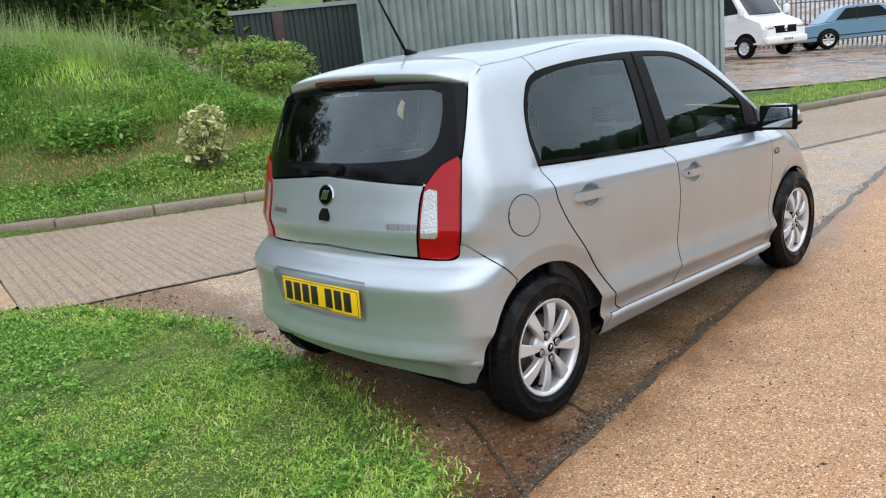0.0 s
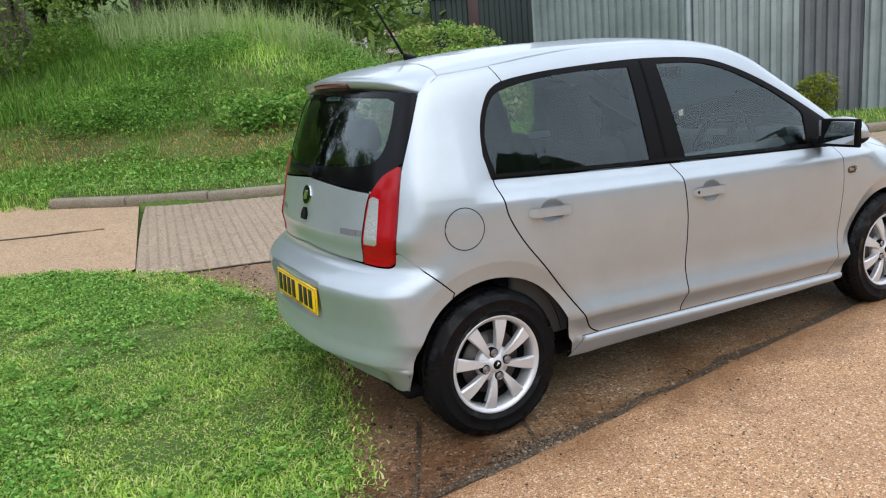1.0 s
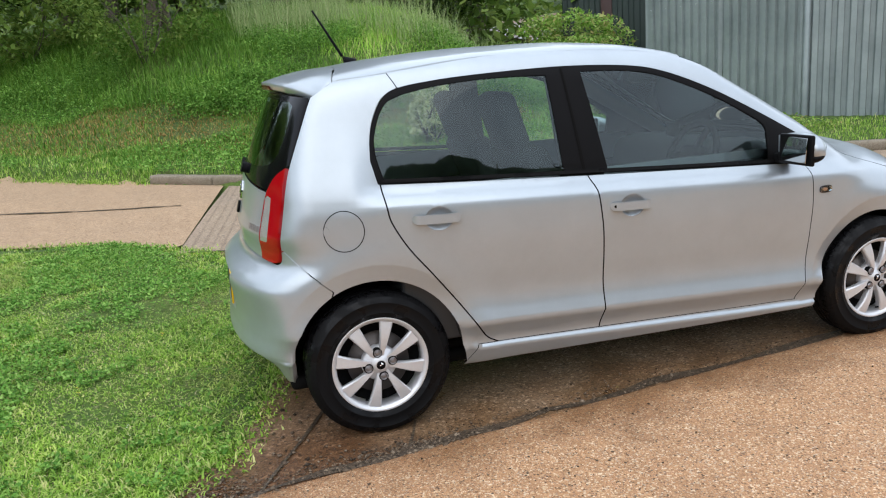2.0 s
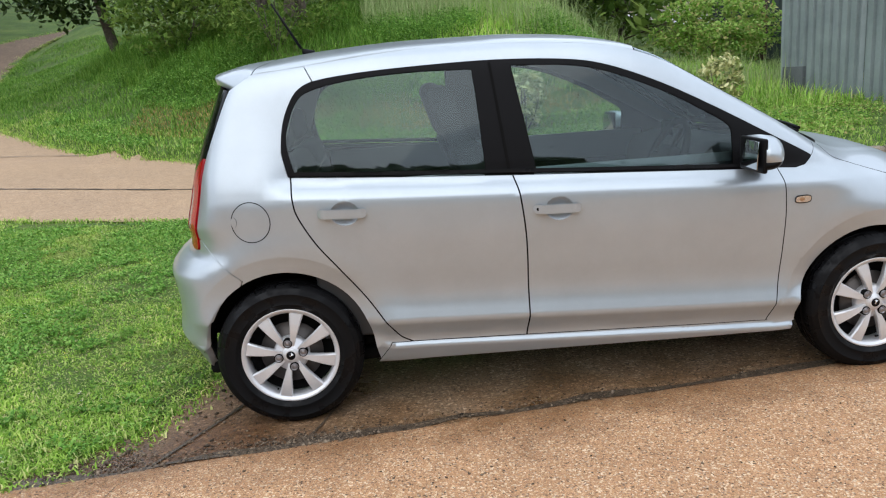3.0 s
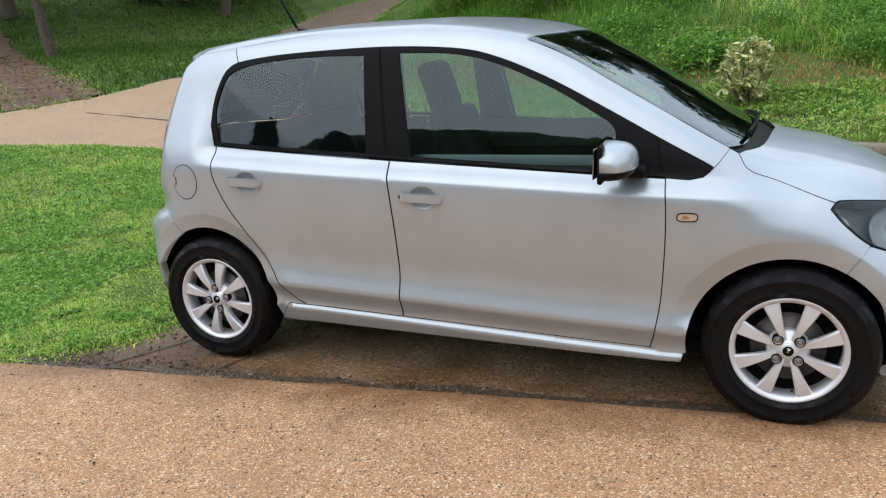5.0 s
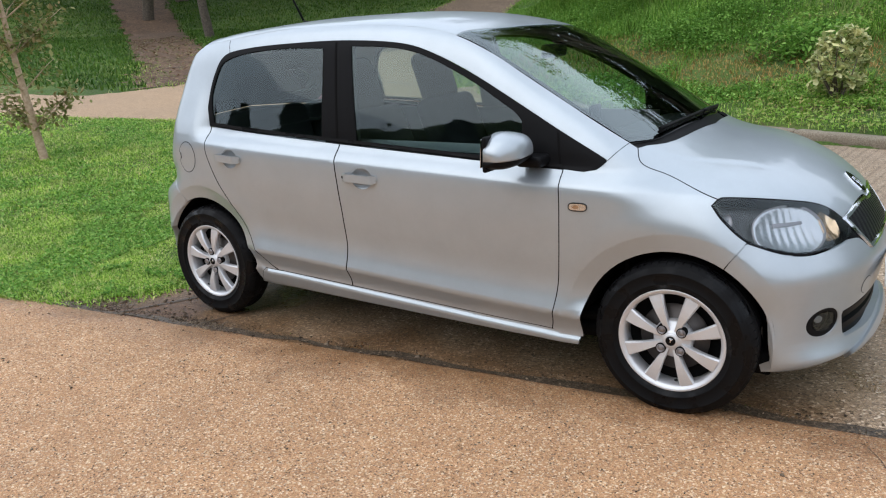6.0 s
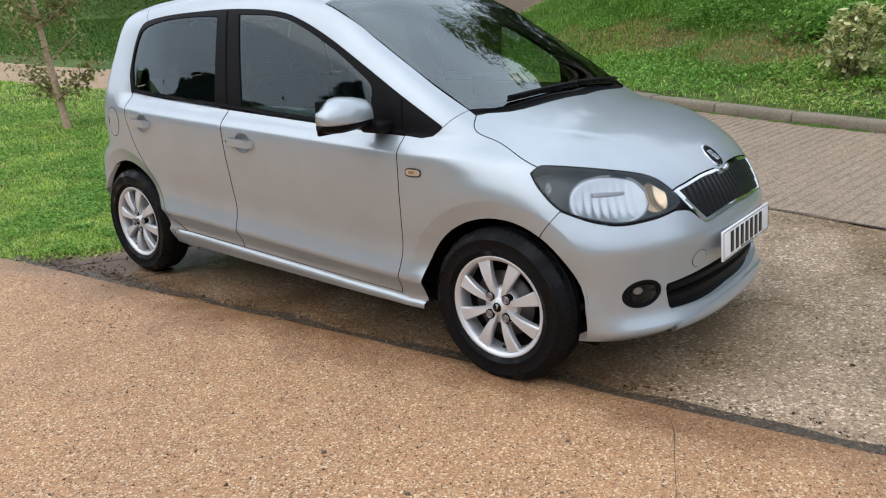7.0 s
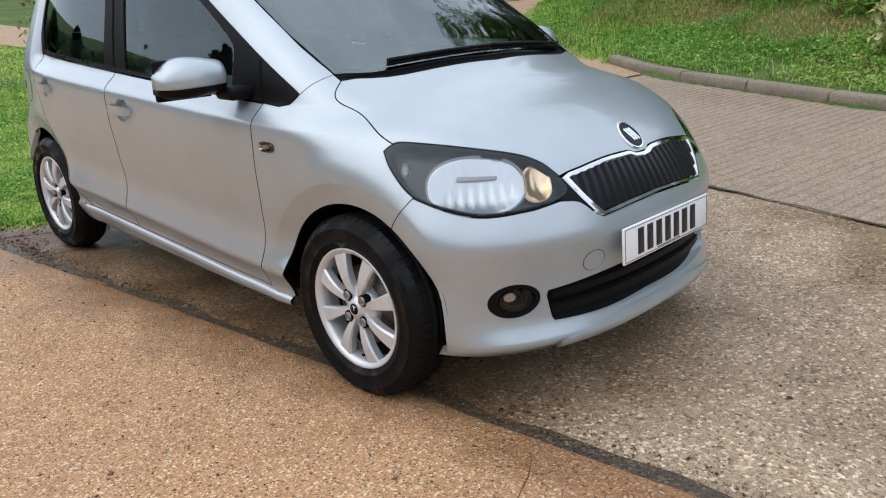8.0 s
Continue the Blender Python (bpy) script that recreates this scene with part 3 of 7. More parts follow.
def kerb_stones():
    rs = np.random.RandomState(5)
    x = -2.5
    while x < 26:
        x1 = x
        while math.hypot(x1 - x, kerb_y(x1) - kerb_y(x)) < 0.915:
            x1 += 0.01
        p0, p1 = Vector((x, float(kerb_y(x)), 0)), Vector((x1, float(kerb_y(x1)), 0))
        z0, z1 = (float(ground_z(p.x, p.y - 0.1)) + rs.normal(0, 0.003) for p in (p0, p1))
        d = (p1 - p0).normalized()
        n = Vector((-d.y, d.x, 0))
        bm = bmesh.new()
        g = 0.005
        sec = [(0, -0.05), (0.0, 0.08), (0.006, 0.10), (0.022, 0.113), (0.12, 0.116), (0.125, 0.11), (0.125, -0.05)]
        m = len(sec)
        rings = []
        for v in (0, 0.04, 0.35, 0.65, 0.96, 1):
            p, z = p0.lerp(p1, v) + d * (g if v == 0 else -g if v == 1 else 0), z0 + (z1 - z0) * v
            inset = 0.006 if v in (0, 1) else 0
            rings.append([bm.verts.new(p + n * (a + (inset if a < 0.06 else -inset) + rs.normal(0, 0.0015)) + Vector((0, 0, z + b - (inset if b > 0 else 0)))) for a, b in sec])
        for ra, rb in zip(rings, rings[1:]):
            for i in range(m):
                f = bm.faces.new((ra[i], rb[i], rb[(i + 1) % m], ra[(i + 1) % m]))
                f.smooth = True
        bm.faces.new(rings[0][::-1])
        bm.faces.new(rings[-1])
        bmesh.ops.recalc_face_normals(bm, faces=bm.faces)
        part("kerb_stone", bm, kerb_mat, kerb)
        x = x1


kerb_stones()

# ---- the silver hatchback: one smooth body form, cut into panels ----


def spline(xs, ys):
    """A smooth curve (monotone cubic) through design points."""
    xs, ys = np.array(xs, float), np.array(ys, float)
    h, d = np.diff(xs), np.diff(ys) / np.diff(xs)
    m = np.zeros(len(xs))
    m[0], m[-1] = d[0], d[-1]
    for i in range(1, len(xs) - 1):
        if d[i - 1] * d[i] > 0:
            w1, w2 = 2 * h[i] + h[i - 1], h[i] + 2 * h[i - 1]
            m[i] = (w1 + w2) / (w1 / d[i - 1] + w2 / d[i])

    def f(x):
        x = np.clip(np.asarray(x, float), xs[0], xs[-1])
        i = np.clip(np.searchsorted(xs, x) - 1, 0, len(xs) - 2)
        t = (x - xs[i]) / h[i]
        return ys[i] * (1 + 2 * t) * (1 - t) ** 2 + h[i] * m[i] * t * (1 - t) ** 2 + ys[i + 1] * t * t * (3 - 2 * t) + h[i] * m[i + 1] * t * t * (t - 1)
    return f


AXLE, WHEEL_Z = 1.21, 0.288
R_MID, F_MID, FLARE = (-1.204, 0.291), (1.203, 0.277), 0.403   # middles of the wheel arches, radius of the crease round them
half_width = spline((0.15, 0.19, 0.23, 0.250, 0.258, 0.2625, 0.2675, 0.273, 0.280, 0.300, 0.330, 0.360, 0.368, 0.373, 0.378, 0.40, 0.44, 0.48, 0.60, 0.75, 0.82, 0.858, 0.868, 0.880, 0.925, 0.98, 1.05, 1.12, 1.20, 1.28, 1.35, 1.5),
                    (0.70, 0.742, 0.764, 0.7735, 0.7765, 0.7765, 0.7660, 0.7638, 0.7635, 0.768, 0.784, 0.8030, 0.8080, 0.8092, 0.8080, 0.8020, 0.7925, 0.7885, 0.802, 0.8145, 0.8135, 0.8095, 0.804, 0.793, 0.745, 0.7347, 0.7205, 0.7050, 0.6857, 0.6649, 0.6452, 0.59))
tail_width = spline((0.15, 0.60, 0.75, 0.82, 0.88, 0.925, 0.98, 1.05, 1.12, 1.20, 1.28, 1.35, 1.5), (0.70, 0.804, 0.8145, 0.812, 0.801, 0.788, 0.768, 0.742, 0.716, 0.689, 0.665, 0.6452, 0.59))
roof_line = spline((-1.60, -1.45, -1.35, -1.2, -1.0, -0.6, -0.28, 0.0, 0.2, 0.34, 0.5, 0.8, 1.12, 1.2, 1.35, 1.5, 1.62, 1.72, 1.85),
                   (1.330, 1.392, 1.417, 1.444, 1.467, 1.488, 1.489, 1.474, 1.445, 1.405, 1.328, 1.157, 0.972, 0.947, 0.916, 0.868, 0.812, 0.74, 0.60))
crown = spline((-1.6, -1.2, 0.2, 0.6, 1.1, 1.35, 1.8), (0.14, 0.12, 0.13, 0.20, 0.20, 0.18, 0.16))
nose_line = spline((0.15, 0.20, 0.225, 0.236, 0.25, 0.285, 0.31, 0.40, 0.48, 0.52, 0.53, 0.54, 0.60, 0.70, 0.78, 0.85), (1.72, 1.775, 1.812, 1.816, 1.811, 1.796, 1.791, 1.797, 1.810, 1.8185, 1.8195, 1.8185, 1.80, 1.752, 1.69, 1.62))
nose_curve = spline((0.2, 0.4, 0.55, 0.65, 0.85), (0.21, 0.23, 0.28, 0.35, 0.42))
tail_line = spline((0.15, 0.23, 0.30, 0.345, 0.355, 0.368, 0.42, 0.48, 0.55, 0.595, 0.605, 0.615, 0.645, 0.672, 0.695, 0.72, 0.75, 0.795, 0.807, 0.82, 0.9, 1.0, 1.1, 1.2, 1.3, 1.4), (1.63, 1.68, 1.712, 1.742, 1.7455, 1.7445, 1.736, 1.734, 1.741, 1.7485, 1.7495, 1.7485, 1.728, 1.692, 1.658, 1.647, 1.646, 1.6525, 1.653, 1.650, 1.628, 1.603, 1.566, 1.522, 1.475, 1.42))


def step(v, a, b):
    t = np.clip((v - a) / (b - a), 0, 1)
    return t * t * (3 - 2 * t)


def soft_max(a, b, k):
    h = np.clip(k - np.abs(a - b), 0, None) / k
    return np.maximum(a, b) + h * h * h * k / 6


def body(p):
    """Signed form of the whole body: below nought inside."""
    x, y, z = p[:, 0], np.abs(p[:, 1]), p[:, 2]
    u = z + 0.045 * x
    fade = step(-x, 1.10, 1.26) * step(z, 0.62, 0.72)
    w = half_width(u) * (1 - fade) + tail_width(u) * fade - 0.125 * np.clip(-0.62 - x, 0, None) ** 2 - 0.105 * np.clip(x - 0.45, 0, None) ** 2
    r = np.minimum(np.hypot(x - F_MID[0], z - F_MID[1]), np.hypot(x - R_MID[0], z - R_MID[1]))
    w = w - 0.017 * step(z, 0.31, 0.42) * np.clip((FLARE - r) / 0.065, 0, 1.2) + 0.004 * np.exp(-((r - 0.44) / 0.05) ** 2)
    low = 1 - step(z, 0.45, 0.80)
    w = w + low * (0.062 * step(x, 0.95, 1.5) + 0.058 * step(-x, 0.90, 1.45) + 0.012 * step(-x, 0.6, 0.95) + 0.006 * step(x, 0.6, 0.95))
    side = y - w
    top = (z - roof_line(x) + crown(x) * y * y) * 0.9
    front = x - nose_line(z) + nose_curve(z) * y * y + 0.50 * y ** 4
    tuck = 0.055 * step(0.35 - z, 0.0, 0.05) * (1 - step(y, 0.50, 0.66))
    back = -x - tail_line(z) + 0.19 * y * y + 0.26 * y ** 4 + tuck
    g = soft_max(side, top, 0.13 + 0.10 * step(x, 0.9, 1.2))
    g = soft_max(g, back, 0.14 - 0.06 * step(z, 0.72, 0.85))
    return soft_max(g, front, 0.14)


def out_to_body(origin, way):
    """Where rays from inside meet the body, with the outward normals there."""
    origin, way = np.asarray(origin, float), np.asarray(way, float)
    lo, hi = np.zeros(len(origin)), np.full(len(origin), 2.2)
    for _ in range(36):
        mid = (lo + hi) / 2
        inside = body(origin + mid[:, None] * way) < 0
        lo, hi = np.where(inside, mid, lo), np.where(inside, hi, mid)
    p = origin + lo[:, None] * way
    e = 1e-3
    n = np.stack([body(p + np.eye(3)[i] * e) - body(p - np.eye(3)[i] * e) for i in range(3)], -1)
    return p, n / np.linalg.norm(n, axis=1, keepdims=True)


def from_side(uv):
    o = np.stack([uv[:, 0], 0 * uv[:, 0], uv[:, 1]], -1)
    return out_to_body(o, np.tile((0, -1.0, 0), (len(uv), 1)))


def glass_side(uv):
    """The side windows: straight below, where the body swells to its shoulder."""
    high = uv.copy()
    high[:, 1] = np.maximum(uv[:, 1], 1.055 - 0.03 * uv[:, 0])
    p, n = from_side(high)
    drop = high[:, 1] - uv[:, 1]
    slope = np.where(drop > 0, -n[:, 2] / n[:, 1], 0)
    p[:, 1] -= slope * drop
    p[:, 2] = uv[:, 1]
    return p, n


def from_top(uv):
    o = np.stack([uv[:, 0], uv[:, 1], 0 * uv[:, 0] + 0.55], -1)
    return out_to_body(o, np.tile((0, 0, 1.0), (len(uv), 1)))


def from_back(uv):
    o = np.stack([0 * uv[:, 0] - 0.9, uv[:, 0], uv[:, 1]], -1)
    return out_to_body(o, np.tile((-1.0, 0, 0), (len(uv), 1)))


def from_front(uv):
    o = np.stack([0 * uv[:, 0] + 1.0, uv[:, 0], uv[:, 1]], -1)
    return out_to_body(o, np.tile((1.0, 0, 0), (len(uv), 1)))


def round_front(uv):
    """u: degrees from straight ahead towards the right side, v: height."""
    a = np.radians(uv[:, 0] * 100)
    o = np.stack([0 * a + 0.95, 0 * a, uv[:, 1]], -1)
    return out_to_body(o, np.stack([np.cos(a), -np.sin(a), 0 * a], -1))


def round_back(uv):
    a = np.radians(uv[:, 0] * 100)
    o = np.stack([0 * a - 0.95, 0 * a, uv[:, 1]], -1)
    return out_to_body(o, np.stack([-np.cos(a), -np.sin(a), 0 * a], -1))


def resample(path, step_len):
    """Even points along a closed outline, corners kept."""
    out = []
    n = len(path)
    for i in range(n):
        a, b = path[i], path[(i + 1) % n]
        k = max(1, int(math.ceil(np.linalg.norm(b - a) / step_len)))
        out += [a + (b - a) * j / k for j in range(k)]
    keep = [out[0]]
    for q in out[1:]:
        if np.linalg.norm(q - keep[-1]) > 0.002 and np.linalg.norm(q - out[0]) > 0.002:
            keep.append(q)
    return np.array(keep)


def shrink(poly, d):
    """Move an outline inwards by d."""
    area = np.sum(poly[:, 0] * np.roll(poly[:, 1], -1) - np.roll(poly[:, 0], -1) * poly[:, 1])
    t = np.roll(poly, -1, 0) - poly
    t /= np.linalg.norm(t, axis=1, keepdims=True)
    n = np.stack([-t[:, 1], t[:, 0]], -1) * (1 if area > 0 else -1)
    m = n + np.roll(n, 1, 0)
    s = np.sum(m * n, 1, keepdims=True)
    return poly + m * d / np.maximum(s, 0.35)


def panel(name, outline, lift, mat, parent, holes=(), gap=0.0, proud=0.0, lip=0.012, cell=0.028, mirror=False, label="", shape=None, rows=(), fold=None, slope=0.045, extra=None):
    """A body panel: an outline in the plane, laid onto the body form, with its edges folded in."""
    poly = resample(np.asarray(outline, float), cell * 0.6)
    if gap:
        poly = resample(shrink(poly, gap), cell * 0.6)
    rings = [poly] + [resample(np.asarray(h, float), cell * 0.6) for h in holes]
    lo, hi = poly.min(0), poly.max(0)
    gx, gy = np.meshgrid(np.arange(lo[0], hi[0], cell), np.arange(lo[1], hi[1], cell * 0.866))
    gx = gx + (np.arange(gx.shape[0]) % 2)[:, None] * cell / 2
    grid = np.stack([gx.ravel(), gy.ravel()], -1)
    keep = within(grid, poly)
    for h in rings[1:]:
        keep &= ~within(grid, h)
    edge = np.vstack(rings)
    grid = grid[keep]
    for level in rows:
        gx = np.arange(lo[0], hi[0], cell)
        line = np.stack([gx, level - slope * gx], -1)
        ok = within(line, poly)
        for h in rings[1:]:
            ok &= ~within(line, h)
        grid = grid[np.abs(grid[:, 1] + slope * grid[:, 0] - level) > cell * 0.3]
        grid = np.vstack([grid, line[ok]])
    if extra is not None:
        ok = within(extra, poly)
        for h in rings[1:]:
            ok &= ~within(extra, h)
        more = extra[ok]
        if len(more):
            grid = grid[np.min(np.linalg.norm(grid[:, None, :] - more[None], axis=2), axis=1) > cell * 0.32]
            grid = np.vstack([grid, more])
    if len(grid):
        near = np.min(np.linalg.norm(grid[:, None, :] - edge[None], axis=2), axis=1)
        grid = grid[near > cell * (0.2 if len(rows) or extra is not None else 0.45)]
    verts = [Vector(v) for v in np.vstack([edge, grid])] if len(grid) else [Vector(v) for v in edge]
    edges, base = [], 0
    for r in rings:
        k = len(r)
        edges += [(base + i, base + (i + 1) % k) for i in range(k)]
        base += k
    v2, e2, f2, *_ = delaunay_2d_cdt(verts, edges, [], 0, 1e-6)
    v2 = np.array([tuple(v) for v in v2])
    tri = np.array([f for f in f2 if len(f) == 3])
    mid = v2[tri].mean(1)
    ok = within(mid, rings[0])
    for h in rings[1:]:
        ok &= ~within(mid, h)
    tri = tri[ok]
    p, n = lift(v2)
    p = p + n * proud
    if shape is not None:
        p = p + n * shape(v2)[:, None]
        turned = []
        for du in ((0.002, 0.0), (0.0, 0.002)):
            q, k = lift(v2 + du)
            turned.append(q + k * (proud + shape(v2 + du)[:, None]) - p)
        bent_n = np.cross(turned[0], turned[1])
        bent_n *= np.sign(np.sum(bent_n * n, 1, keepdims=True)) / np.maximum(np.linalg.norm(bent_n, axis=1, keepdims=True), 1e-12)
        n_out = bent_n
    else:
        n_out = n
    # edges used by one triangle only are folded inwards
    count = {}
    for a, b, c in tri:
        for e in ((a, b), (b, c), (c, a)):
            key = (min(e), max(e))
            count[key] = None if key in count else e
    rim = [e for e in count.values() if e is not None]
    norm = np.cross(p[tri[:, 1]] - p[tri[:, 0]], p[tri[:, 2]] - p[tri[:, 0]])
    if np.sum(norm * n[tri[:, 0]]) < 0:
        tri = tri[:, ::-1]
        rim = [(b, a) for a, b in rim]
    P, N = list(map(tuple, p)), list(map(tuple, n_out))
    F = [tuple(int(i) for i in f) for f in tri]
    if lip:
        idx = sorted({i for e in rim for i in e})
        low = {}
        for i in idx:
            low[i] = len(P)
            P.append(tuple(p[i] - n[i] * lip))
            N.append(tuple(n_out[i]))
        F += [(int(b), int(a), low[a], low[b]) for a, b in rim]
    made = []
    for flip in ((False, True) if mirror else (False,)):
        Q = [(x, -y, z) for x, y, z in P] if flip else P
        M = [(x, -y, z) for x, y, z in N] if flip else N
        me = bpy.data.meshes.new(name)
        me.from_pydata(Q, [], [f[::-1] for f in F] if flip else F)
        smooth(me)
        if lip:
            me.materials.append(mat)
            # silver panels fold to black: the shade in their gaps is painted on
            me.materials.append(fold or (dark if mat == silver else mat))
            me.polygons.foreach_set("material_index", [0] * len(tri) + [1] * (len(F) - len(tri)))
        me.normals_split_custom_set_from_vertices(M)
        made.append(part(name, me, mat, parent, label))
    return made if mirror else made[0]


car = tagged(new("hatchback_car"), "small silver five-door hatchback parked on the concrete lane", "car")


def belt(x):
    return 0.925 - 0.057 * x


def sill_top(x):
    return 0.278 - 0.036 * x


def arch(mid, r, a0, a1, n=22):
    return [(mid[0] + r * math.cos(radians(a)), mid[1] + r * math.sin(radians(a))) for a in np.linspace(a0, a1, n)]


def flare_rows(mid, a0=-10, a1=190):
    """Points on both sides of the crease round a wheel arch."""
    return np.vstack([arch(mid, FLARE + d, a0, a1, 66) for d in (-0.012, -0.004, 0.0, 0.004, 0.012)])


B_SEAM = curve([(-0.282, 0.938), (-0.266, 0.86), (-0.250, 0.70), (-0.247, 0.52), (-0.249, 0.38), (-0.258, sill_top(-0.258))])
A_SEAM = curve([(0.782, 0.882), (0.791, 0.782), (0.791, 0.653), (0.780, 0.454), (0.760, 0.319), (0.742, sill_top(0.742))])
C_SEAM = curve([(-1.135, belt(-1.135)), (-1.130, 0.91), (-1.116, 0.845), (-1.060, 0.742), (-0.978, 0.634), (-0.882, 0.505), (-0.800, 0.383), (-0.762, 0.333), (-0.715, sill_top(-0.715))])
R_ARCH, F_ARCH = 0.336, 0.336


def sub(parent, obs):
    """Make objects parts of a part; a pair follows a pair."""
    for p, o in zip(parent, obs):
        o.parent = p


FEATURES = (0.330, 0.352, 0.362, 0.368, 0.373, 0.378, 0.386, 0.398, 0.412, 0.428, 0.446, 0.465, 0.846, 0.858, 0.868, 0.880, 0.895)
HANDLES = ((-0.947, 0.850), (-0.127, 0.806))


def disc_on(u, z, ru, rz, n=28):
    return np.array([(u + ru * math.cos(a), z + rz * math.sin(a)) for a in np.linspace(0, 2 * math.pi, n, endpoint=False)])


CUPS = [disc_on(hx + 0.01, hz - 0.002, 0.056, 0.046) for hx, hz in HANDLES]
front_door = panel("front_door", np.vstack([B_SEAM, A_SEAM[::-1]]), from_side, silver, car, holes=(CUPS[1],), gap=0.003, mirror=True, rows=FEATURES, lip=0.02)
rear_door = panel("rear_door", np.vstack([C_SEAM, B_SEAM[::-1]]), from_side, silver, car, holes=(CUPS[0],), gap=0.003, mirror=True, rows=FEATURES, lip=0.02, extra=flare_rows(R_MID))
sill = panel("sill", np.vstack([[(-0.852, 0.235), (-0.80, sill_top(-0.8)), (-0.742, sill_top(-0.742)), (0.742, sill_top(0.742)), (0.862, 0.246), (0.850, 0.204)], [(-0.86, 0.222)]]),
             from_side, silver, car, mirror=True, cell=0.02, rows=(0.215, 0.23, 0.245, 0.254, 0.258, 0.2603, 0.2625, 0.265, 0.2675))


def around(uv, centre):
    """Side-view points as angles round an end of the car."""
    p, _ = from_side(np.asarray(uv, float))
    return np.stack([np.degrees(np.arctan2(-p[:, 1], (p[:, 0] - 0.95) if centre > 0 else -(p[:, 0] + 0.95))) / 100, p[:, 2]], -1)


def beside(uv):
    """Angles round the back as side-view points."""
    p, _ = round_back(np.asarray(uv, float))
    return p[:, [0, 2]]


# side windows with their black surround
SURROUND_LOW = [(-1.142, belt(-1.142) + 0.002), (-0.277, belt(-0.277) + 0.002), (0.617, belt(0.617) + 0.002), (0.86, belt(0.86) + 0.002)]
SURROUND_TOP = curve([(0.86, belt(0.86) + 0.002), (0.905, 0.887), (0.925, 0.906), (0.925, 0.925), (0.76, 1.016), (0.546, 1.135), (0.336, 1.243), (0.132, 1.324), (-0.035, 1.358), (-0.31, 1.374),
                      (-0.60, 1.371), (-0.85, 1.360), (-1.02, 1.340), (-1.085, 1.305), (-1.128, 1.235), (-1.150, 1.165), (-1.160, 1.08), (-1.142, belt(-1.142) + 0.002)], 5)
SURROUND = np.vstack([SURROUND_LOW[1:-1], SURROUND_TOP])
REAR_GLASS = np.vstack([[(-1.118, 1.004), (-0.385, 0.962)], curve([(-0.385, 0.962), (-0.398, 1.20), (-0.408, 1.345)], 4), curve([(-0.408, 1.345), (-0.628, 1.350), (-0.862, 1.338), (-1.03, 1.308), (-1.094, 1.262), (-1.135, 1.160), (-1.137, 1.09), (-1.118, 1.004)], 5)])
FRONT_GLASS = np.vstack([[(-0.188, 0.950), (0.600, 0.905)], curve([(0.600, 0.905), (0.603, 1.00), (0.592, 1.062), (0.50, 1.124), (0.34, 1.213), (0.13, 1.301), (-0.037, 1.338), (-0.255, 1.350)], 5), [(-0.188, 0.950)]])[:-1]

HL_TOP = [(0.628, 0.778), (0.610, 0.796), (0.584, 0.801), (0.485, 0.789), (0.365, 0.763), (0.306, 0.735), (0.270, 0.693)]
HL_LOW = [(0.270, 0.693), (0.258, 0.660), (0.283, 0.636), (0.338, 0.622), (0.424, 0.613), (0.486, 0.627), (0.557, 0.663), (0.605, 0.728), (0.628, 0.778)]


def flank(uv):
    """Angles round the nose as side-view points."""
    p, _ = round_front(np.asarray(uv, float))
    return p[:, [0, 2]]


lamp_top, lamp_low = curve(HL_TOP, 6), curve(HL_LOW, 6)
NOSE_SEAM = flank(np.vstack([lamp_top[:7][::-1], lamp_low[36:][::-1][1:]]))
HOOD_SEAM = curve([(1.015, 0.95), (1.055, 0.898), (1.151, 0.860), tuple(NOSE_SEAM[0])], 6)
BUMPER_SEAM = curve([tuple(NOSE_SEAM[-1]), (1.412, 0.628), (1.375, 0.577)], 4)
WING = np.vstack([[(0.745, sill_top(0.742))], A_SEAM[::-1], [(0.86, belt(0.86)), (0.905, 0.884)], curve([(0.905, 0.884), (0.935, 0.910), (0.985, 0.968)], 4),
                  HOOD_SEAM, NOSE_SEAM, BUMPER_SEAM[1:], arch(F_MID, F_ARCH, 60, 187)])
front_wing = panel("front_wing", WING, from_side, silver, car, gap=0.0012, mirror=True, rows=(0.858, 0.868, 0.880), extra=flare_rows(F_MID))
REAR_SEAM = curve([(-1.518, 0.765), (-1.458, 0.70), (-1.36, 0.605)], 4)
LAMP_OUT = curve([(0.503, 1.06), (0.495, 0.97), (0.485, 0.85), (0.478, 0.765)], 4)
HATCH_SIDE = curve([(0.556, 1.330), (0.553, 1.315), (0.528, 1.184), (0.508, 1.085), (0.503, 1.06)], 4)
QUARTER = np.vstack([C_SEAM[::-1], SURROUND_TOP[-1:], curve([(-1.160, 1.08), (-1.150, 1.165), (-1.128, 1.235), (-1.085, 1.305), (-1.02, 1.340)], 4),
                     [(-1.05, 1.40), (-1.255, 1.383)], beside(HATCH_SIDE)[:-1], beside(LAMP_OUT),
                     REAR_SEAM, arch(R_MID, R_ARCH, 119, 4), [(-0.852, 0.235), (-0.80, sill_top(-0.8))]])
quarter = panel("rear_quarter", QUARTER, from_side, silver, car, gap=0.0028, mirror=True, rows=(0.846, 0.858, 0.868, 0.880, 0.895), extra=flare_rows(R_MID))
surround = panel("window_surround", SURROUND, from_side, black_plastic, car, holes=(REAR_GLASS, FRONT_GLASS), proud=0.001, mirror=True, cell=0.02)
sub(rear_door, panel("window", REAR_GLASS, glass_side, window_glass, car, proud=-0.004, lip=0, mirror=True))
sub(front_door, panel("window", FRONT_GLASS, glass_side, window_glass, car, proud=-0.004, lip=0, mirror=True))
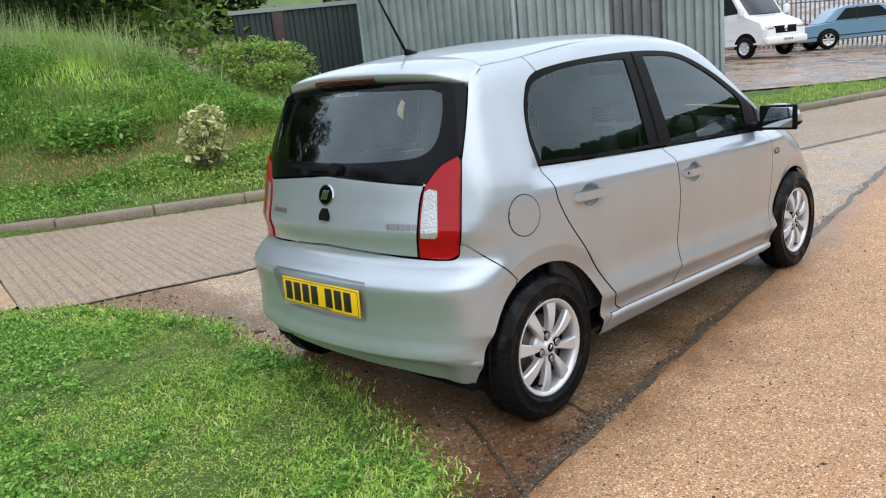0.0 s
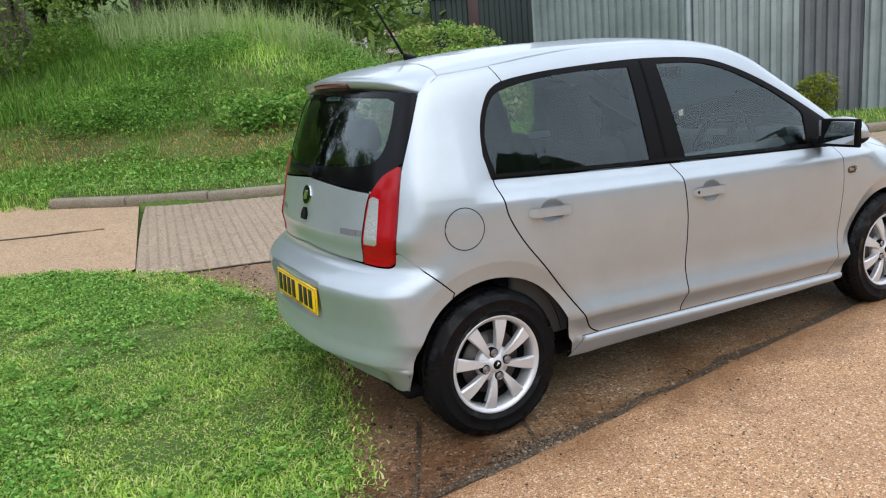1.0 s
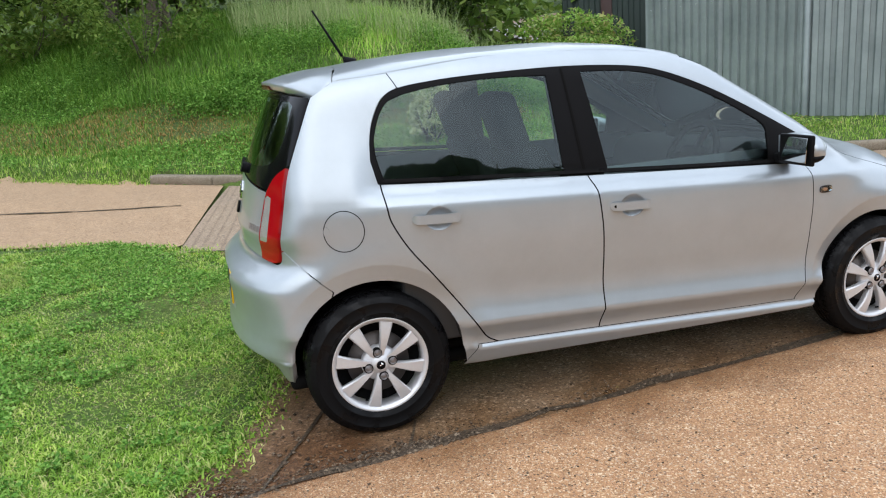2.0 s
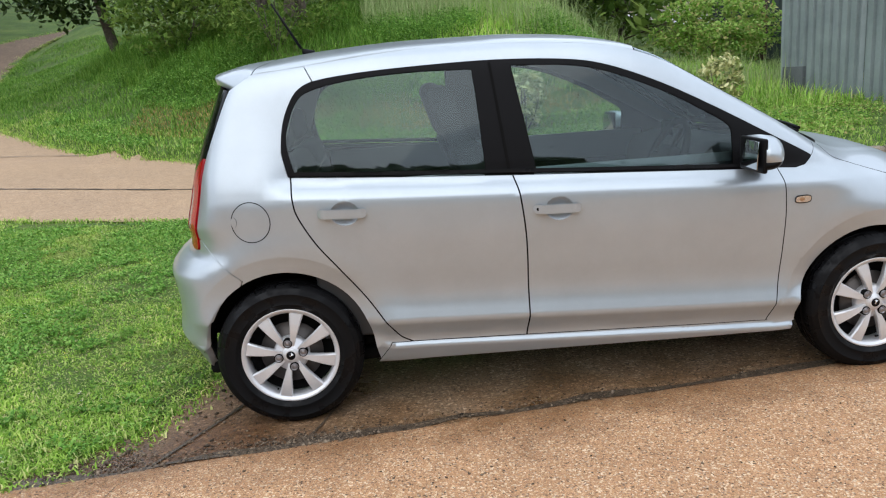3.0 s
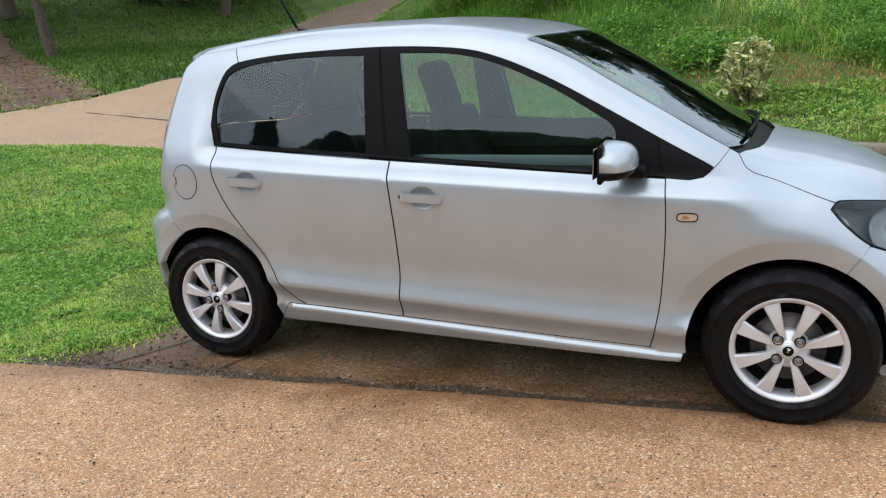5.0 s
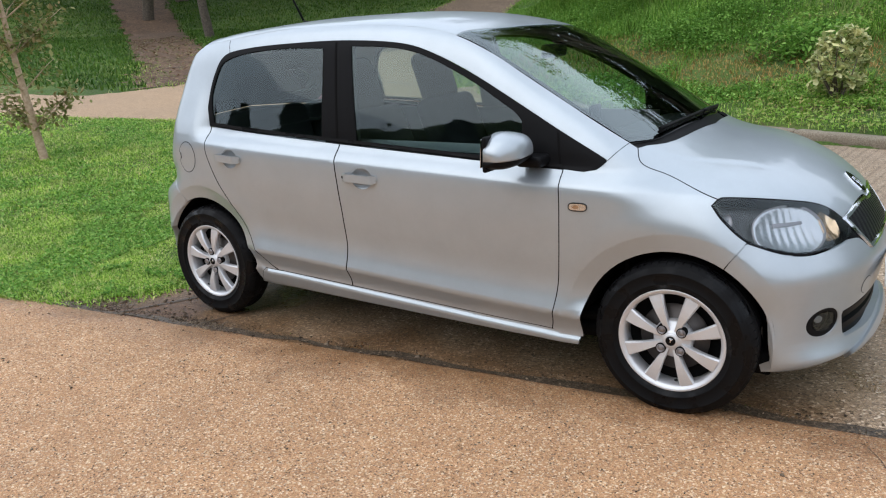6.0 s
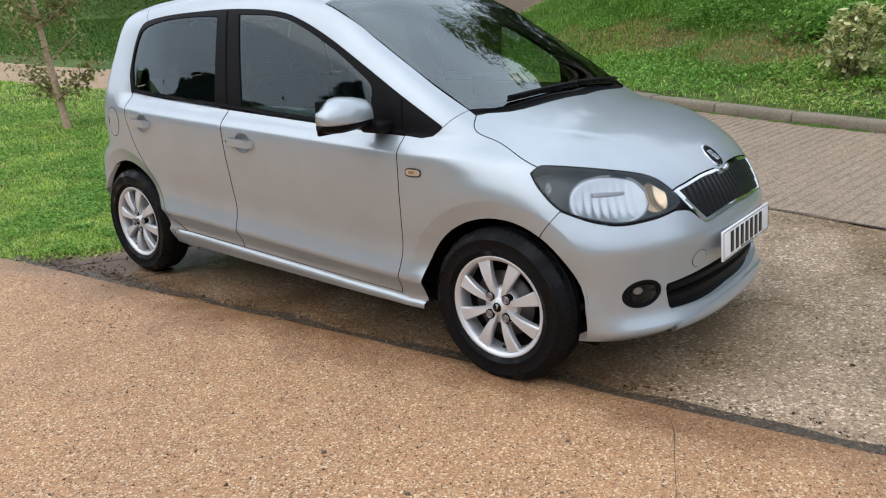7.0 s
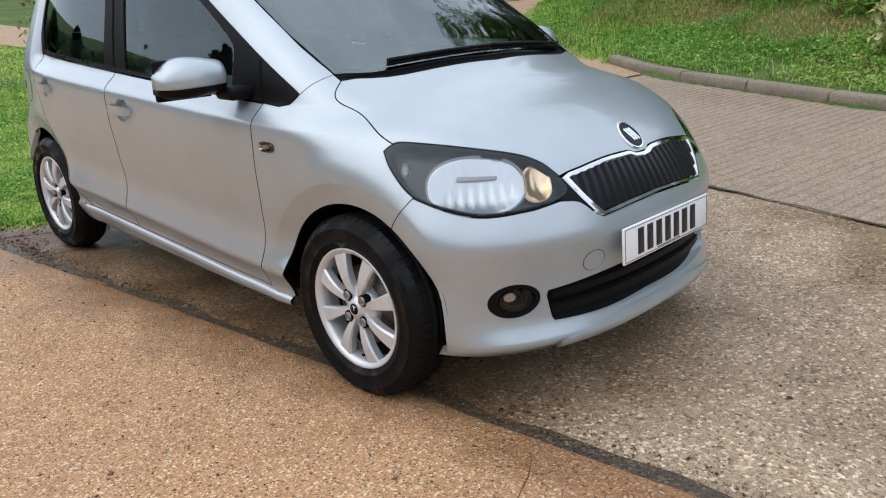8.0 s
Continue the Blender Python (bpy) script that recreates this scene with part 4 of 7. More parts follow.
# bright-edged seams in the surround: the pillar joint and the quarter light
BP = np.array([(-0.30, belt(-0.3) + 0.006), (-0.288, belt(-0.288) + 0.006), (-0.334, 1.366), (-0.343, 1.366)])
panel("pillar_joint", BP, from_side, dark, car, proud=0.003, lip=0.004, mirror=True, cell=0.015)
QL = np.array([(0.765, belt(0.765) + 0.006), (0.773, belt(0.773) + 0.006), (0.752, 1.012), (0.744, 1.016)])
panel("pillar_joint", QL, from_side, dark, car, proud=0.003, lip=0.004, mirror=True, cell=0.015)
WS = np.array([(-1.13, belt(-1.13) + 0.004), (0.775, belt(0.775) + 0.004), (0.775, belt(0.775) + 0.018), (-1.125, belt(-1.125) + 0.018)])
panel("waist_seal", WS, from_side, rubber, car, proud=0.006, lip=0.008, mirror=True, cell=0.012)

RAIL = np.vstack([curve([(-1.02, 1.340), (-0.85, 1.360), (-0.60, 1.371), (-0.31, 1.374), (-0.035, 1.358), (0.132, 1.324), (0.336, 1.243), (0.546, 1.135), (0.76, 1.016), (0.925, 0.925), (0.935, 0.910)], 5),
                  curve([(0.985, 0.968), (0.79, 1.085), (0.568, 1.215), (0.40, 1.312), (0.25, 1.375), (0.10, 1.408), (-0.10, 1.428), (-0.284, 1.436), (-0.63, 1.437), (-1.05, 1.40)], 5)])
rail = panel("roof_rail", RAIL, from_side, silver, car, gap=0.001, mirror=True, cell=0.02)



def side_y(x, z):
    p, _ = from_side(np.array([(x, z)]))
    return -p[0, 1]


def both(half):
    """A left-right outline from its right half, which starts and ends on the middle line."""
    half = np.asarray(half, float)
    return np.vstack([half, half[::-1] * (1, -1)])


def both_u(half):
    half = np.asarray(half, float)
    return np.vstack([half, half[::-1] * (-1, 1)])


edge_x = [-1.255, -1.05, -0.63, -0.284, -0.10, 0.10, 0.25]
edge_z = [1.383, 1.40, 1.437, 1.436, 1.428, 1.408, 1.375]
roof_edge = [(x, side_y(x, z)) for x, z in zip(edge_x, edge_z)]
ROOF = both(np.vstack([curve([(-1.19, 0), (-1.20, 0.30), (-1.255, roof_edge[0][1])], 4), curve(roof_edge, 4), curve([(0.25, roof_edge[-1][1]), (0.32, 0.3), (0.345, 0)], 4)]))
roof = panel("roof", ROOF, from_top, silver, car, gap=0.0012, cell=0.04, fold=silver)
screen_x = [0.25, 0.40, 0.568, 0.79, 0.985]
screen_z = [1.375, 1.312, 1.215, 1.085, 0.968]
SCREEN = both(np.vstack([curve([(0.345, 0), (0.32, 0.3), (0.25, roof_edge[-1][1])], 4), curve([(x, side_y(x, z)) for x, z in zip(screen_x, screen_z)], 4),
                         curve([(0.985, side_y(0.985, 0.968)), (1.05, 0.42), (1.085, 0)], 4)]))
windscreen = panel("windscreen", SCREEN, from_top, screen_glass, car, gap=0.004, proud=-0.002, lip=0, cell=0.04)
part_seal = panel("seal", SCREEN, from_top, black_gloss, windscreen, holes=(shrink(resample(SCREEN, 0.02), 0.028),), gap=0.003, proud=-0.004, lip=0.006, cell=0.02)
COWL = both(np.vstack([curve([(1.075, 0), (1.04, 0.42), (0.985, side_y(0.985, 0.968))], 4), curve([(1.025, side_y(1.015, 0.95)), (1.105, 0.40), (1.15, 0)], 4)]))
cowl = panel("cowl", COWL, from_top, black_plastic, car, proud=-0.012, cell=0.02)
def ahead(uv):
    """Angles round the nose as plan points of the right half."""
    p, _ = round_front(np.asarray(uv, float))
    return np.stack([p[:, 0], -p[:, 1]], -1)


trim_dark = material("smoked_chrome", (0.30, 0.29, 0.30), 0.3, 0.75)
lamp_chrome = material("lamp_reflector", (0.55, 0.56, 0.57), 0.22, 0.8)
lamp_black = material("lamp_housing", (0.020, 0.020, 0.021), 0.3)
HOOD = both(np.vstack([curve([(1.14, 0), (1.095, 0.40), (1.015, side_y(1.015, 0.95))], 4), [(x, side_y(x, z)) for x, z in HOOD_SEAM[:-1]],
                       ahead(lamp_top[6:]), ahead(curve([(0.25, 0.700), (0.146, 0.7175), (0.05, 0.719), (0.028, 0.710), (0, 0.708)], 3))]))


def crease(v):
    """The middle of the bonnet stands a little proud of its flanks."""
    a = np.abs(v[:, 1])
    line = 0.585 - 0.40 * (v[:, 0] - 1.03) - 0.10 * (v[:, 0] - 1.03) ** 2
    return 0.0045 * (1 - step(a - line, -0.030, 0.006)) * (1 - step(v[:, 0], 1.30, 1.58))


bonnet = panel("bonnet", HOOD, from_top, silver, car, gap=0.0016, cell=0.018, shape=crease)

# ---- tail (u: angle round the back, in hundreds of degrees)
LAMP_IN = [(0.372, 0.717), (0.376, 0.795), (0.390, 0.917), (0.407, 0.982)]
LAMP = np.vstack([curve(LAMP_IN, 4), curve([(0.407, 0.982), (0.450, 1.043), (0.500, 1.078)], 4), LAMP_OUT, curve([(0.474, 0.728), (0.455, 0.713), (0.42, 0.711)], 4)])
CLEAR = np.vstack([curve([(0.381, 0.793), (0.388, 0.87), (0.402, 0.958)], 3), curve([(0.416, 0.968), (0.437, 0.960)], 2), curve([(0.437, 0.95), (0.432, 0.87), (0.428, 0.80)], 3), [(0.42, 0.792)]])
tail_light = panel("tail_light", LAMP, round_back, red_lens, car, holes=(CLEAR,), gap=0.002, proud=0.006, lip=0.02, cell=0.018, mirror=True, label="red tail light with a clear reversing lens")
sub(tail_light, panel("reversing_lens", CLEAR, round_back, white_lens, car, proud=0.004, cell=0.015, mirror=True))
TG_TOP = curve([(0, 1.013), (0.2, 0.999), (0.405, 0.980)], 4)
GATE = both_u(np.vstack([TG_TOP, [(p[0] - 0.004, p[1]) for p in curve(LAMP_IN, 4)[::-1]], curve([(0.366, 0.717), (0.26, 0.723), (0, 0.737)], 4)]))
tailgate = panel("tailgate", GATE, round_back, silver, car, gap=0.003, cell=0.022, slope=0.0, rows=(0.795, 0.807, 0.818))
WINDOW_HALF = np.vstack([curve([(0, 1.36), (0.28, 1.352), (0.548, 1.330)], 4), HATCH_SIDE[4:-4], curve([(0.500, 1.078), (0.450, 1.043), (0.407, 0.984)], 4), TG_TOP[::-1] + (0, 0.004)])
CLEAR_HALF = np.vstack([[(0, 1.335), (0.44, 1.318)], curve([(0.478, 1.30), (0.470, 1.22), (0.445, 1.13), (0.40, 1.085), (0.313, 1.070), (0.15, 1.063), (0, 1.062)], 4)])
panel("window_border", both_u(WINDOW_HALF), round_back, black_gloss, tailgate, holes=(both_u(CLEAR_HALF),), gap=0.002, cell=0.022)
panel("window", both_u(CLEAR_HALF), round_back, rear_glass, tailgate, proud=-0.003, lip=0, cell=0.03)


def spoiler_mesh():
    bm = bmesh.new()
    ys = np.linspace(-0.575, 0.575, 47)
    rows = []
    for y in ys:
        a = abs(y)
        seam = float(np.interp(a, (0, 0.3, 0.56, 0.6), (-1.188, -1.198, -1.252, -1.262)))
        te_x = -1.472 + 0.07 * a * a / 0.09 * 0.28 + 0.075 * float(step(np.array(a), 0.42, 0.575)) + 0.03 * a
        te_z = 1.398 - 0.11 * y * y - 0.035 * float(step(np.array(a), 0.44, 0.575))
        p, _ = from_top(np.array([(seam - 0.004, y)]))
        z0 = p[0, 2]
        row = []
        for v in np.linspace(0, 1, 7):
            row.append((seam - 0.004 + (te_x - seam) * v, y, z0 + (te_z - z0) * v + 0.010 * math.sin(math.pi * v)))
        row += [(te_x - 0.004, y, te_z - 0.008), (te_x + 0.002, y, te_z - 0.026), (te_x + 0.030, y, te_z - 0.040), (te_x + 0.075, y, te_z - 0.052)]
        rows.append([bm.verts.new(q) for q in row])
    for a, b in zip(rows, rows[1:]):
        for i in range(len(a) - 1):
            f = bm.faces.new((a[i], a[i + 1], b[i + 1], b[i]))
            f.smooth = True
    for r in (rows[0], rows[-1]):
        bm.faces.new(r)
    bmesh.ops.recalc_face_normals(bm, faces=bm.faces)
    return bm


spoiler = part("spoiler", spoiler_mesh(), silver, car)


def bar_box(lo, hi, r=0.006, seg=2):
    """A box with rounded edges."""
    bm = bmesh.new()
    bmesh.ops.create_cube(bm, size=1)
    for v in bm.verts:
        v.co = [(a + b) / 2 + c * (b - a) for a, b, c in zip(lo, hi, v.co)]
    r = min(r, 0.45 * min(b - a for a, b in zip(lo, hi)))
    bmesh.ops.bevel(bm, geom=bm.edges[:], offset=r, segments=seg, affect="EDGES", profile=0.5)
    for f in bm.faces:
        f.smooth = True
    return bm


def stop_lamp_mesh():
    bm = bmesh.new()
    rows = []
    for y in np.linspace(-0.19, 0.19, 17):
        te_x, te_z = -1.472 + 0.218 * y * y + 0.03 * abs(y), 1.398 - 0.11 * y * y
        rows.append([bm.verts.new(q) for q in ((te_x - 0.003, y, te_z - 0.013), (te_x - 0.006, y, te_z - 0.02), (te_x - 0.002, y, te_z - 0.030), (te_x + 0.012, y, te_z - 0.034), (te_x + 0.012, y, te_z - 0.012))])
    for a, b in zip(rows, rows[1:]):
        for i in range(5):
            bm.faces.new((a[i], a[(i + 1) % 5], b[(i + 1) % 5], b[i]))
    bm.faces.new(rows[0])
    bm.faces.new(rows[-1][::-1])
    bmesh.ops.recalc_face_normals(bm, faces=bm.faces)
    return bm


part("brake_light", stop_lamp_mesh(), material("dim_red_lens", (0.07, 0.003, 0.004), 0.2), spoiler, "dark red high brake light")

RECESS = np.vstack([curve([(-0.215, 0.635), (0, 0.642), (0.215, 0.635)], 4), curve([(0.222, 0.61), (0.205, 0.475)], 2), curve([(0.19, 0.466), (0, 0.462), (-0.19, 0.466)], 4), curve([(-0.205, 0.475), (-0.222, 0.61)], 2)])
r_arch_u = around(arch(R_MID, R_ARCH, 119, 187, 14), -1)
BUMPER_HALF = np.vstack([curve([(0, 0.732), (0.26, 0.718), (0.366, 0.712)], 4), curve([(0.42, 0.7085), (0.457, 0.710), (0.474, 0.725), (0.478, 0.762)], 4), around(REAR_SEAM, -1), r_arch_u,
                         curve([(0.485, 0.236), (0.43, 0.232), (0.37, 0.236), (0.30, 0.246), (0.2, 0.252), (0, 0.255)], 3)])
rear_bumper = panel("rear_bumper", both_u(BUMPER_HALF), round_back, silver, car, holes=(RECESS,), gap=0.0015, cell=0.02, lip=0.028, fold=silver, slope=0.0, rows=(0.345, 0.355, 0.366, 0.595, 0.605, 0.615, 0.645), extra=np.vstack([around(flare_rows(R_MID, 100, 180), -1) * (k, 1) for k in (1, -1)]))
panel("plate_recess", RECESS, round_back, silver, rear_bumper, proud=-0.026, lip=0, cell=0.03)


def plate(name, parent, mat, x, zc, tilt, facing, bars):
    """A number plate with plain bars in the place of its characters."""
    pl = part(name, bar_box((-0.26, -0.004, -0.0555), (0.26, 0.004, 0.0555), 0.003), mat, parent)
    pl.matrix_basis = pose(x, 0, zc, 0, 0, 90 if facing > 0 else -90) @ pose(0, 0, 0, tilt)
    for left, width, dots in bars:
        bm = bar_box((left, -0.0056, -0.0395), (left + width, -0.003, 0.0395), 0.001, 1)
        part("bar", bm, ink, pl)
    for lo, hi in (((-0.252, -0.0052, 0.0485), (0.252, -0.003, 0.0502)), ((-0.252, -0.0052, -0.0502), (0.252, -0.003, -0.0485)), ((-0.254, -0.0052, -0.05), (-0.252, -0.003, 0.05)), ((0.252, -0.0052, -0.05), (0.254, -0.003, 0.05)), ((-0.07, -0.0052, -0.0462), (0.07, -0.003, -0.0435))):
        part("border", bar_box(lo, hi, 0.0004, 1), ink, pl)
    return pl


plate("rear_number_plate", rear_bumper, yellow_plate, -1.722, 0.540, -3, -1, [(-0.235 + i * 0.061 + (0.035 if i > 3 else 0), 0.046, 0) for i in range(7)])

# ---- nose (u: angle round the front)
HEADLAMP = np.vstack([lamp_top[:-1], lamp_low[:-1]])
headlight = panel("headlight", HEADLAMP, round_front, lamp_glass, car, gap=0.003, proud=0.002, lip=0, cell=0.02, mirror=True, label="clear headlight with chrome reflector and amber indicator")
sub(headlight, panel("housing", HEADLAMP, round_front, lamp_black, car, gap=0.004, proud=-0.045, lip=0, cell=0.02, mirror=True))
sub(headlight, panel("bezel", HEADLAMP, round_front, black_gloss, car, holes=(shrink(resample(HEADLAMP, 0.01), 0.008),), gap=0.001, proud=-0.002, lip=0.045, cell=0.015, mirror=True))


def lobe(u, z, ru, rz, power, n=40):
    return np.array([(u + ru * np.sign(math.cos(a)) * abs(math.cos(a)) ** power, z + rz * np.sign(math.sin(a)) * abs(math.sin(a)) ** power) for a in np.linspace(0, 2 * math.pi, n, endpoint=False)])


def dish(u, z, ru, rz, depth, flutes=0.0):
    def f(v):
        r = np.clip(((v[:, 0] - u) / ru) ** 2 + ((v[:, 1] - z) / rz) ** 2, 0, 1)
        return -depth * (1 - r) + flutes * np.sin(v[:, 0] * 300) * (1 - r)
    return f


reflector = panel("reflector", lobe(0.438, 0.694, 0.096, 0.074, 0.85), round_front, lamp_chrome, car, proud=-0.022, lip=0, cell=0.009, mirror=True, shape=dish(0.438, 0.694, 0.096, 0.074, 0.019, 0.0014))
sub(headlight, reflector)
ring = lobe(0.438, 0.694, 0.099, 0.077, 0.85)
sub(headlight, panel("reflector_ring", ring, round_front, trim_dark, car, holes=(shrink(ring, 0.0014),), proud=-0.015, lip=0.012, cell=0.01, mirror=True))
amber_chrome = material("amber_reflector", (0.90, 0.66, 0.42), 0.22, 0.8)
sub(headlight, panel("indicator", lobe(0.315, 0.690, 0.030, 0.046, 0.8), round_front, amber_chrome, car, proud=-0.018, lip=0.02, cell=0.008, mirror=True, shape=dish(0.315, 0.690, 0.030, 0.046, 0.016, 0.0012)))
sub(headlight, panel("marker", lobe(0.585, 0.742, 0.010, 0.022, 0.9), round_front, trim_dark, car, proud=-0.036, lip=0.01, cell=0.008, mirror=True, shape=dish(0.585, 0.742, 0.014, 0.026, 0.01)))
SHELF = np.array([(0.395, 0.722), (0.475, 0.724), (0.475, 0.712), (0.395, 0.714)])
sub(headlight, panel("shield_bar", SHELF, round_front, trim_dark, car, proud=-0.028, cell=0.012, mirror=True))

GR_HALF = np.vstack([[(0, 0.7045), (0.028, 0.7065), (0.045, 0.715)], curve([(0.05, 0.716), (0.146, 0.714), (0.25, 0.697)], 3), curve([(0.262, 0.69), (0.229, 0.629), (0.198, 0.582)], 3), curve([(0.19, 0.576), (0.1, 0.588), (0, 0.594)], 3)])
GRILLE = both_u(GR_HALF)
slat_black = material("slat_black", (0.007, 0.007, 0.008), 0.28)
bsdf(slat_black).inputs["Specular IOR Level"].default_value = 0.25
grille = panel("grille", GRILLE, round_front, chrome, car, holes=(shrink(resample(GRILLE, 0.008), 0.0075),), proud=0.004, lip=0.02, cell=0.012, label="black slatted grille in a thin chrome frame")
panel("grille_back", GRILLE, round_front, dark, grille, proud=-0.03, lip=0, cell=0.03)
for k in range(-10, 11):
    u0 = k * 0.0235
    top = float(np.interp(abs(u0), (0, 0.028, 0.05, 0.146, 0.25), (0.696, 0.698, 0.708, 0.706, 0.688)))
    low = float(np.interp(abs(u0), (0, 0.1, 0.19, 0.198, 0.229, 0.262), (0.603, 0.597, 0.586, 0.594, 0.641, 0.69))) + 0.002
    if top - low < 0.015:
        continue
    S = np.array([(u0 - 0.0055, low), (u0 + 0.0055, low), (u0 + 0.0055, top), (u0 - 0.0055, top)])
    panel("slat", S, round_front, slat_black, grille, proud=0.0, lip=0.022, cell=0.02)
FILLER = np.array([(0.268, 0.688), (0.262, 0.662), (0.278, 0.637), (0.24, 0.627), (0.207, 0.592), (0.233, 0.634), (0.262, 0.688)])
panel("grille_corner", FILLER, round_front, black_gloss, grille, proud=-0.004, cell=0.015, mirror=True)

LG_HALF = np.vstack([curve([(0, 0.412), (0.15, 0.405), (0.315, 0.385)], 4), curve([(0.318, 0.37), (0.306, 0.30)], 2), curve([(0.298, 0.283), (0.15, 0.275), (0, 0.278)], 4)])
LOWER = both_u(LG_HALF)
FOG = np.array([(0.379 + 0.050 * math.cos(a), 0.366 + 0.052 * math.sin(a)) for a in np.linspace(0, 2 * math.pi, 28, endpoint=False)])
f_arch_u = around(np.vstack([BUMPER_SEAM[1:-1], arch(F_MID, F_ARCH, 60, -10, 14)]), 1)
FB_HALF = np.vstack([curve([(0, 0.589), (0.1, 0.583), (0.188, 0.571)], 3), curve([(0.205, 0.580), (0.24, 0.622), (0.282, 0.632)], 3), curve([(0.338, 0.618), (0.424, 0.609), (0.486, 0.623), (0.557, 0.660)], 4), f_arch_u,
                     curve([(0.52, 0.205), (0.40, 0.198), (0.30, 0.190)], 3), curve([(0.285, 0.205), (0.15, 0.212), (0, 0.215)], 3)])
front_bumper = panel("front_bumper", both_u(FB_HALF), round_front, silver, car, holes=(LOWER, FOG, FOG * (-1, 1)), gap=0.0012, cell=0.02, lip=0.035, fold=silver, slope=0.0, rows=(0.225, 0.236, 0.247, 0.52, 0.53, 0.54), extra=np.vstack([around(flare_rows(F_MID, 0, 75), 1) * (k, 1) for k in (1, -1)]))
panel("lower_grille", LOWER, round_front, black_plastic, front_bumper, proud=-0.035, lip=0, cell=0.03)
for zc in (0.315, 0.362):
    S = both_u(np.vstack([curve([(0, zc + 0.014), (0.30, zc + 0.010)], 3), curve([(0.30, zc - 0.010), (0, zc - 0.010)], 3)]))
    panel("grille_blade", S, round_front, black_plastic, front_bumper, proud=-0.012, lip=0.02, cell=0.016)
LIP = both_u(np.vstack([curve([(0, 0.262), (0.15, 0.258), (0.295, 0.232)], 4), curve([(0.30, 0.214), (0.15, 0.224), (0, 0.230)], 4)]))
panel("chin_lip", LIP, round_front, silver, front_bumper, proud=0.012, lip=0.014, cell=0.014, fold=silver)


for sgn in (1, -1):
    FOGS = FOG * (sgn, 1)
    fog = panel("fog_light", FOGS, round_front, black_plastic, front_bumper, proud=-0.022, lip=0, cell=0.016, label="round fog light in a black bezel")
    panel("bezel", FOGS, round_front, black_plastic, fog, holes=(disc_on(0.374 * sgn, 0.366, 0.036, 0.038),), proud=-0.004, lip=0.03, cell=0.012)
    panel("lens", disc_on(0.374 * sgn, 0.366, 0.033, 0.035), round_front, lamp_glass, fog, proud=-0.006, lip=0.0, cell=0.012)
    panel("reflector", disc_on(0.374 * sgn, 0.366, 0.033, 0.035), round_front, black_gloss, fog, proud=-0.019, lip=0.0, cell=0.008,
          shape=lambda v, s=sgn: -0.005 * (1 - ((v[:, 0] - 0.374 * s) ** 2 + (v[:, 1] - 0.366) ** 2) / 0.035 ** 2))
for sgn in (1, -1):
    panel("fog_bulb", disc_on(0.386 * sgn, 0.374, 0.011, 0.012, 16), round_front, white_lens, front_bumper, proud=-0.012, lip=0.006, cell=0.008)
plate("front_number_plate", front_bumper, white_plate, 1.829, 0.478, -4, 1, [(-0.183 + i * 0.0535, 0.034, 0) for i in range(7)])
TOW = disc_on(0.214, 0.447, 0.026, 0.031)
panel("tow_cover", TOW, round_front, silver, front_bumper, holes=(), proud=0.0012, lip=0.001, cell=0.012)
panel("tow_joint", disc_on(0.214, 0.447, 0.0275, 0.0325), round_front, dark, front_bumper, holes=(TOW,), proud=0.0006, lip=0.0, cell=0.012)


def badge(name, lift, u, z, ru, rz, parent):
    """A round chrome badge with a dark middle and plain bright fins."""
    b = panel(name, disc_on(u, z, ru, rz), lift, chrome, parent, proud=0.006, lip=0.006, cell=0.01)
    panel("badge_ground", disc_on(u, z, ru * 0.89, rz * 0.89), lift, black_gloss, b, proud=0.0075, lip=0.002, cell=0.01)
    for k in (-1, 0, 1):
        c = 0.30 * k
        S = np.array([(u + ru * (c - 0.30), z - rz * 0.42), (u + ru * (c - 0.16), z - rz * 0.46), (u + ru * (c + 0.22), z + rz * 0.40), (u + ru * (c + 0.06), z + rz * 0.46)])
        panel("badge_fin", S, lift, chrome, b, proud=0.0095, lip=0.003, cell=0.006)


badge("rear_badge", round_back, 0.0, 0.938, 0.040, 0.041, tailgate)
badge("front_badge", round_front, 0.0, 0.752, 0.034, 0.036, bonnet)
HANDLE = np.array([(-0.022, 0.838), (0.022, 0.838), (0.026, 0.858), (0.018, 0.874), (0.010, 0.886), (-0.010, 0.886), (-0.018, 0.874), (-0.026, 0.858)])
panel("boot_release", HANDLE, round_back, black_plastic, tailgate, proud=0.010, lip=0.012, cell=0.012)
for k in range(6):
    u0 = 0.277 + k * 0.0165
    S = np.array([(u0, 0.820), (u0 + 0.0125, 0.820), (u0 + 0.0125, 0.842), (u0, 0.842)])
    panel("letter_bar", S, round_back, trim_dark, tailgate, holes=(shrink(resample(S, 0.005), 0.0042),) if k % 2 else (), proud=0.003, lip=0.003, cell=0.006)
    S = np.array([(-0.340 + k * 0.0165, 0.846), (-0.340 + k * 0.0165 + 0.0125, 0.846), (-0.340 + k * 0.0165 + 0.0125, 0.866), (-0.340 + k * 0.0165, 0.866)])
    panel("letter_bar", S, round_back, trim_dark, tailgate, proud=0.003, lip=0.003, cell=0.006)
STICKER = np.array([(-0.085, 1.318), (0.09, 1.318), (0.09, 1.338), (-0.085, 1.338)])
sticker = panel("window_sticker", STICKER, round_back, white_plate, tailgate, proud=-0.007, lip=0, cell=0.03)
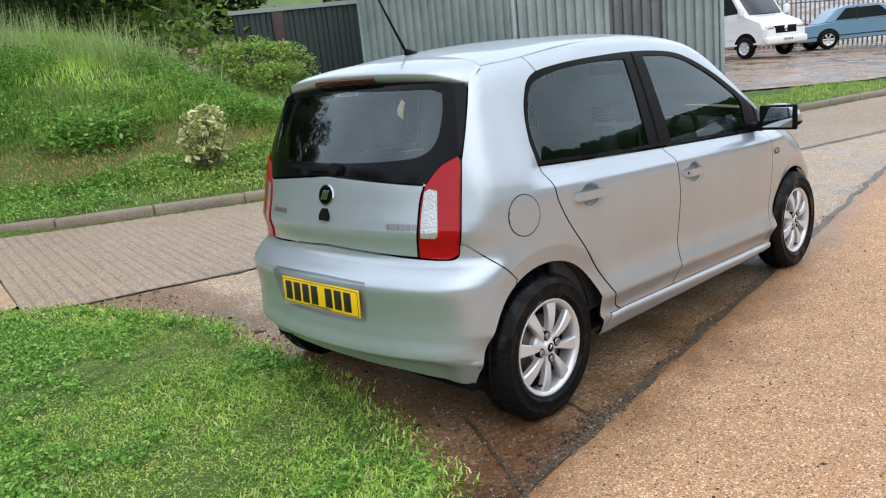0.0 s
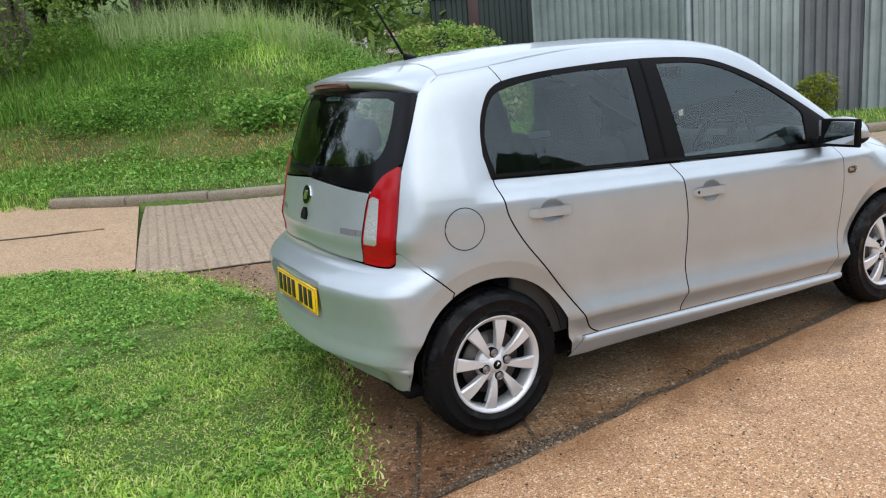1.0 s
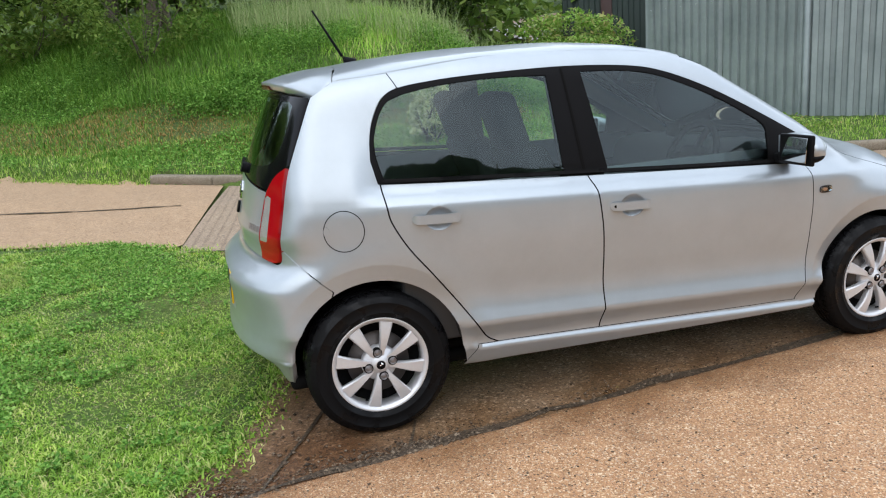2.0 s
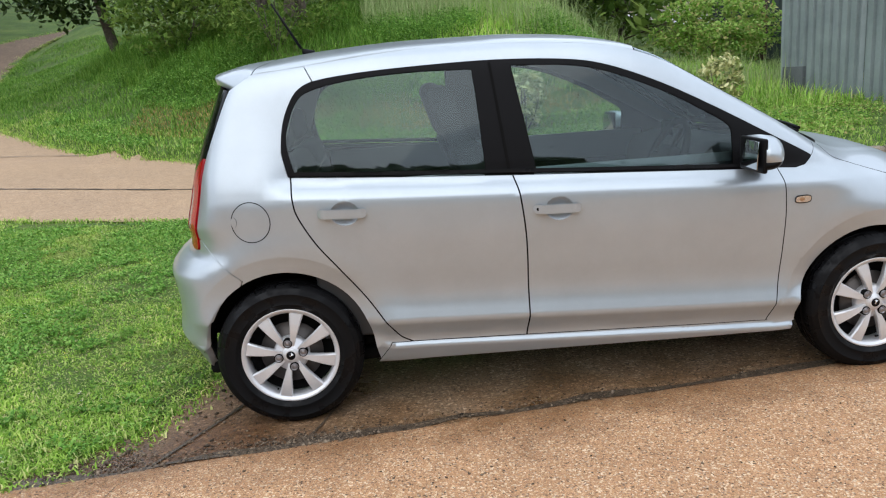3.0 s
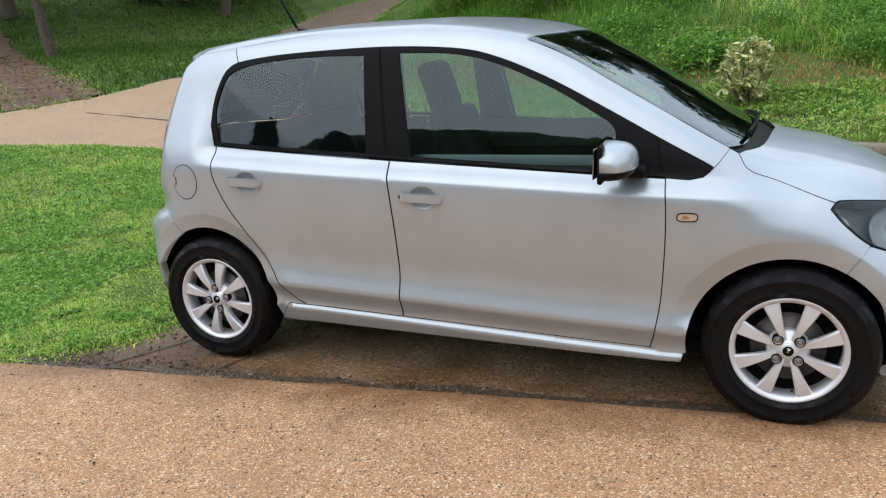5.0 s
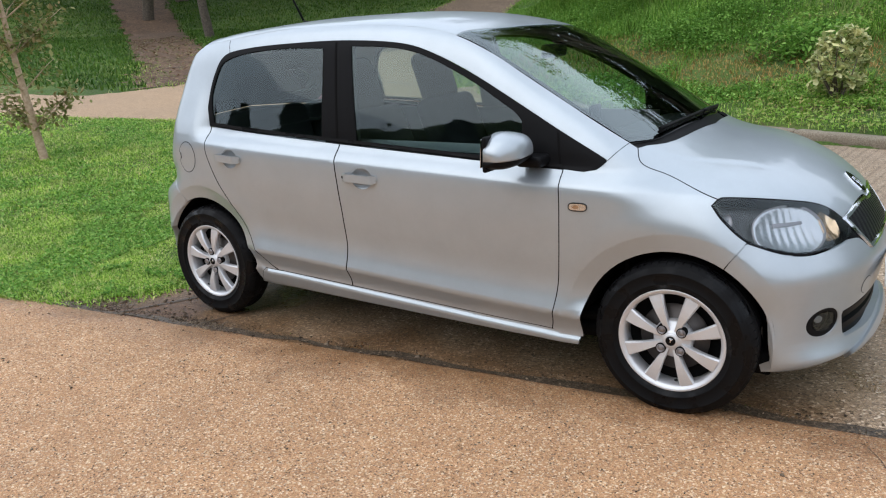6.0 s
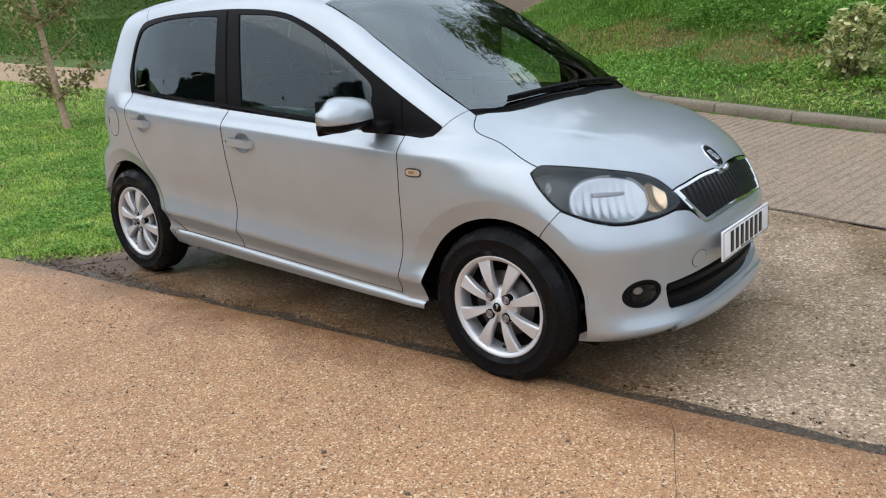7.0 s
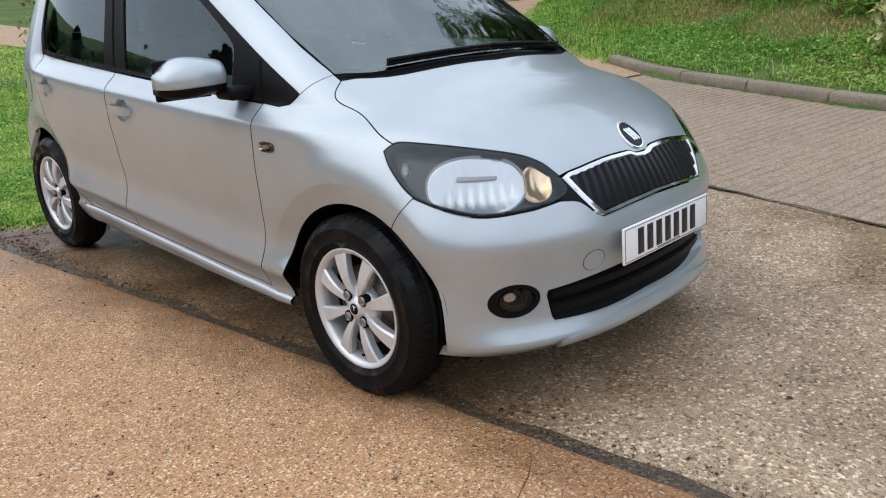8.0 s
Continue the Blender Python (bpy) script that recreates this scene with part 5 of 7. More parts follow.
panel("bar", np.array([(-0.04, 1.323), (0.07, 1.323), (0.07, 1.333), (-0.04, 1.333)]), round_back, material("sticker_print", (0.25, 0.35, 0.40), 0.5), tailgate, proud=-0.0055, lip=0, cell=0.03)
WIPE = np.vstack([curve([(0.05, 1.028), (-0.12, 1.030), (-0.235, 1.040)], 3), curve([(-0.235, 1.052), (-0.12, 1.046), (0.05, 1.046)], 3)])
wiper = panel("rear_wiper", WIPE, round_back, black_plastic, tailgate, proud=0.016, lip=0.014, cell=0.012)
panel("pivot", disc_on(0.05, 1.037, 0.026, 0.022), round_back, black_plastic, wiper, proud=0.022, lip=0.022, cell=0.012)

# ---- sides: handles, fuel flap, repeater, mirrors
for door, (hx, hz), cup in zip((rear_door, front_door), HANDLES, CUPS):
    sub(door, panel("handle_cup", cup, from_side, silver, car, proud=-0.001, lip=0.0, cell=0.008, mirror=True,
                    shape=lambda v, a=hx, b=hz: -0.015 * np.clip(1 - (((v[:, 0] - a - 0.01) / 0.056) ** 2 + ((v[:, 1] - b + 0.002) / 0.046) ** 2) ** 2, 0, 1)))
    L = []
    for a in np.linspace(-90, 90, 7):
        L.append((hx + 0.078 + 0.016 * math.cos(radians(a)), hz - 0.003 + 0.0165 * math.sin(radians(a))))
    for a in np.linspace(90, 270, 7):
        L.append((hx - 0.078 + 0.016 * math.cos(radians(a)), hz + 0.002 + 0.0165 * math.sin(radians(a))))
    bar = panel("door_handle", np.array(L), from_side, silver, car, proud=0.028, lip=0.016, cell=0.008, mirror=True, fold=silver,
                shape=lambda v, a=hx: -0.022 * np.clip((np.abs(v[:, 0] - a) - 0.055) / 0.038, 0, 1) ** 2)
    sub(door, bar)
    if door is front_door:
        lock = panel("lock_cap", disc_on(hx - 0.078, hz + 0.003, 0.006, 0.006, 12), from_side, black_plastic, car, proud=0.021, lip=0.004, cell=0.006, mirror=True)
        sub(door, lock)
FLAP = disc_on(-1.297, 0.834, 0.0765, 0.0785, 44)
panel("flap_joint", FLAP, from_side, dark, quarter[0], holes=(shrink(FLAP, 0.0035),), proud=0.0008, lip=0, cell=0.02)
flap = panel("fuel_flap", shrink(FLAP, 0.0035), from_side, silver, quarter[0], proud=0.0014, lip=0.002, cell=0.018)
panel("flap_notch", disc_on(-1.361, 0.838, 0.011, 0.019, 16), from_side, silver, flap, proud=0.005, lip=0.004, cell=0.007)
REP = np.array([(0.862 + 0.036 * np.sign(math.cos(a)) * abs(math.cos(a)) ** 0.55, 0.757 + 0.0165 * np.sign(math.sin(a)) * abs(math.sin(a)) ** 0.7) for a in np.linspace(0, 2 * math.pi, 28, endpoint=False)])
rep = panel("side_repeater", REP, from_side, lamp_black, front_wing[0], proud=0.003, lip=0.004, cell=0.008)
panel("reflector", shrink(REP, 0.0045), from_side, chrome, rep, proud=0.004, lip=0.001, cell=0.008)
panel("lens", shrink(REP, 0.005), from_side, lamp_glass, rep, proud=0.007, lip=0.004, cell=0.008)
panel("bulb", disc_on(0.856, 0.757, 0.012, 0.007, 14), from_side, material("pale_amber", (0.70, 0.40, 0.22), 0.3), rep, proud=0.0055, lip=0.002, cell=0.006)


def mirror_unit(sgn):
    """Door mirror: a wedge-shaped silver cap on a black shell, glass behind, on a short arm."""
    def outline(s):
        """Half depth, low, high at s: 0 inboard, 1 outboard."""
        depth = 0.108 * (0.72 + 0.28 * math.sin(math.pi * (0.15 + 0.62 * s))) * (1 - 0.50 * s ** 4)
        top = 1.012 + 0.028 * math.sin(math.pi * (0.10 + 0.55 * s)) - 0.055 * s ** 5
        low = 0.905 + 0.014 * (1 - s) - 0.006 * s + 0.030 * s ** 6
        return depth, low, top

    def shell(lo, hi, mat, name, owner, swell=0.0):
        bm = bmesh.new()
        rings = []
        for i in range(17):
            s = i / 16
            depth, low, top = outline(s)
            y = (0.800 + 0.215 * s) * sgn
            mid = low + 0.40 * (top - low)
            ring = []
            for j in range(15):
                v = lo + (hi - lo) * j / 14
                z = low + (top - low) * v
                bulge = math.sqrt(max(0.0, 1 - abs((z - mid) / ((top - mid) if z > mid else (mid - low))) ** 2.6))
                ring.append(bm.verts.new((0.600 + (depth + swell) * (0.30 + 0.70 * bulge) * (1.0 if 0.02 < s else 0.9), y, z)))
            ring.append(bm.verts.new((0.600, y, low + (top - low) * hi)))
            ring.insert(0, bm.verts.new((0.600, y, low + (top - low) * lo)))
            rings.append(ring)
        for a, b in zip(rings, rings[1:]):
            for j in range(len(a) - 1):
                f = bm.faces.new((a[j], a[j + 1], b[j + 1], b[j]))
                f.smooth = True
            bm.faces.new((a[-1], a[0], b[0], b[-1]))
        bm.faces.new(rings[0])
        bm.faces.new(rings[-1][::-1])
        bmesh.ops.recalc_face_normals(bm, faces=bm.faces)
        me = bpy.data.meshes.new(name)
        bm.to_mesh(me)
        bm.free()
        smooth(me)
        return part(name, me, mat, owner)
    m = shell(0.30, 1.0, silver, "door_mirror", car, 0.002)
    shell(0.0, 0.295, black_plastic, "lower_shell", m)
    y0, y1 = (-1.008, -0.815) if sgn < 0 else (0.815, 1.008)
    part("back", bar_box((0.590, y0, 0.903), (0.608, y1, 1.030), 0.010, 3), black_plastic, m)
    glass = part("mirror_glass", bar_box((-0.002, -0.080, -0.050), (0.002, 0.080, 0.052), 0.0018, 2), mirror_face, m)
    glass.matrix_basis = pose(0.585, (y0 + y1) / 2, 0.967, 0, 3, 6 * sgn)
    part("arm", bar_box((0.625, min(0.82 * sgn, 0.70 * sgn), 0.893), (0.725, max(0.82 * sgn, 0.70 * sgn), 0.935), 0.014, 3), black_plastic, m)


mirror_unit(-1)
mirror_unit(1)

# ---- aerial and windscreen wipers
def rod(points, r0, r1, n=8):
    """A tapered round bar along points."""
    bm = bmesh.new()
    rings = []
    pts = [Vector(p) for p in points]
    for i, p in enumerate(pts):
        d = (pts[min(i + 1, len(pts) - 1)] - pts[max(i - 1, 0)]).normalized()
        a = d.orthogonal().normalized()
        b = d.cross(a)
        r = r0 + (r1 - r0) * i / (len(pts) - 1)
        rings.append([bm.verts.new(p + a * (r * math.cos(2 * math.pi * k / n)) + b * (r * math.sin(2 * math.pi * k / n))) for k in range(n)])
    for a, b in zip(rings, rings[1:]):
        for k in range(n):
            f = bm.faces.new((a[k], a[(k + 1) % n], b[(k + 1) % n], b[k]))
            f.smooth = True
    bm.faces.new(rings[0][::-1])
    bm.faces.new(rings[-1])
    bmesh.ops.recalc_face_normals(bm, faces=bm.faces)
    return bm


aerial = part("aerial", rod([(-1.055, 0, 1.452), (-1.095, 0, 1.470), (-1.112, 0, 1.492)], 0.024, 0.007, 12), black_plastic, car)
part("mast", rod([(-1.108, 0, 1.486), (-1.166, 0, 1.590), (-1.222, 0, 1.690)], 0.0066, 0.0042), black_plastic, aerial)
for y0, y1, x1 in ((-0.42, 0.10, 1.055), (0.05, 0.52, 1.03)):
    pts = []
    for v in np.linspace(0, 1, 9):
        y = y0 + (y1 - y0) * v
        x = 1.065 - 0.20 * y * y + 0.00 * v
        p, n = from_top(np.array([(x, y)]))
        pts.append(tuple(p[0] + n[0] * 0.020))
    w = part("windscreen_wiper", rod(pts, 0.008, 0.006, 6), black_plastic, car)
    part("blade", rod([(q[0] - 0.004, q[1], q[2] - 0.012) for q in pts], 0.006, 0.006, 6), rubber, w)

# ---- hidden structure: inner shell, arch liners, floor
SHELL = np.vstack([[(-0.83, 0.25), (0.84, 0.25)], arch(F_MID, 0.358, 180, 60), [(1.39, 0.62), (1.33, 0.76), (1.15, 0.845), (0.9, belt(0.9) - 0.012), (-1.15, belt(-1.15) - 0.012), (-1.43, 0.98), (-1.44, 0.70), (-1.38, 0.62)], arch(R_MID, 0.358, 120, 0)])
panel("inner_shell", SHELL, from_side, dark, car, proud=-0.028, lip=0, cell=0.05, mirror=True)


def liner(cx, r, a0, a1):
    bm = bmesh.new()
    rows = []
    for a in np.linspace(a0, a1, 23):
        c, s = math.cos(radians(a)), math.sin(radians(a))
        rows.append([bm.verts.new((cx + r * c, y, WHEEL_Z + r * s)) for y in (-0.705, -0.60, -0.46)] + [bm.verts.new((cx, -0.46, WHEEL_Z))])
    for a, b in zip(rows, rows[1:]):
        for i in range(3):
            bm.faces.new((a[i], a[i + 1], b[i + 1], b[i]))
    return bm


for cx, r, a0, a1 in ((R_MID[0], 0.349, 8, 176), (F_MID[0], 0.345, 2, 172)):
    for sgn in (1, -1):
        li = part("arch_liner", liner(cx, r, a0, a1), dark, car)
        li.matrix_basis = Matrix.Diagonal((1, sgn, 1, 1))
part("underbody", bar_box((-1.55, -0.66, 0.20), (1.60, 0.66, 0.255), 0.02), dark, car)
part("silencer", bar_box((-1.50, -0.35, 0.17), (-1.25, 0.30, 0.24), 0.03), dark, car)
part("air_guard", bar_box((1.42, -0.60, 0.145), (1.52, -0.40, 0.21), 0.01), black_plastic, car)


# ---- wheels
def lathe(profile, n=56):
    bm = bmesh.new()
    rings = []
    for r, y in profile:
        rings.append([bm.verts.new((r * math.cos(2 * math.pi * i / n), y, r * math.sin(2 * math.pi * i / n))) for i in range(n)])
    for a, b in zip(rings, rings[1:]):
        for i in range(n):
            bm.faces.new((a[i], a[(i + 1) % n], b[(i + 1) % n], b[i]))
    bmesh.ops.recalc_face_normals(bm, faces=bm.faces)
    for f in bm.faces:
        f.smooth = True
    return bm


def tyre_mesh():
    bm = lathe([(0.186, 0.060), (0.186, -0.060), (0.194, -0.071), (0.212, -0.079), (0.2125, -0.0805), (0.216, -0.0805), (0.217, -0.0795), (0.235, -0.083), (0.252, -0.082), (0.254, -0.0835), (0.257, -0.0835), (0.258, -0.081),
                (0.270, -0.076), (0.280, -0.066), (0.2865, -0.052), (0.287, -0.050), (0.282, -0.049), (0.282, -0.045), (0.288, -0.044), (0.2895, -0.018), (0.283, -0.017), (0.283, -0.012), (0.290, -0.011), (0.290, 0.011), (0.283, 0.012),
                (0.283, 0.017), (0.2895, 0.018), (0.288, 0.044), (0.280, 0.066), (0.252, 0.082), (0.20, 0.075), (0.186, 0.060)], 72)
    return bm


def tread_mesh(s):
    """Shoulder blocks of the tread."""
    bm = bmesh.new()
    n = 64
    for i in range(n):
        if True:
            a0, a1 = 2 * math.pi * (i + 0.12) / n, 2 * math.pi * (i + 0.82) / n
            sec = [(0.278, 0.0685 * s), (0.2855, 0.058 * s), (0.2905, 0.048 * s), (0.2905, 0.020 * s)]
            ra = [bm.verts.new((r * math.cos(a0), y, r * math.sin(a0))) for r, y in sec]
            rb = [bm.verts.new((r * math.cos(a1 + 0.02), y, r * math.sin(a1 + 0.02))) for r, y in sec]
            ia = [bm.verts.new(((r - 0.008) * math.cos(a0), y * 0.97, (r - 0.008) * math.sin(a0))) for r, y in sec]
            ib = [bm.verts.new(((r - 0.008) * math.cos(a1 + 0.02), y * 0.97, (r - 0.008) * math.sin(a1 + 0.02))) for r, y in sec]
            for k in range(3):
                bm.faces.new((ra[k], ra[k + 1], rb[k + 1], rb[k]))
                bm.faces.new((ra[k], ia[k], ia[k + 1], ra[k + 1]))
                bm.faces.new((rb[k], rb[k + 1], ib[k + 1], ib[k]))
    bmesh.ops.recalc_face_normals(bm, faces=bm.faces)
    return bm


def spoke_mesh():
    """One flared spoke with a ridge, along +x."""
    bm = bmesh.new()
    rows = []
    for v in np.linspace(0, 1, 7):
        r = 0.036 + 0.139 * v
        w = 0.0085 + 0.0200 * v ** 1.15
        y = -0.060 - 0.010 * math.sin(math.pi * v) - 0.004 * v
        rows.append([bm.verts.new(q) for q in ((r, y + 0.030, -w * 0.82), (r, y + 0.006, -w), (r, y, -w * 0.80), (r, y - 0.001, w * 0.80), (r, y + 0.006, w), (r, y + 0.030, w * 0.82))])
    for a, b in zip(rows, rows[1:]):
        for k in range(5):
            f = bm.faces.new((a[k], a[k + 1], b[k + 1], b[k]))
    bm.faces.new(rows[0])
    bm.faces.new(rows[-1][::-1])
    bmesh.ops.recalc_face_normals(bm, faces=bm.faces)
    return bm


def wheel_meshes():
    spoke = bpy.data.meshes.new("spoke")
    b = spoke_mesh()
    b.to_mesh(spoke)
    bolt = bpy.data.meshes.new("bolt")
    b = lathe([(0.0145, -0.045), (0.0145, -0.062), (0.0125, -0.0635), (0.0115, -0.050), (0.0095, -0.050), (0.0095, -0.0595), (0.008, -0.061), (0.0005, -0.0612)], 14)
    b.to_mesh(bolt)
    return spoke, bolt


SPOKE, BOLT = wheel_meshes()
disc_iron = material("brake_iron", (0.10, 0.09, 0.085), 0.5, 0.8)


def wheel(x, side, turn, out=0.688):
    w = part("wheel", tyre_mesh(), rubber, car, "alloy wheel with a worn black tyre")
    w.matrix_basis = pose(x, out * side, WHEEL_Z, 0, turn if side < 0 else -turn, 0 if side < 0 else 180)
    tagged(part("tread", tread_mesh(-1), rubber, w), kind="stuff")
    tagged(part("tread", tread_mesh(1), rubber, w), kind="stuff")
    part("rim", lathe([(0.186, 0.060), (0.176, 0.02), (0.172, -0.03), (0.1725, -0.056), (0.178, -0.066), (0.186, -0.070), (0.1915, -0.0735), (0.1935, -0.071), (0.1925, -0.062), (0.188, -0.058)], 72), alloy, w)
    part("hub", lathe([(0.072, -0.02), (0.072, -0.040), (0.064, -0.050), (0.040, -0.056), (0.031, -0.066), (0.0285, -0.0675), (0.0005, -0.0675)], 32), alloy, w)
    part("centre_cap", lathe([(0.0275, -0.066), (0.0265, -0.0695), (0.020, -0.071), (0.0005, -0.0715)], 24), alloy, w)
    part("cap_emblem", lathe([(0.0185, -0.070), (0.018, -0.0722), (0.0005, -0.0725)], 24), black_gloss, w)
    for k in range(3):
        f = part("cap_fin", bar_box((-0.0015, -0.0738, -0.009), (0.0015, -0.0715, 0.009), 0.001, 1), chrome, w)
        f.matrix_basis = pose(0, 0, 0, 0, -28 + 28 * k) @ pose(0.0, 0, 0.003)
    part("brake_disc", lathe([(0.125, -0.012), (0.125, -0.020), (0.0005, -0.020)], 40), disc_iron, w)
    part("barrel_back", lathe([(0.172, 0.0), (0.10, 0.012), (0.0005, 0.012)], 32), dark, w)
    for k in range(8):
        s = part("spoke", SPOKE, alloy, w)
        s.matrix_basis = pose(0, 0, 0, 0, 45 * k + 12)
    for k in range(4):
        c = part("bolt_seat", lathe([(0.019, -0.045), (0.019, -0.0665), (0.0155, -0.068), (0.0145, -0.056), (0.0005, -0.056)], 16), dark, w)
        c.matrix_basis = pose(0, 0, 0, 0, 90 * k + 34.5) @ pose(0.050, 0, 0)
        b = part("wheel_bolt", BOLT, trim_dark, w)
        b.matrix_basis = pose(0, 0, 0, 0, 90 * k + 34.5) @ pose(0.050, -0.009, 0)
    v = part("valve", rod([(0.158, -0.052, 0.0), (0.150, -0.068, 0.0)], 0.005, 0.004), rubber, w)
    v.matrix_basis = pose(0, 0, 0, 0, 70)


wheel(-AXLE + 0.004, -1, 45.5)
wheel(AXLE - 0.002, -1, 12, 0.699)
wheel(-AXLE, 1, 20)
wheel(AXLE, 1, 10)

# ---- inside the car
fabric = material("seat_fabric", (0.035, 0.036, 0.040), 0.9)
wire(fabric, mix(fabric, noise_of(fabric, 400, 2), (0.045, 0.047, 0.050), (0.075, 0.077, 0.082)), bsdf(fabric).inputs["Base Color"])
trim_grey = material("trim_plastic", (0.05, 0.052, 0.055), 0.55)
lining = material("roof_lining", (0.46, 0.46, 0.44), 0.9)


def cushion(w, d, h, r=0.05):
    return bar_box((-d / 2, -w / 2, 0), (d / 2, w / 2, h), r, 4)


def front_seat(y, x=0.02):
    s = part("front_seat", cushion(0.48, 0.50, 0.16), fabric, car, "dark grey fabric seat with an integral headrest")
    s.matrix_basis = pose(x, y, 0.42, 0, -8)
    b = part("backrest", cushion(0.47, 0.13, 0.60), fabric, s)
    b.matrix_basis = pose(-0.22, 0, 0.10, 0, -14)
    h = part("headrest", cushion(0.29, 0.10, 0.27, 0.045), fabric, s)
    h.matrix_basis = pose(-0.375, 0, 0.665, 0, -10)


front_seat(-0.35)
front_seat(0.35)
bench = part("rear_seat", cushion(1.20, 0.46, 0.16), fabric, car, "dark fabric rear bench")
bench.matrix_basis = pose(-0.75, 0, 0.46)
for y in (-0.32, 0.32):
    b = part("backrest", cushion(0.60, 0.12, 0.55), fabric, bench)
    b.matrix_basis = pose(-0.27, y, 0.05, 0, -16)
    h = part("headrest", cushion(0.27, 0.09, 0.15, 0.04), fabric, bench)
    h.matrix_basis = pose(-0.44, y, 0.60, 0, -12)


def dash_mesh():
    bm = bmesh.new()
    rows = []
    sec = [(0.62, 0.55), (0.60, 0.72), (0.62, 0.86), (0.66, 0.915), (0.78, 0.935), (0.98, 0.925), (1.0, 0.80)]
    for y in np.linspace(-0.66, 0.66, 13):
        hood = 0.035 * math.exp(-((y + 0.35) / 0.17) ** 4)
        rows.append([bm.verts.new((x, y, z + (hood if 1 < i < 5 else 0))) for i, (x, z) in enumerate(sec)])
    for a, b in zip(rows, rows[1:]):
        for k in range(len(sec) - 1):
            f = bm.faces.new((a[k], a[k + 1], b[k + 1], b[k]))
            f.smooth = True
    bmesh.ops.recalc_face_normals(bm, faces=bm.faces)
    return bm


part("dashboard", dash_mesh(), material("dash_plastic", (0.06, 0.064, 0.066), 0.6), car)


def ring_mesh(R, r, n=36, m=8):
    bm = bmesh.new()
    V = [[bm.verts.new(((R + r * math.cos(2 * math.pi * j / m)) * math.cos(2 * math.pi * i / n), (R + r * math.cos(2 * math.pi * j / m)) * math.sin(2 * math.pi * i / n), r * math.sin(2 * math.pi * j / m))) for j in range(m)] for i in range(n)]
    for i in range(n):
        for j in range(m):
            f = bm.faces.new((V[i][j], V[(i + 1) % n][j], V[(i + 1) % n][(j + 1) % m], V[i][(j + 1) % m]))
            f.smooth = True
    return bm


sw = part("steering_wheel", ring_mesh(0.175, 0.016), black_plastic, car)
sw.matrix_basis = pose(0.47, -0.35, 0.90, 0, -66)
hubm = part("hub", cushion(0.15, 0.12, 0.05, 0.02), black_plastic, sw)
hubm.matrix_basis = pose(0, 0, -0.03)
for a in (90, 200, 340):
    s = part("spoke", bar_box((0.03, -0.018, -0.01), (0.165, 0.018, 0.008), 0.006), black_plastic, sw)
    s.matrix_basis = pose(0, 0, 0, 0, 0, a)
stand = part("display", bar_box((0.60, -0.06, 0.965), (0.615, 0.06, 1.04), 0.006), black_plastic, car)
part("rear_view_mirror", bar_box((0.40, -0.13, 1.255), (0.43, 0.10, 1.315), 0.012), black_plastic, car)
for y in (-1, 1):
    part("door_card", bar_box((-1.08, min(0.665 * y, 0.70 * y), 0.32), (0.74, max(0.665 * y, 0.70 * y), 0.915), 0.015), trim_grey, car)
for y in (-1, 1):
    part("door_top", bar_box((-1.07, min(0.655 * y, 0.662 * y), 0.80), (0.70, max(0.655 * y, 0.662 * y), 0.95), 0.003), silver, car, "painted metal upper door inside the cabin")
part("cabin_floor", bar_box((-1.45, -0.64, 0.26), (0.95, 0.64, 0.30), 0.01), dark, car)
part("bulkhead", bar_box((0.98, -0.62, 0.30), (1.0, 0.62, 0.88), 0.005), dark, car)
part("boot_shelf", bar_box((-1.52, -0.50, 0.93), (-1.08, 0.50, 0.95), 0.008), trim_grey, car)
LIN = both(np.vstack([curve([(-1.28, 0), (-1.28, 0.45)], 3), curve([(-1.24, 0.49), (-0.6, 0.54), (0.0, 0.55), (0.22, 0.52)], 4), curve([(0.26, 0.45), (0.30, 0)], 3)]))
panel("roof_lining", LIN, from_top, lining, car, proud=-0.035, lip=0, cell=0.06)
panel("pillar_trim", RAIL, from_side, lining, car, gap=0.002, proud=-0.03, lip=0, cell=0.04, mirror=True)
BPT = np.array([(-0.385, 0.93), (-0.19, 0.93), (-0.26, 1.36), (-0.40, 1.36)])
panel("pillar_trim", BPT, from_side, trim_grey, car, proud=-0.03, lip=0.01, cell=0.05, mirror=True)
CPT = np.array([(-1.14, 0.99), (-1.16, 1.09), (-1.09, 1.31), (-1.02, 1.345), (-1.25, 1.345), (-1.36, 1.2), (-1.42, 1.0)])
panel("pillar_trim", CPT, from_side, lining, car, proud=-0.04, lip=0, cell=0.05, mirror=True)

# ---- plants ----
def fast_mesh(name, verts, quads, tris=None):
    me = bpy.data.meshes.new(name)
    v = np.asarray(verts, np.float32).reshape(-1, 3)
    q = np.asarray(quads, np.int32).reshape(-1, 4)
    t = np.zeros((0, 3), np.int32) if tris is None else np.asarray(tris, np.int32).reshape(-1, 3)
    me.vertices.add(len(v))
    me.vertices.foreach_set("co", v.ravel())
    me.loops.add(q.size + t.size)
    me.loops.foreach_set("vertex_index", np.concatenate([q.ravel(), t.ravel()]))
    me.polygons.add(len(q) + len(t))
    me.polygons.foreach_set("loop_start", np.concatenate([np.arange(len(q)) * 4, q.size + np.arange(len(t)) * 3]).astype(np.int32))
    me.update(calc_edges=True)
    return me


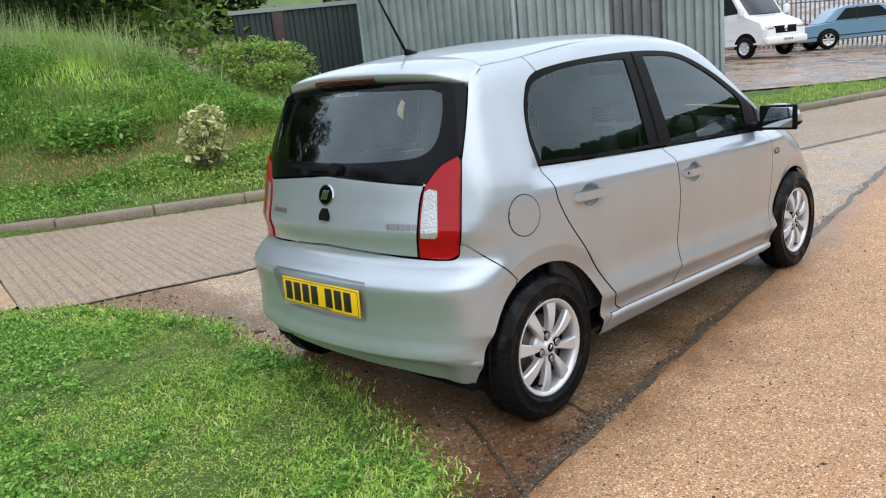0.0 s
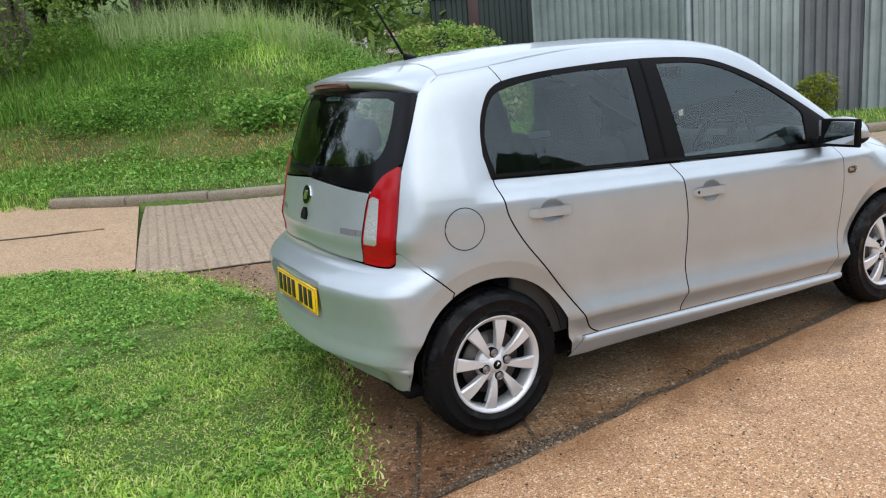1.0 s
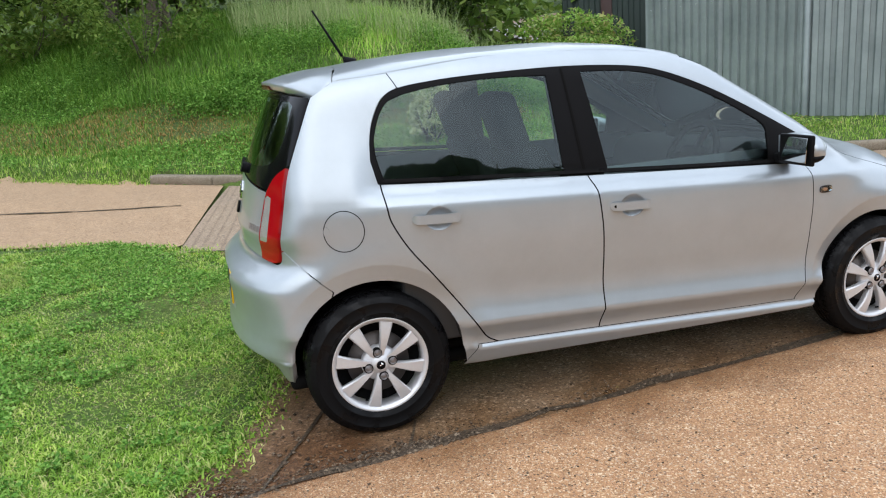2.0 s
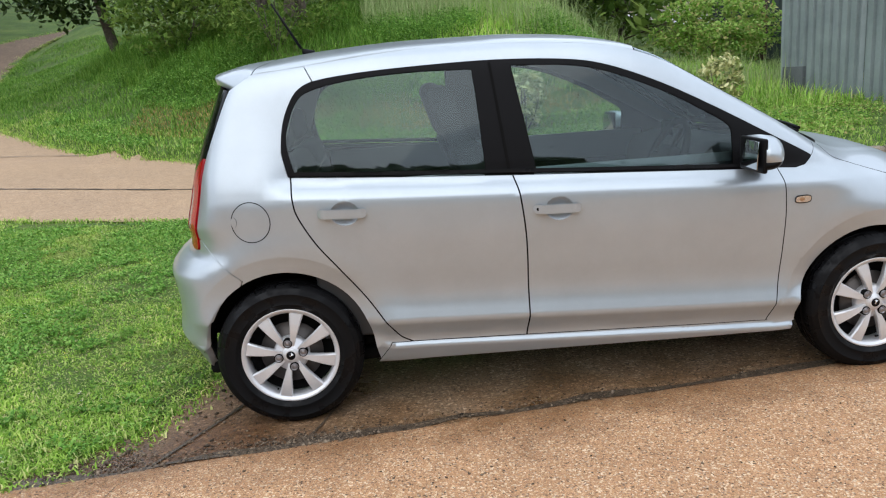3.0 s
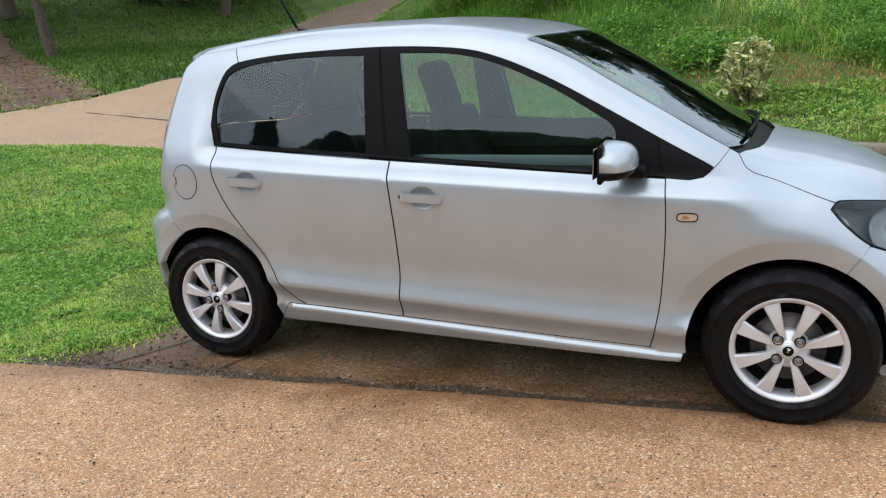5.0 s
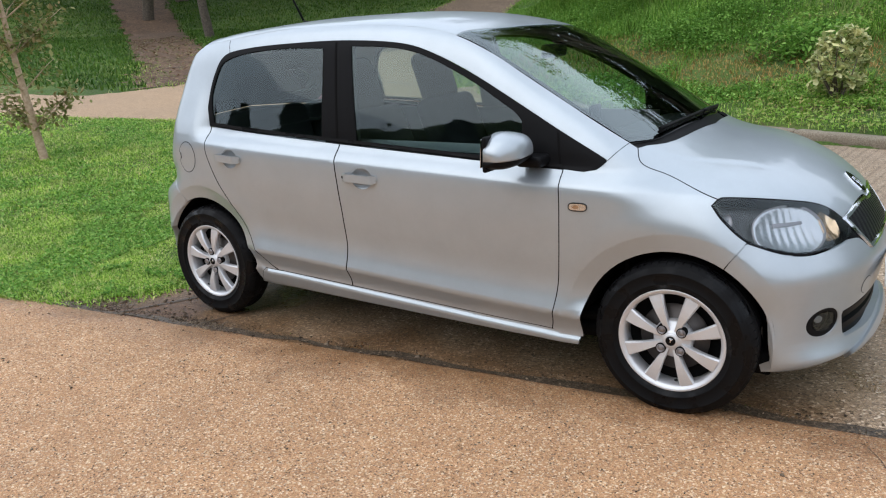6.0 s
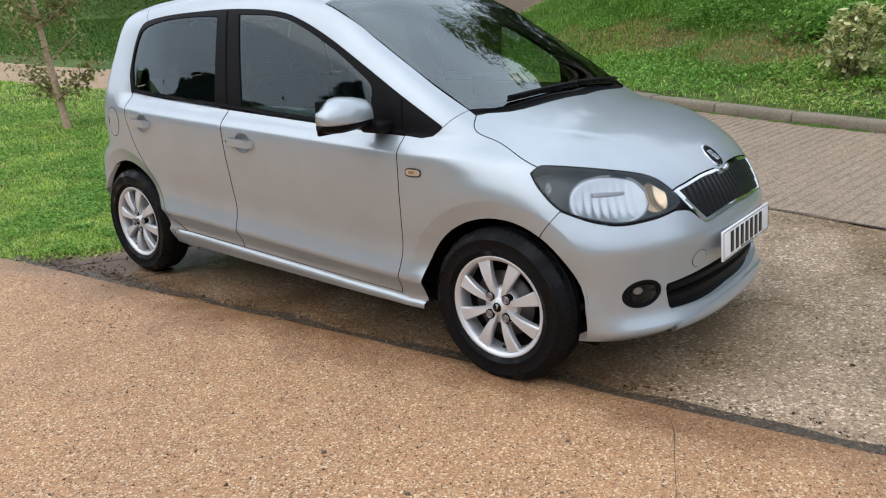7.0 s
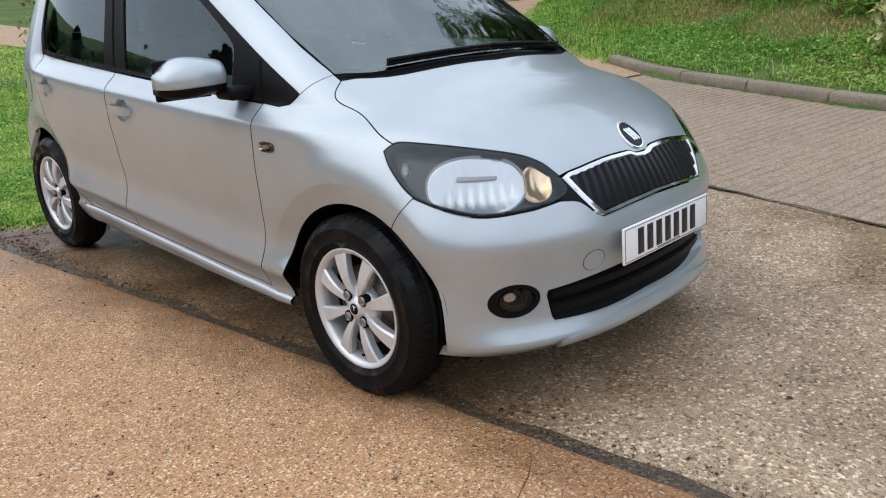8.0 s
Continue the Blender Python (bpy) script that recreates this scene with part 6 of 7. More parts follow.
def blades(name, xy, z, length, width, lean, mat, label, seed, bend=0.6):
    """Grass: one tapered, bent blade at each point."""
    rs = np.random.RandomState(seed)
    n = len(xy)
    a = rs.uniform(0, 2 * math.pi, n)
    d = np.stack([np.cos(a), np.sin(a), 0 * a], -1)
    w = np.stack([-np.sin(a), np.cos(a), 0 * a], -1) * (width * rs.uniform(0.6, 1.3, n))[:, None]
    L = length * rs.uniform(0.5, 1.25, n)
    out = np.clip(rs.normal(lean, 0.25, n), -0.2, 1.3)
    base = np.column_stack([xy, z - 0.01])
    up = np.array([0, 0, 1.0])
    mid = base + up * (L * 0.55 * np.cos(out * 0.5))[:, None] + d * (L * 0.55 * np.sin(out * 0.5))[:, None]
    tip = mid + up * (L * 0.5 * np.cos(out * (1 + bend)))[:, None] + d * (L * 0.5 * np.sin(out * (1 + bend)))[:, None]
    V = np.stack([base - w, base + w, mid + w * 0.75, mid - w * 0.75, tip], 1)
    i = np.arange(n)[:, None] * 5
    me = fast_mesh(name, V, i + np.array([0, 1, 2, 3]), i + np.array([3, 2, 4]))
    return tagged(part(name, me, mat), label, "grass", kind="stuff")


def scatter(x0, x1, y0, y1, n, seed, keep):
    rs = np.random.RandomState(seed)
    p = np.stack([rs.uniform(x0, x1, n), rs.uniform(y0, y1, n)], -1)
    return p[keep(p)]


def on_turf(p):
    return ~inside_hard(p[:, 0], p[:, 1])


def bank_depth(p):
    return bank_in(p[:, 0], p[:, 1])


def field(p, scale, seed):
    return 0.8 * soft_noise(p[:, 0] * scale, p[:, 1] * scale, seed) + 0.25 * soft_noise(p[:, 0] * scale * 2.7, p[:, 1] * scale * 2.7, seed + 0.5)


def land(p):
    return ground_z(p[:, 0], p[:, 1])


# mown grass behind the car and along the drive
def lawn(x0, x1, y0, y1, n, seed, length, width):
    p = scatter(x0, x1, y0, y1, n, seed, on_turf)
    f = field(p, 1.6, 2.0) + 0.5 * field(p, 5.0, 3.0)
    edge = np.zeros(len(p), bool)
    for k in range(8):
        edge |= inside_hard(p[:, 0] + 0.16 * math.cos(k * 0.785), p[:, 1] + 0.16 * math.sin(k * 0.785))
    rs = np.random.RandomState(seed + 500)
    ok = ~(edge & (rs.uniform(0, 1, len(p)) > 0.30 + 0.8 * np.clip(f, 0, 1)))
    p, f = p[ok], f[ok]
    blades("lawn_grass", p, land(p), length * (0.70 + 0.65 * np.clip(f + 0.5, 0, 1)), width, 1.1, lawn_blade, "short bright green lawn grass", seed)
    q = p[rs.uniform(0, 1, len(p)) < 0.10]
    blades("lawn_straw", q, land(q), length * 0.8, width * 0.8, 1.2, straw_blade, "dead straw among the lawn grass", seed + 1)


lawn(-4.2, -1.3, -1.25, 3.4, 200000, 21, 0.046, 0.0034)
lawn(-8.5, -4.2, -1.4, 4.2, 95000, 22, 0.06, 0.0050)
lawn(-16, -8.5, -1.6, 4.2, 36000, 25, 0.08, 0.009)
def leaf_shapes(centre, size, rs, flat=0.0, long=1.9):
    n = len(centre)
    a = rs.uniform(0, 6.283, n)
    t = rs.normal(0.0, 0.55, n) * (1 - flat) - 0.25
    d = np.stack([np.cos(a) * np.cos(t), np.sin(a) * np.cos(t), np.sin(t)], -1)
    w = np.stack([-np.sin(a), np.cos(a), rs.normal(0, 0.35, n)], -1)
    s = (size * rs.uniform(0.6, 1.35, n))[:, None]
    return np.stack([centre - d * s * 0.5 * long / 2, centre + w * s * 0.26, centre + d * s * 0.5 * long / 2, centre - w * s * 0.26], 1)


def leaf_mesh(name, centre, size, seed, flat=0.0, long=1.9):
    V = leaf_shapes(np.asarray(centre), size, np.random.RandomState(seed), flat, long)
    i = np.arange(len(V))[:, None] * 4
    return fast_mesh(name, V, i + np.arange(4))


def leaves(name, centre, size, mat, label, seed, flat=0.0):
    return tagged(part(name, leaf_mesh(name, centre, size, seed, flat), mat), label, "weeds", kind="stuff")


# broad weeds and clover in the lawn
def rosette(name, p, n_leaf, size, mat, label, seed, tilt=0.5, up=0.02):
    """Low plants: a ring of leaves at each point."""
    rs = np.random.RandomState(seed)
    V = []
    for q in p:
        z = float(ground_z(*q))
        s = size * rs.uniform(0.6, 1.3)
        a0 = rs.uniform(0, 6.28)
        for k in range(n_leaf):
            a = a0 + 6.283 * k / n_leaf + rs.normal(0, 0.25)
            L = s * rs.uniform(0.7, 1.2)
            t = tilt * rs.uniform(0.4, 1.3)
            d = np.array([math.cos(a) * math.cos(t), math.sin(a) * math.cos(t), math.sin(t)])
            w = np.array([-math.sin(a), math.cos(a), 0]) * L * 0.28
            b = np.array([q[0], q[1], z + up * rs.uniform(0.3, 1.5)])
            V.append([b, b + d * L * 0.55 + w, b + d * L, b + d * L * 0.55 - w])
    V = np.array(V)
    i = np.arange(len(V))[:, None] * 4
    return tagged(part(name, fast_mesh(name, V, i + np.arange(4)), mat), label, "weeds", kind="stuff")


p = scatter(-5.5, -1.4, -1.1, 3.4, 3000, 31, on_turf)
p = p[field(p, 1.1, 7.0) > 0.05]
rosette("lawn_weeds", p[:1500], 6, 0.020, weed_leaf, "small broad-leaved weeds in the lawn", 32, 0.45, 0.03)
yellow_flower = material("yellow_petal", (0.75, 0.55, 0.03), 0.6)
white_flower = material("white_petal", (0.75, 0.75, 0.70), 0.6)
p = scatter(-5.0, -1.5, -1.0, 3.3, 110, 33, on_turf)
rosette("buttercups", p[:40], 5, 0.010, yellow_flower, "tiny yellow flowers in the lawn", 34, 0.3, 0.06)
rosette("daisies", p[40:], 5, 0.0065, white_flower, "tiny white flowers in the lawn", 35, 0.2, 0.055)

def clover(x0, x1, y0, y1, n, seed, size):
    """Small round leaves of clover and plantain among the blades."""
    q = scatter(x0, x1, y0, y1, n, seed, on_turf)
    q = q[field(q, 2.1, 71.0) + 0.6 * field(q, 6.5, 72.0) > -0.10]
    h = np.random.RandomState(seed + 1).uniform(0.010, 0.042, len(q))
    leaves("lawn_clover", np.column_stack([q, land(q) + h]), size, clover_leaf, "patches of clover and plantain in the lawn", seed + 2, 0.3)


clover(-4.2, -1.3, -1.25, 3.4, 90000, 261, 0.024)
clover(-8.5, -4.2, -1.4, 4.2, 40000, 264, 0.034)
# verge behind the kerb
p = scatter(-3.6, 14, 1.5, 8.2, 90000, 41, lambda q: on_turf(q) & (bank_depth(q) > 0.12) & (bank_depth(q) < 1.35 + 0.25 * np.sin(q[:, 0] * 2.1)))
blades("verge_grass", p, land(p), 0.075, 0.0042, 0.6, lawn_blade, "short green grass on the verge", 42)
p = scatter(-8, 1, 6, 16, 60000, 43, lambda q: on_turf(q) & (bank_depth(q) > -0.4) & (bank_depth(q) < 1.1) & (q[:, 0] < -2.4))
blades("verge_grass", p, land(p), 0.09, 0.006, 0.6, lawn_blade, "short green grass beside the drive", 44)
# tufts that hang over the edges of the concrete
def fringe(path, n, seed, length, spread):
    rs = np.random.RandomState(seed)
    i = rs.randint(0, len(path) - 1, n)
    q = path[i] + (path[i + 1] - path[i]) * rs.uniform(0, 1, n)[:, None] + rs.normal(0, spread, (n, 2))
    blades("edge_grass", q, land(q), length, 0.0045, 0.9, lawn_blade, "ragged grass along the edge of the concrete", seed)


fringe(GRASS_SIDE, 4200, 341, 0.045, 0.06)
fringe(GRASS_FAR[:90], 5200, 342, 0.055, 0.04)
fringe(DRIVE[(DRIVE[:, 0] > -10) & (DRIVE[:, 1] > 6.4)], 5200, 343, 0.10, 0.07)
fringe(TRACK_R, 5000, 346, 0.16, 0.16)
fringe(TRACK_L, 4000, 347, 0.16, 0.16)
fringe(DIRT[:60], 900, 344, 0.12, 0.25)
fringe(DIRT[-60:], 900, 345, 0.12, 0.25)
# brown, dry lower bank
def dryness(q):
    return field(q, 0.55, 11.0) + 0.35 * field(q, 1.7, 12.0)


p = scatter(-5, 5, 5, 12, 62000, 45, lambda q: on_turf(q) & (bank_depth(q) > 0.75) & (bank_depth(q) < 3.1))
f = dryness(p)
f = f + 0.3 - 0.5 * np.abs(bank_depth(p) - 1.7)
q = p[f > -0.02]
blades("dry_grass", q, land(q), 0.085, 0.0055, 1.0, dry_blade, "brown dry grass on the bank", 46)
q = p[f <= 0.22]
# the west side takes the darker blades, shade painted in
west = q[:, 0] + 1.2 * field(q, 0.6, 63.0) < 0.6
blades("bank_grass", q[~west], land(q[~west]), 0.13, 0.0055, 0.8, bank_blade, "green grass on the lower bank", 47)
blades("bank_grass", q[west], land(q[west]), 0.13, 0.0055, 0.8, shaded_bank_blade, "grass on the lower bank, tree shade put into its deep green", 147)
# tall grass higher up
p = scatter(-9, 7, 6.5, 19, 95000, 48, lambda q: on_turf(q) & (bank_depth(q) > 2.6) & (bank_depth(q) < 11))
f = field(p, 0.45, 14.0) + 0.5 * np.clip((bank_depth(p) - 2.2) / 1.4, 0, 1) - 0.15
p, f = p[f > -0.7], f[f > -0.7]
# brightened blades to the east, darkened to the west: light put into colour
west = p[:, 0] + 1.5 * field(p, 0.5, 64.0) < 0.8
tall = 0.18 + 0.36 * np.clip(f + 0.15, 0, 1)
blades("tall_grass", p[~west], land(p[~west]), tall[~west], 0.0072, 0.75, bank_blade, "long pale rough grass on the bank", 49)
blades("tall_grass", p[west], land(p[west]), tall[west], 0.0072, 0.75, shaded_bank_blade, "long grass on the bank, tree shade put into its deep green", 149)
# green flank of the bank beside the climbing lane, and the orchard grass
p = scatter(-20.5, -2.4, 6.2, 46, 190000, 250, lambda q: on_turf(q) & (bank_depth(q) > 0.04) & ((bank_depth(q) < 3.4) | ((q[:, 0] < -6) & (bank_depth(q) < 9))) & (q[:, 1] < 30 - 0.6 * q[:, 0]))
f = field(p, 0.8, 61.0)
# same shaded blade colour as the west bank
blades("bank_grass", p, land(p), 0.10 + 0.10 * np.clip(f + 0.4, 0, 1), 0.0085, 0.8, shaded_bank_blade, "green grass on the flank of the bank", 251)
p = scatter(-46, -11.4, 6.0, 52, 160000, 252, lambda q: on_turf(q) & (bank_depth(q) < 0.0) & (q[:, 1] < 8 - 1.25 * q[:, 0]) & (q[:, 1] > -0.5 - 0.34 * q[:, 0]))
blades("orchard_grass", p, land(p), 0.15, 0.020, 0.8, orchard_blade, "rough grass below the orchard trees, shade put into its dark green", 253)
seed_head = leaf_material("seed_head", [(0.36, 0.44, 0.19), (0.28, 0.40, 0.14), (0.46, 0.48, 0.25)])
p = scatter(-1, 7.0, 8, 14.5, 11000, 50, lambda q: on_turf(q) & (bank_depth(q) > 3.6) & (field(q, 0.5, 21.0) > -0.05))
blades("seeding_grass", p, land(p), 0.75, 0.005, 0.4, seed_head, "tall pale seeding grass on the bank", 51, 1.2)
# low leaves that knit the bank and verge together
p = scatter(-7, 6, 4.4, 12.5, 120000, 270, lambda q: on_turf(q) & (bank_depth(q) > 0.12) & (bank_depth(q) < 3.6))
p = p[(field(p, 1.5, 73.0) > -0.35) & (dryness(p) + 0.3 - 0.5 * np.abs(bank_depth(p) - 1.7) < 0.16)]
h = np.random.RandomState(271).uniform(0.015, 0.10, len(p))
# lighter leaves east, darker leaves west, to carry the tree shade by colour
east = p[:, 0] + 0.8 * field(p, 0.6, 65.0) > 0.2
leaves("bank_leaves", np.column_stack([p, land(p) + h])[east], 0.046, bank_leaf, "low light green weeds on the bank and verge", 272, 0.2)
leaves("bank_leaves", np.column_stack([p, land(p) + h])[~east], 0.046, clover_leaf, "low weeds on the bank and verge, tree shade put into their deep green", 273, 0.2)
# nettles and leafy weeds
def leafy(name, centres, n_leaf, spread, height, size, mat, label, seed):
    """Upright leafy weeds: many pointed leaves in a mound."""
    rs = np.random.RandomState(seed)
    c = centres[rs.randint(0, len(centres), n_leaf)]
    r = spread * np.sqrt(rs.uniform(0, 1, n_leaf))
    a = rs.uniform(0, 6.283, n_leaf)
    x, y = c[:, 0] + r * np.cos(a), c[:, 1] + r * np.sin(a)
    h = height * rs.uniform(0.05, 1, n_leaf) * np.sqrt(np.clip(1 - (r / spread) ** 2 * 0.8, 0.05, 1))
    z = ground_z(x, y) + h
    return leaves(name, np.stack([x, y, z], -1), size, mat, label, seed + 1, 0.35)


p = scatter(-6.5, 3.5, 6.5, 14, 1500, 61, lambda q: on_turf(q) & (bank_depth(q) > 2.3) & (bank_depth(q) < 5.5) & (field(q, 0.7, 31.0) > -0.12))
leafy("nettles", p, 60000, 0.30, 0.36, 0.045, weed_leaf, "green nettles and leafy weeds on the bank", 62)
leafy("nettle_clump", np.array([(0.45, 7.35), (0.0, 7.55), (0.75, 7.45), (0.3, 7.7)]), 1800, 0.34, 0.42, 0.075, weed_leaf, "dark green nettle clump", 63)
p = scatter(-0.6, 2.2, 5.4, 6.6, 700, 64, lambda q: on_turf(q) & (bank_depth(q) > 0.75) & (bank_depth(q) < 1.6))
rosette("ground_ivy", p, 5, 0.055, weed_leaf, "low leafy weeds round the shrub", 65, 0.35, 0.05)
p = scatter(2.6, 5.2, 5.2, 7.6, 900, 66, lambda q: on_turf(q) & (bank_depth(q) > 0.9) & (bank_depth(q) < 2.4))
rosette("ground_ivy", p, 5, 0.06, weed_leaf, "low leafy weeds on the verge", 67, 0.35, 0.06)
q = scatter(-26, -11.2, 6, 19, 4200, 70, lambda a: within(a, DIRT))
rosette("track_litter", q, 2, 0.11, leaf_material("track_leaf", [(0.06, 0.035, 0.02), (0.16, 0.09, 0.05), (0.30, 0.20, 0.12), (0.10, 0.14, 0.03), (0.40, 0.32, 0.22)]), "dead leaves and weeds on the earth track", 71, 0.3, 0.05)
# fallen leaves and bark chips under the shrub
p = scatter(0.2, 2.1, 5.2, 6.3, 520, 68, lambda q: on_turf(q) & (np.hypot(q[:, 0] - 1.1, (q[:, 1] - 5.72) * 1.9) < 0.85))
rosette("leaf_litter", p, 2, 0.05, leaf_material("litter", [(0.10, 0.06, 0.035), (0.20, 0.12, 0.07), (0.30, 0.20, 0.12), (0.42, 0.34, 0.24)]), "brown fallen leaves below the shrub", 69, 0.15, 0.03)


# ---- shrubs and trees
def limb(points, r0, r1, n=8):
    bm = bmesh.new()
    pts = [Vector(q) for q in points]
    rings = []
    for i, q in enumerate(pts):
        d = (pts[min(i + 1, len(pts) - 1)] - pts[max(i - 1, 0)]).normalized()
        a = d.orthogonal().normalized()
        b = d.cross(a)
        r = r0 + (r1 - r0) * i / (len(pts) - 1)
        rings.append([bm.verts.new(q + a * (r * math.cos(6.2832 * k / n)) + b * (r * math.sin(6.2832 * k / n))) for k in range(n)])
    for a, b in zip(rings, rings[1:]):
        for k in range(n):
            f = bm.faces.new((a[k], a[(k + 1) % n], b[(k + 1) % n], b[k]))
            f.smooth = True
    bm.faces.new(rings[-1])
    bmesh.ops.recalc_face_normals(bm, faces=bm.faces)
    return bm


def bent(a, b, rs, n=6, sway=0.06):
    a, b = np.array(a, float), np.array(b, float)
    L = np.linalg.norm(b - a)
    off = rs.normal(0, sway * L, 3)
    return [tuple(a + (b - a) * t + off * math.sin(math.pi * t)) for t in np.linspace(0, 1, n)]


def shrub(x, y, width, height, n, size, mat, label, seed, gaps=0.25):
    """A bush: stems from the ground and a ragged crown of single leaves."""
    rs = np.random.RandomState(seed)
    z = float(ground_z(x, y))
    s = tagged(new("shrub"), label, "shrub", group="bushes on the bank")
    s.location = (x, y, z)
    tips = []
    for k in range(9):
        a, r = rs.uniform(0, 6.283), width * 0.5 * rs.uniform(0.35, 1.0)
        tip = (r * math.cos(a), r * math.sin(a), height * rs.uniform(0.55, 1.0) * (1 - 0.35 * (r / width * 2) ** 2))
        tips.append(tip)
        part("stem", limb(bent((rs.normal(0, 0.03), rs.normal(0, 0.03), -0.03), tip, rs), 0.012, 0.004, 6), bark, s)
    c = []
    while len(c) < n:
        q = rs.normal(0, 1, 3)
        q /= np.linalg.norm(q)
        r = rs.uniform(0.45, 1.0) ** 0.6
        u = q * r
        if noise.noise(Vector(u * 2.6) + Vector((seed, 0, 0))) < -gaps * 0.6:
            continue
        bump_r = 1 + 0.28 * noise.noise(Vector(q * 1.9) + Vector((0, seed, 0)))
        c.append((u[0] * width * 0.5 * bump_r, u[1] * width * 0.5 * bump_r, height * 0.53 + u[2] * height * 0.50 * bump_r))
    part("foliage", leaf_mesh("foliage", np.array(c), size, seed + 1), mat, s)
    return s


def tree(x, y, height, crown, base, n, size, mat, label, seed, trunk_r=0.18, lean=(0, 0), stems=1, wood=None, squash=1.0):
    """A broadleaf tree: tapered trunk, limbs, and a crown of leaf clumps with gaps."""
    rs = np.random.RandomState(seed)
    z = float(ground_z(x, y))
    wood = wood or bark
    t = tagged(new("tree"), label, "tree", group="trees round the yard")
    t.location = (x, y, z)
    tops = []
    for k in range(stems):
        a = rs.uniform(0, 6.283)
        off = 0 if stems == 1 else crown * 0.35
        top = (lean[0] + off * math.cos(a), lean[1] + off * math.sin(a), height * 0.8)
        path = bent((rs.normal(0, 0.15) if stems > 1 else 0, rs.normal(0, 0.15) if stems > 1 else 0, -0.1), top, rs, 8, 0.035)
        part("trunk", limb(path, trunk_r, trunk_r * 0.25, 10), wood, t)
        tops.append(path)
    clumps = []
    for k in range(int(10 + crown * 5)):
        path = tops[k % stems]
        i = rs.randint(max(1, int(len(path) * base / height)), len(path))
        p0 = np.array(path[i])
        a = rs.uniform(0, 6.283)
        r = crown * rs.uniform(0.35, 1.0)
        h = base + (height - base) * rs.uniform(0.05, 1.0)
        r *= math.sqrt(max(0.12, 1 - ((h - base) / (height - base) * 1.5 - 0.6) ** 2)) * squash
        p1 = (lean[0] * h / height + r * math.cos(a), lean[1] * h / height + r * math.sin(a), h)
        part("limb", limb(bent(p0, p1, rs, 5, 0.08), trunk_r * 0.28, trunk_r * 0.06, 6), wood, t)
        clumps.append((p1, crown * rs.uniform(0.24, 0.42)))
        mid = p0 + (np.array(p1) - p0) * 0.6
        clumps.append((tuple(mid), crown * rs.uniform(0.15, 0.28)))
    per = max(8, n // len(clumps))
    C = []
    for c, r in clumps:
        q = rs.normal(0, 1, (per, 3))
        q /= np.linalg.norm(q, axis=1, keepdims=True)
        q *= (r * rs.uniform(0.25, 1.0, per) ** 0.6)[:, None]
        q[:, 2] *= 0.62
        C.append(np.array(c) + q)
    part("crown", leaf_mesh("crown", np.vstack(C), size, seed + 7), mat, t)
    return t


def conifer(x, y, height, spread, seed):
    """A conifer: straight trunk and drooping tiers of needled sprays."""
    rs = np.random.RandomState(seed)
    z = float(ground_z(x, y))
    t = tagged(new("tree"), "tall dark green conifer", "tree", group="conifers")
    t.location = (x, y, z)
    part("trunk", limb([(0, 0, -0.1), (0.05, 0, height * 0.5), (0, 0, height)], 0.2, 0.02, 8), bark, t)
    C = []
    for k in range(70):
        h = height * (0.06 + 0.93 * k / 70)
        R = spread * (1 - h / height) ** 0.8 * rs.uniform(0.6, 1.15) + 0.15
        for b in range(4):
            a = rs.uniform(0, 6.283)
            u = rs.uniform(0.1, 1.0, 64)
            C.append(np.stack([R * u * math.cos(a) + rs.normal(0, 0.09, 64), R * u * math.sin(a) + rs.normal(0, 0.09, 64), h - 0.25 * R * u ** 1.5 + rs.normal(0, 0.05, 64)], -1))
    part("crown", leaf_mesh("crown", np.vstack(C), 0.21, seed + 3, 0.3, 2.6), conifer_leaf, t)
    return t


shrub(0.96, 5.86, 0.58, 0.76, 1150, 0.092, variegated, "small shrub with cream and green variegated leaves", 101)
shrub(3.87, 6.75, 0.62, 0.78, 1150, 0.092, variegated, "small shrub with cream and green variegated leaves beside the shed", 102)
shrub(7.55, 4.22, 0.62, 0.58, 2400, 0.045, golden_leaf, "golden-green feathery shrub at the foot of the shed", 103)
# sapling on the lawn
sap = tagged(new("sapling"), "thin young tree with a pale trunk and sparse leaves", "tree")
sap.location = (-6.62, 1.52, float(ground_z(-6.62, 1.52)))
rs = np.random.RandomState(110)
trunk_path = bent((0, 0, -0.05), (-0.30, -0.06, 2.6), rs, 8, 0.02)
part("trunk", limb(trunk_path, 0.050, 0.012, 10), pale_bark, sap)
C = []
for k in range(34):
    i = rs.randint(1, 8)
    p0 = np.array(trunk_path[i])
    a = rs.uniform(0, 6.283)
    L = rs.uniform(0.35, 0.85)
    p1 = p0 + np.array([L * 0.75 * math.cos(a), L * 0.75 * math.sin(a), L * 0.6])
    part("branch", limb(bent(p0, p1, rs, 4, 0.06), 0.010, 0.003, 5), pale_bark, sap)
    m = 110
    u = rs.uniform(0.25, 1.05, m)[:, None]
    C.append(p0 + (p1 - p0) * u + rs.normal(0, 0.085, (m, 3)))
part("foliage", leaf_mesh("foliage", np.vstack(C), 0.072, 111), sapling_leaf, sap)

# thicket on the bank and trees round about
tree(-2.4, 12.9, 10.5, 2.9, 4.0, 7000, 0.17, tree_leaf, "many-stemmed leafy tree on the bank", 119, 0.075, stems=4)
shrub(-2.6, 11.5, 2.8, 1.9, 4200, 0.09, tree_leaf, "straggling bush with thin dark stems on the bank", 120, 0.5)
tree(-4.6, 18.0, 9.5, 3.2, 1.0, 9000, 0.20, tree_leaf, "broad leafy tree above the bank", 122, 0.24)
shrub(7.0, 13.4, 1.7, 1.1, 3000, 0.10, bank_leaf, "light green tangle of weeds by the sheds", 123)
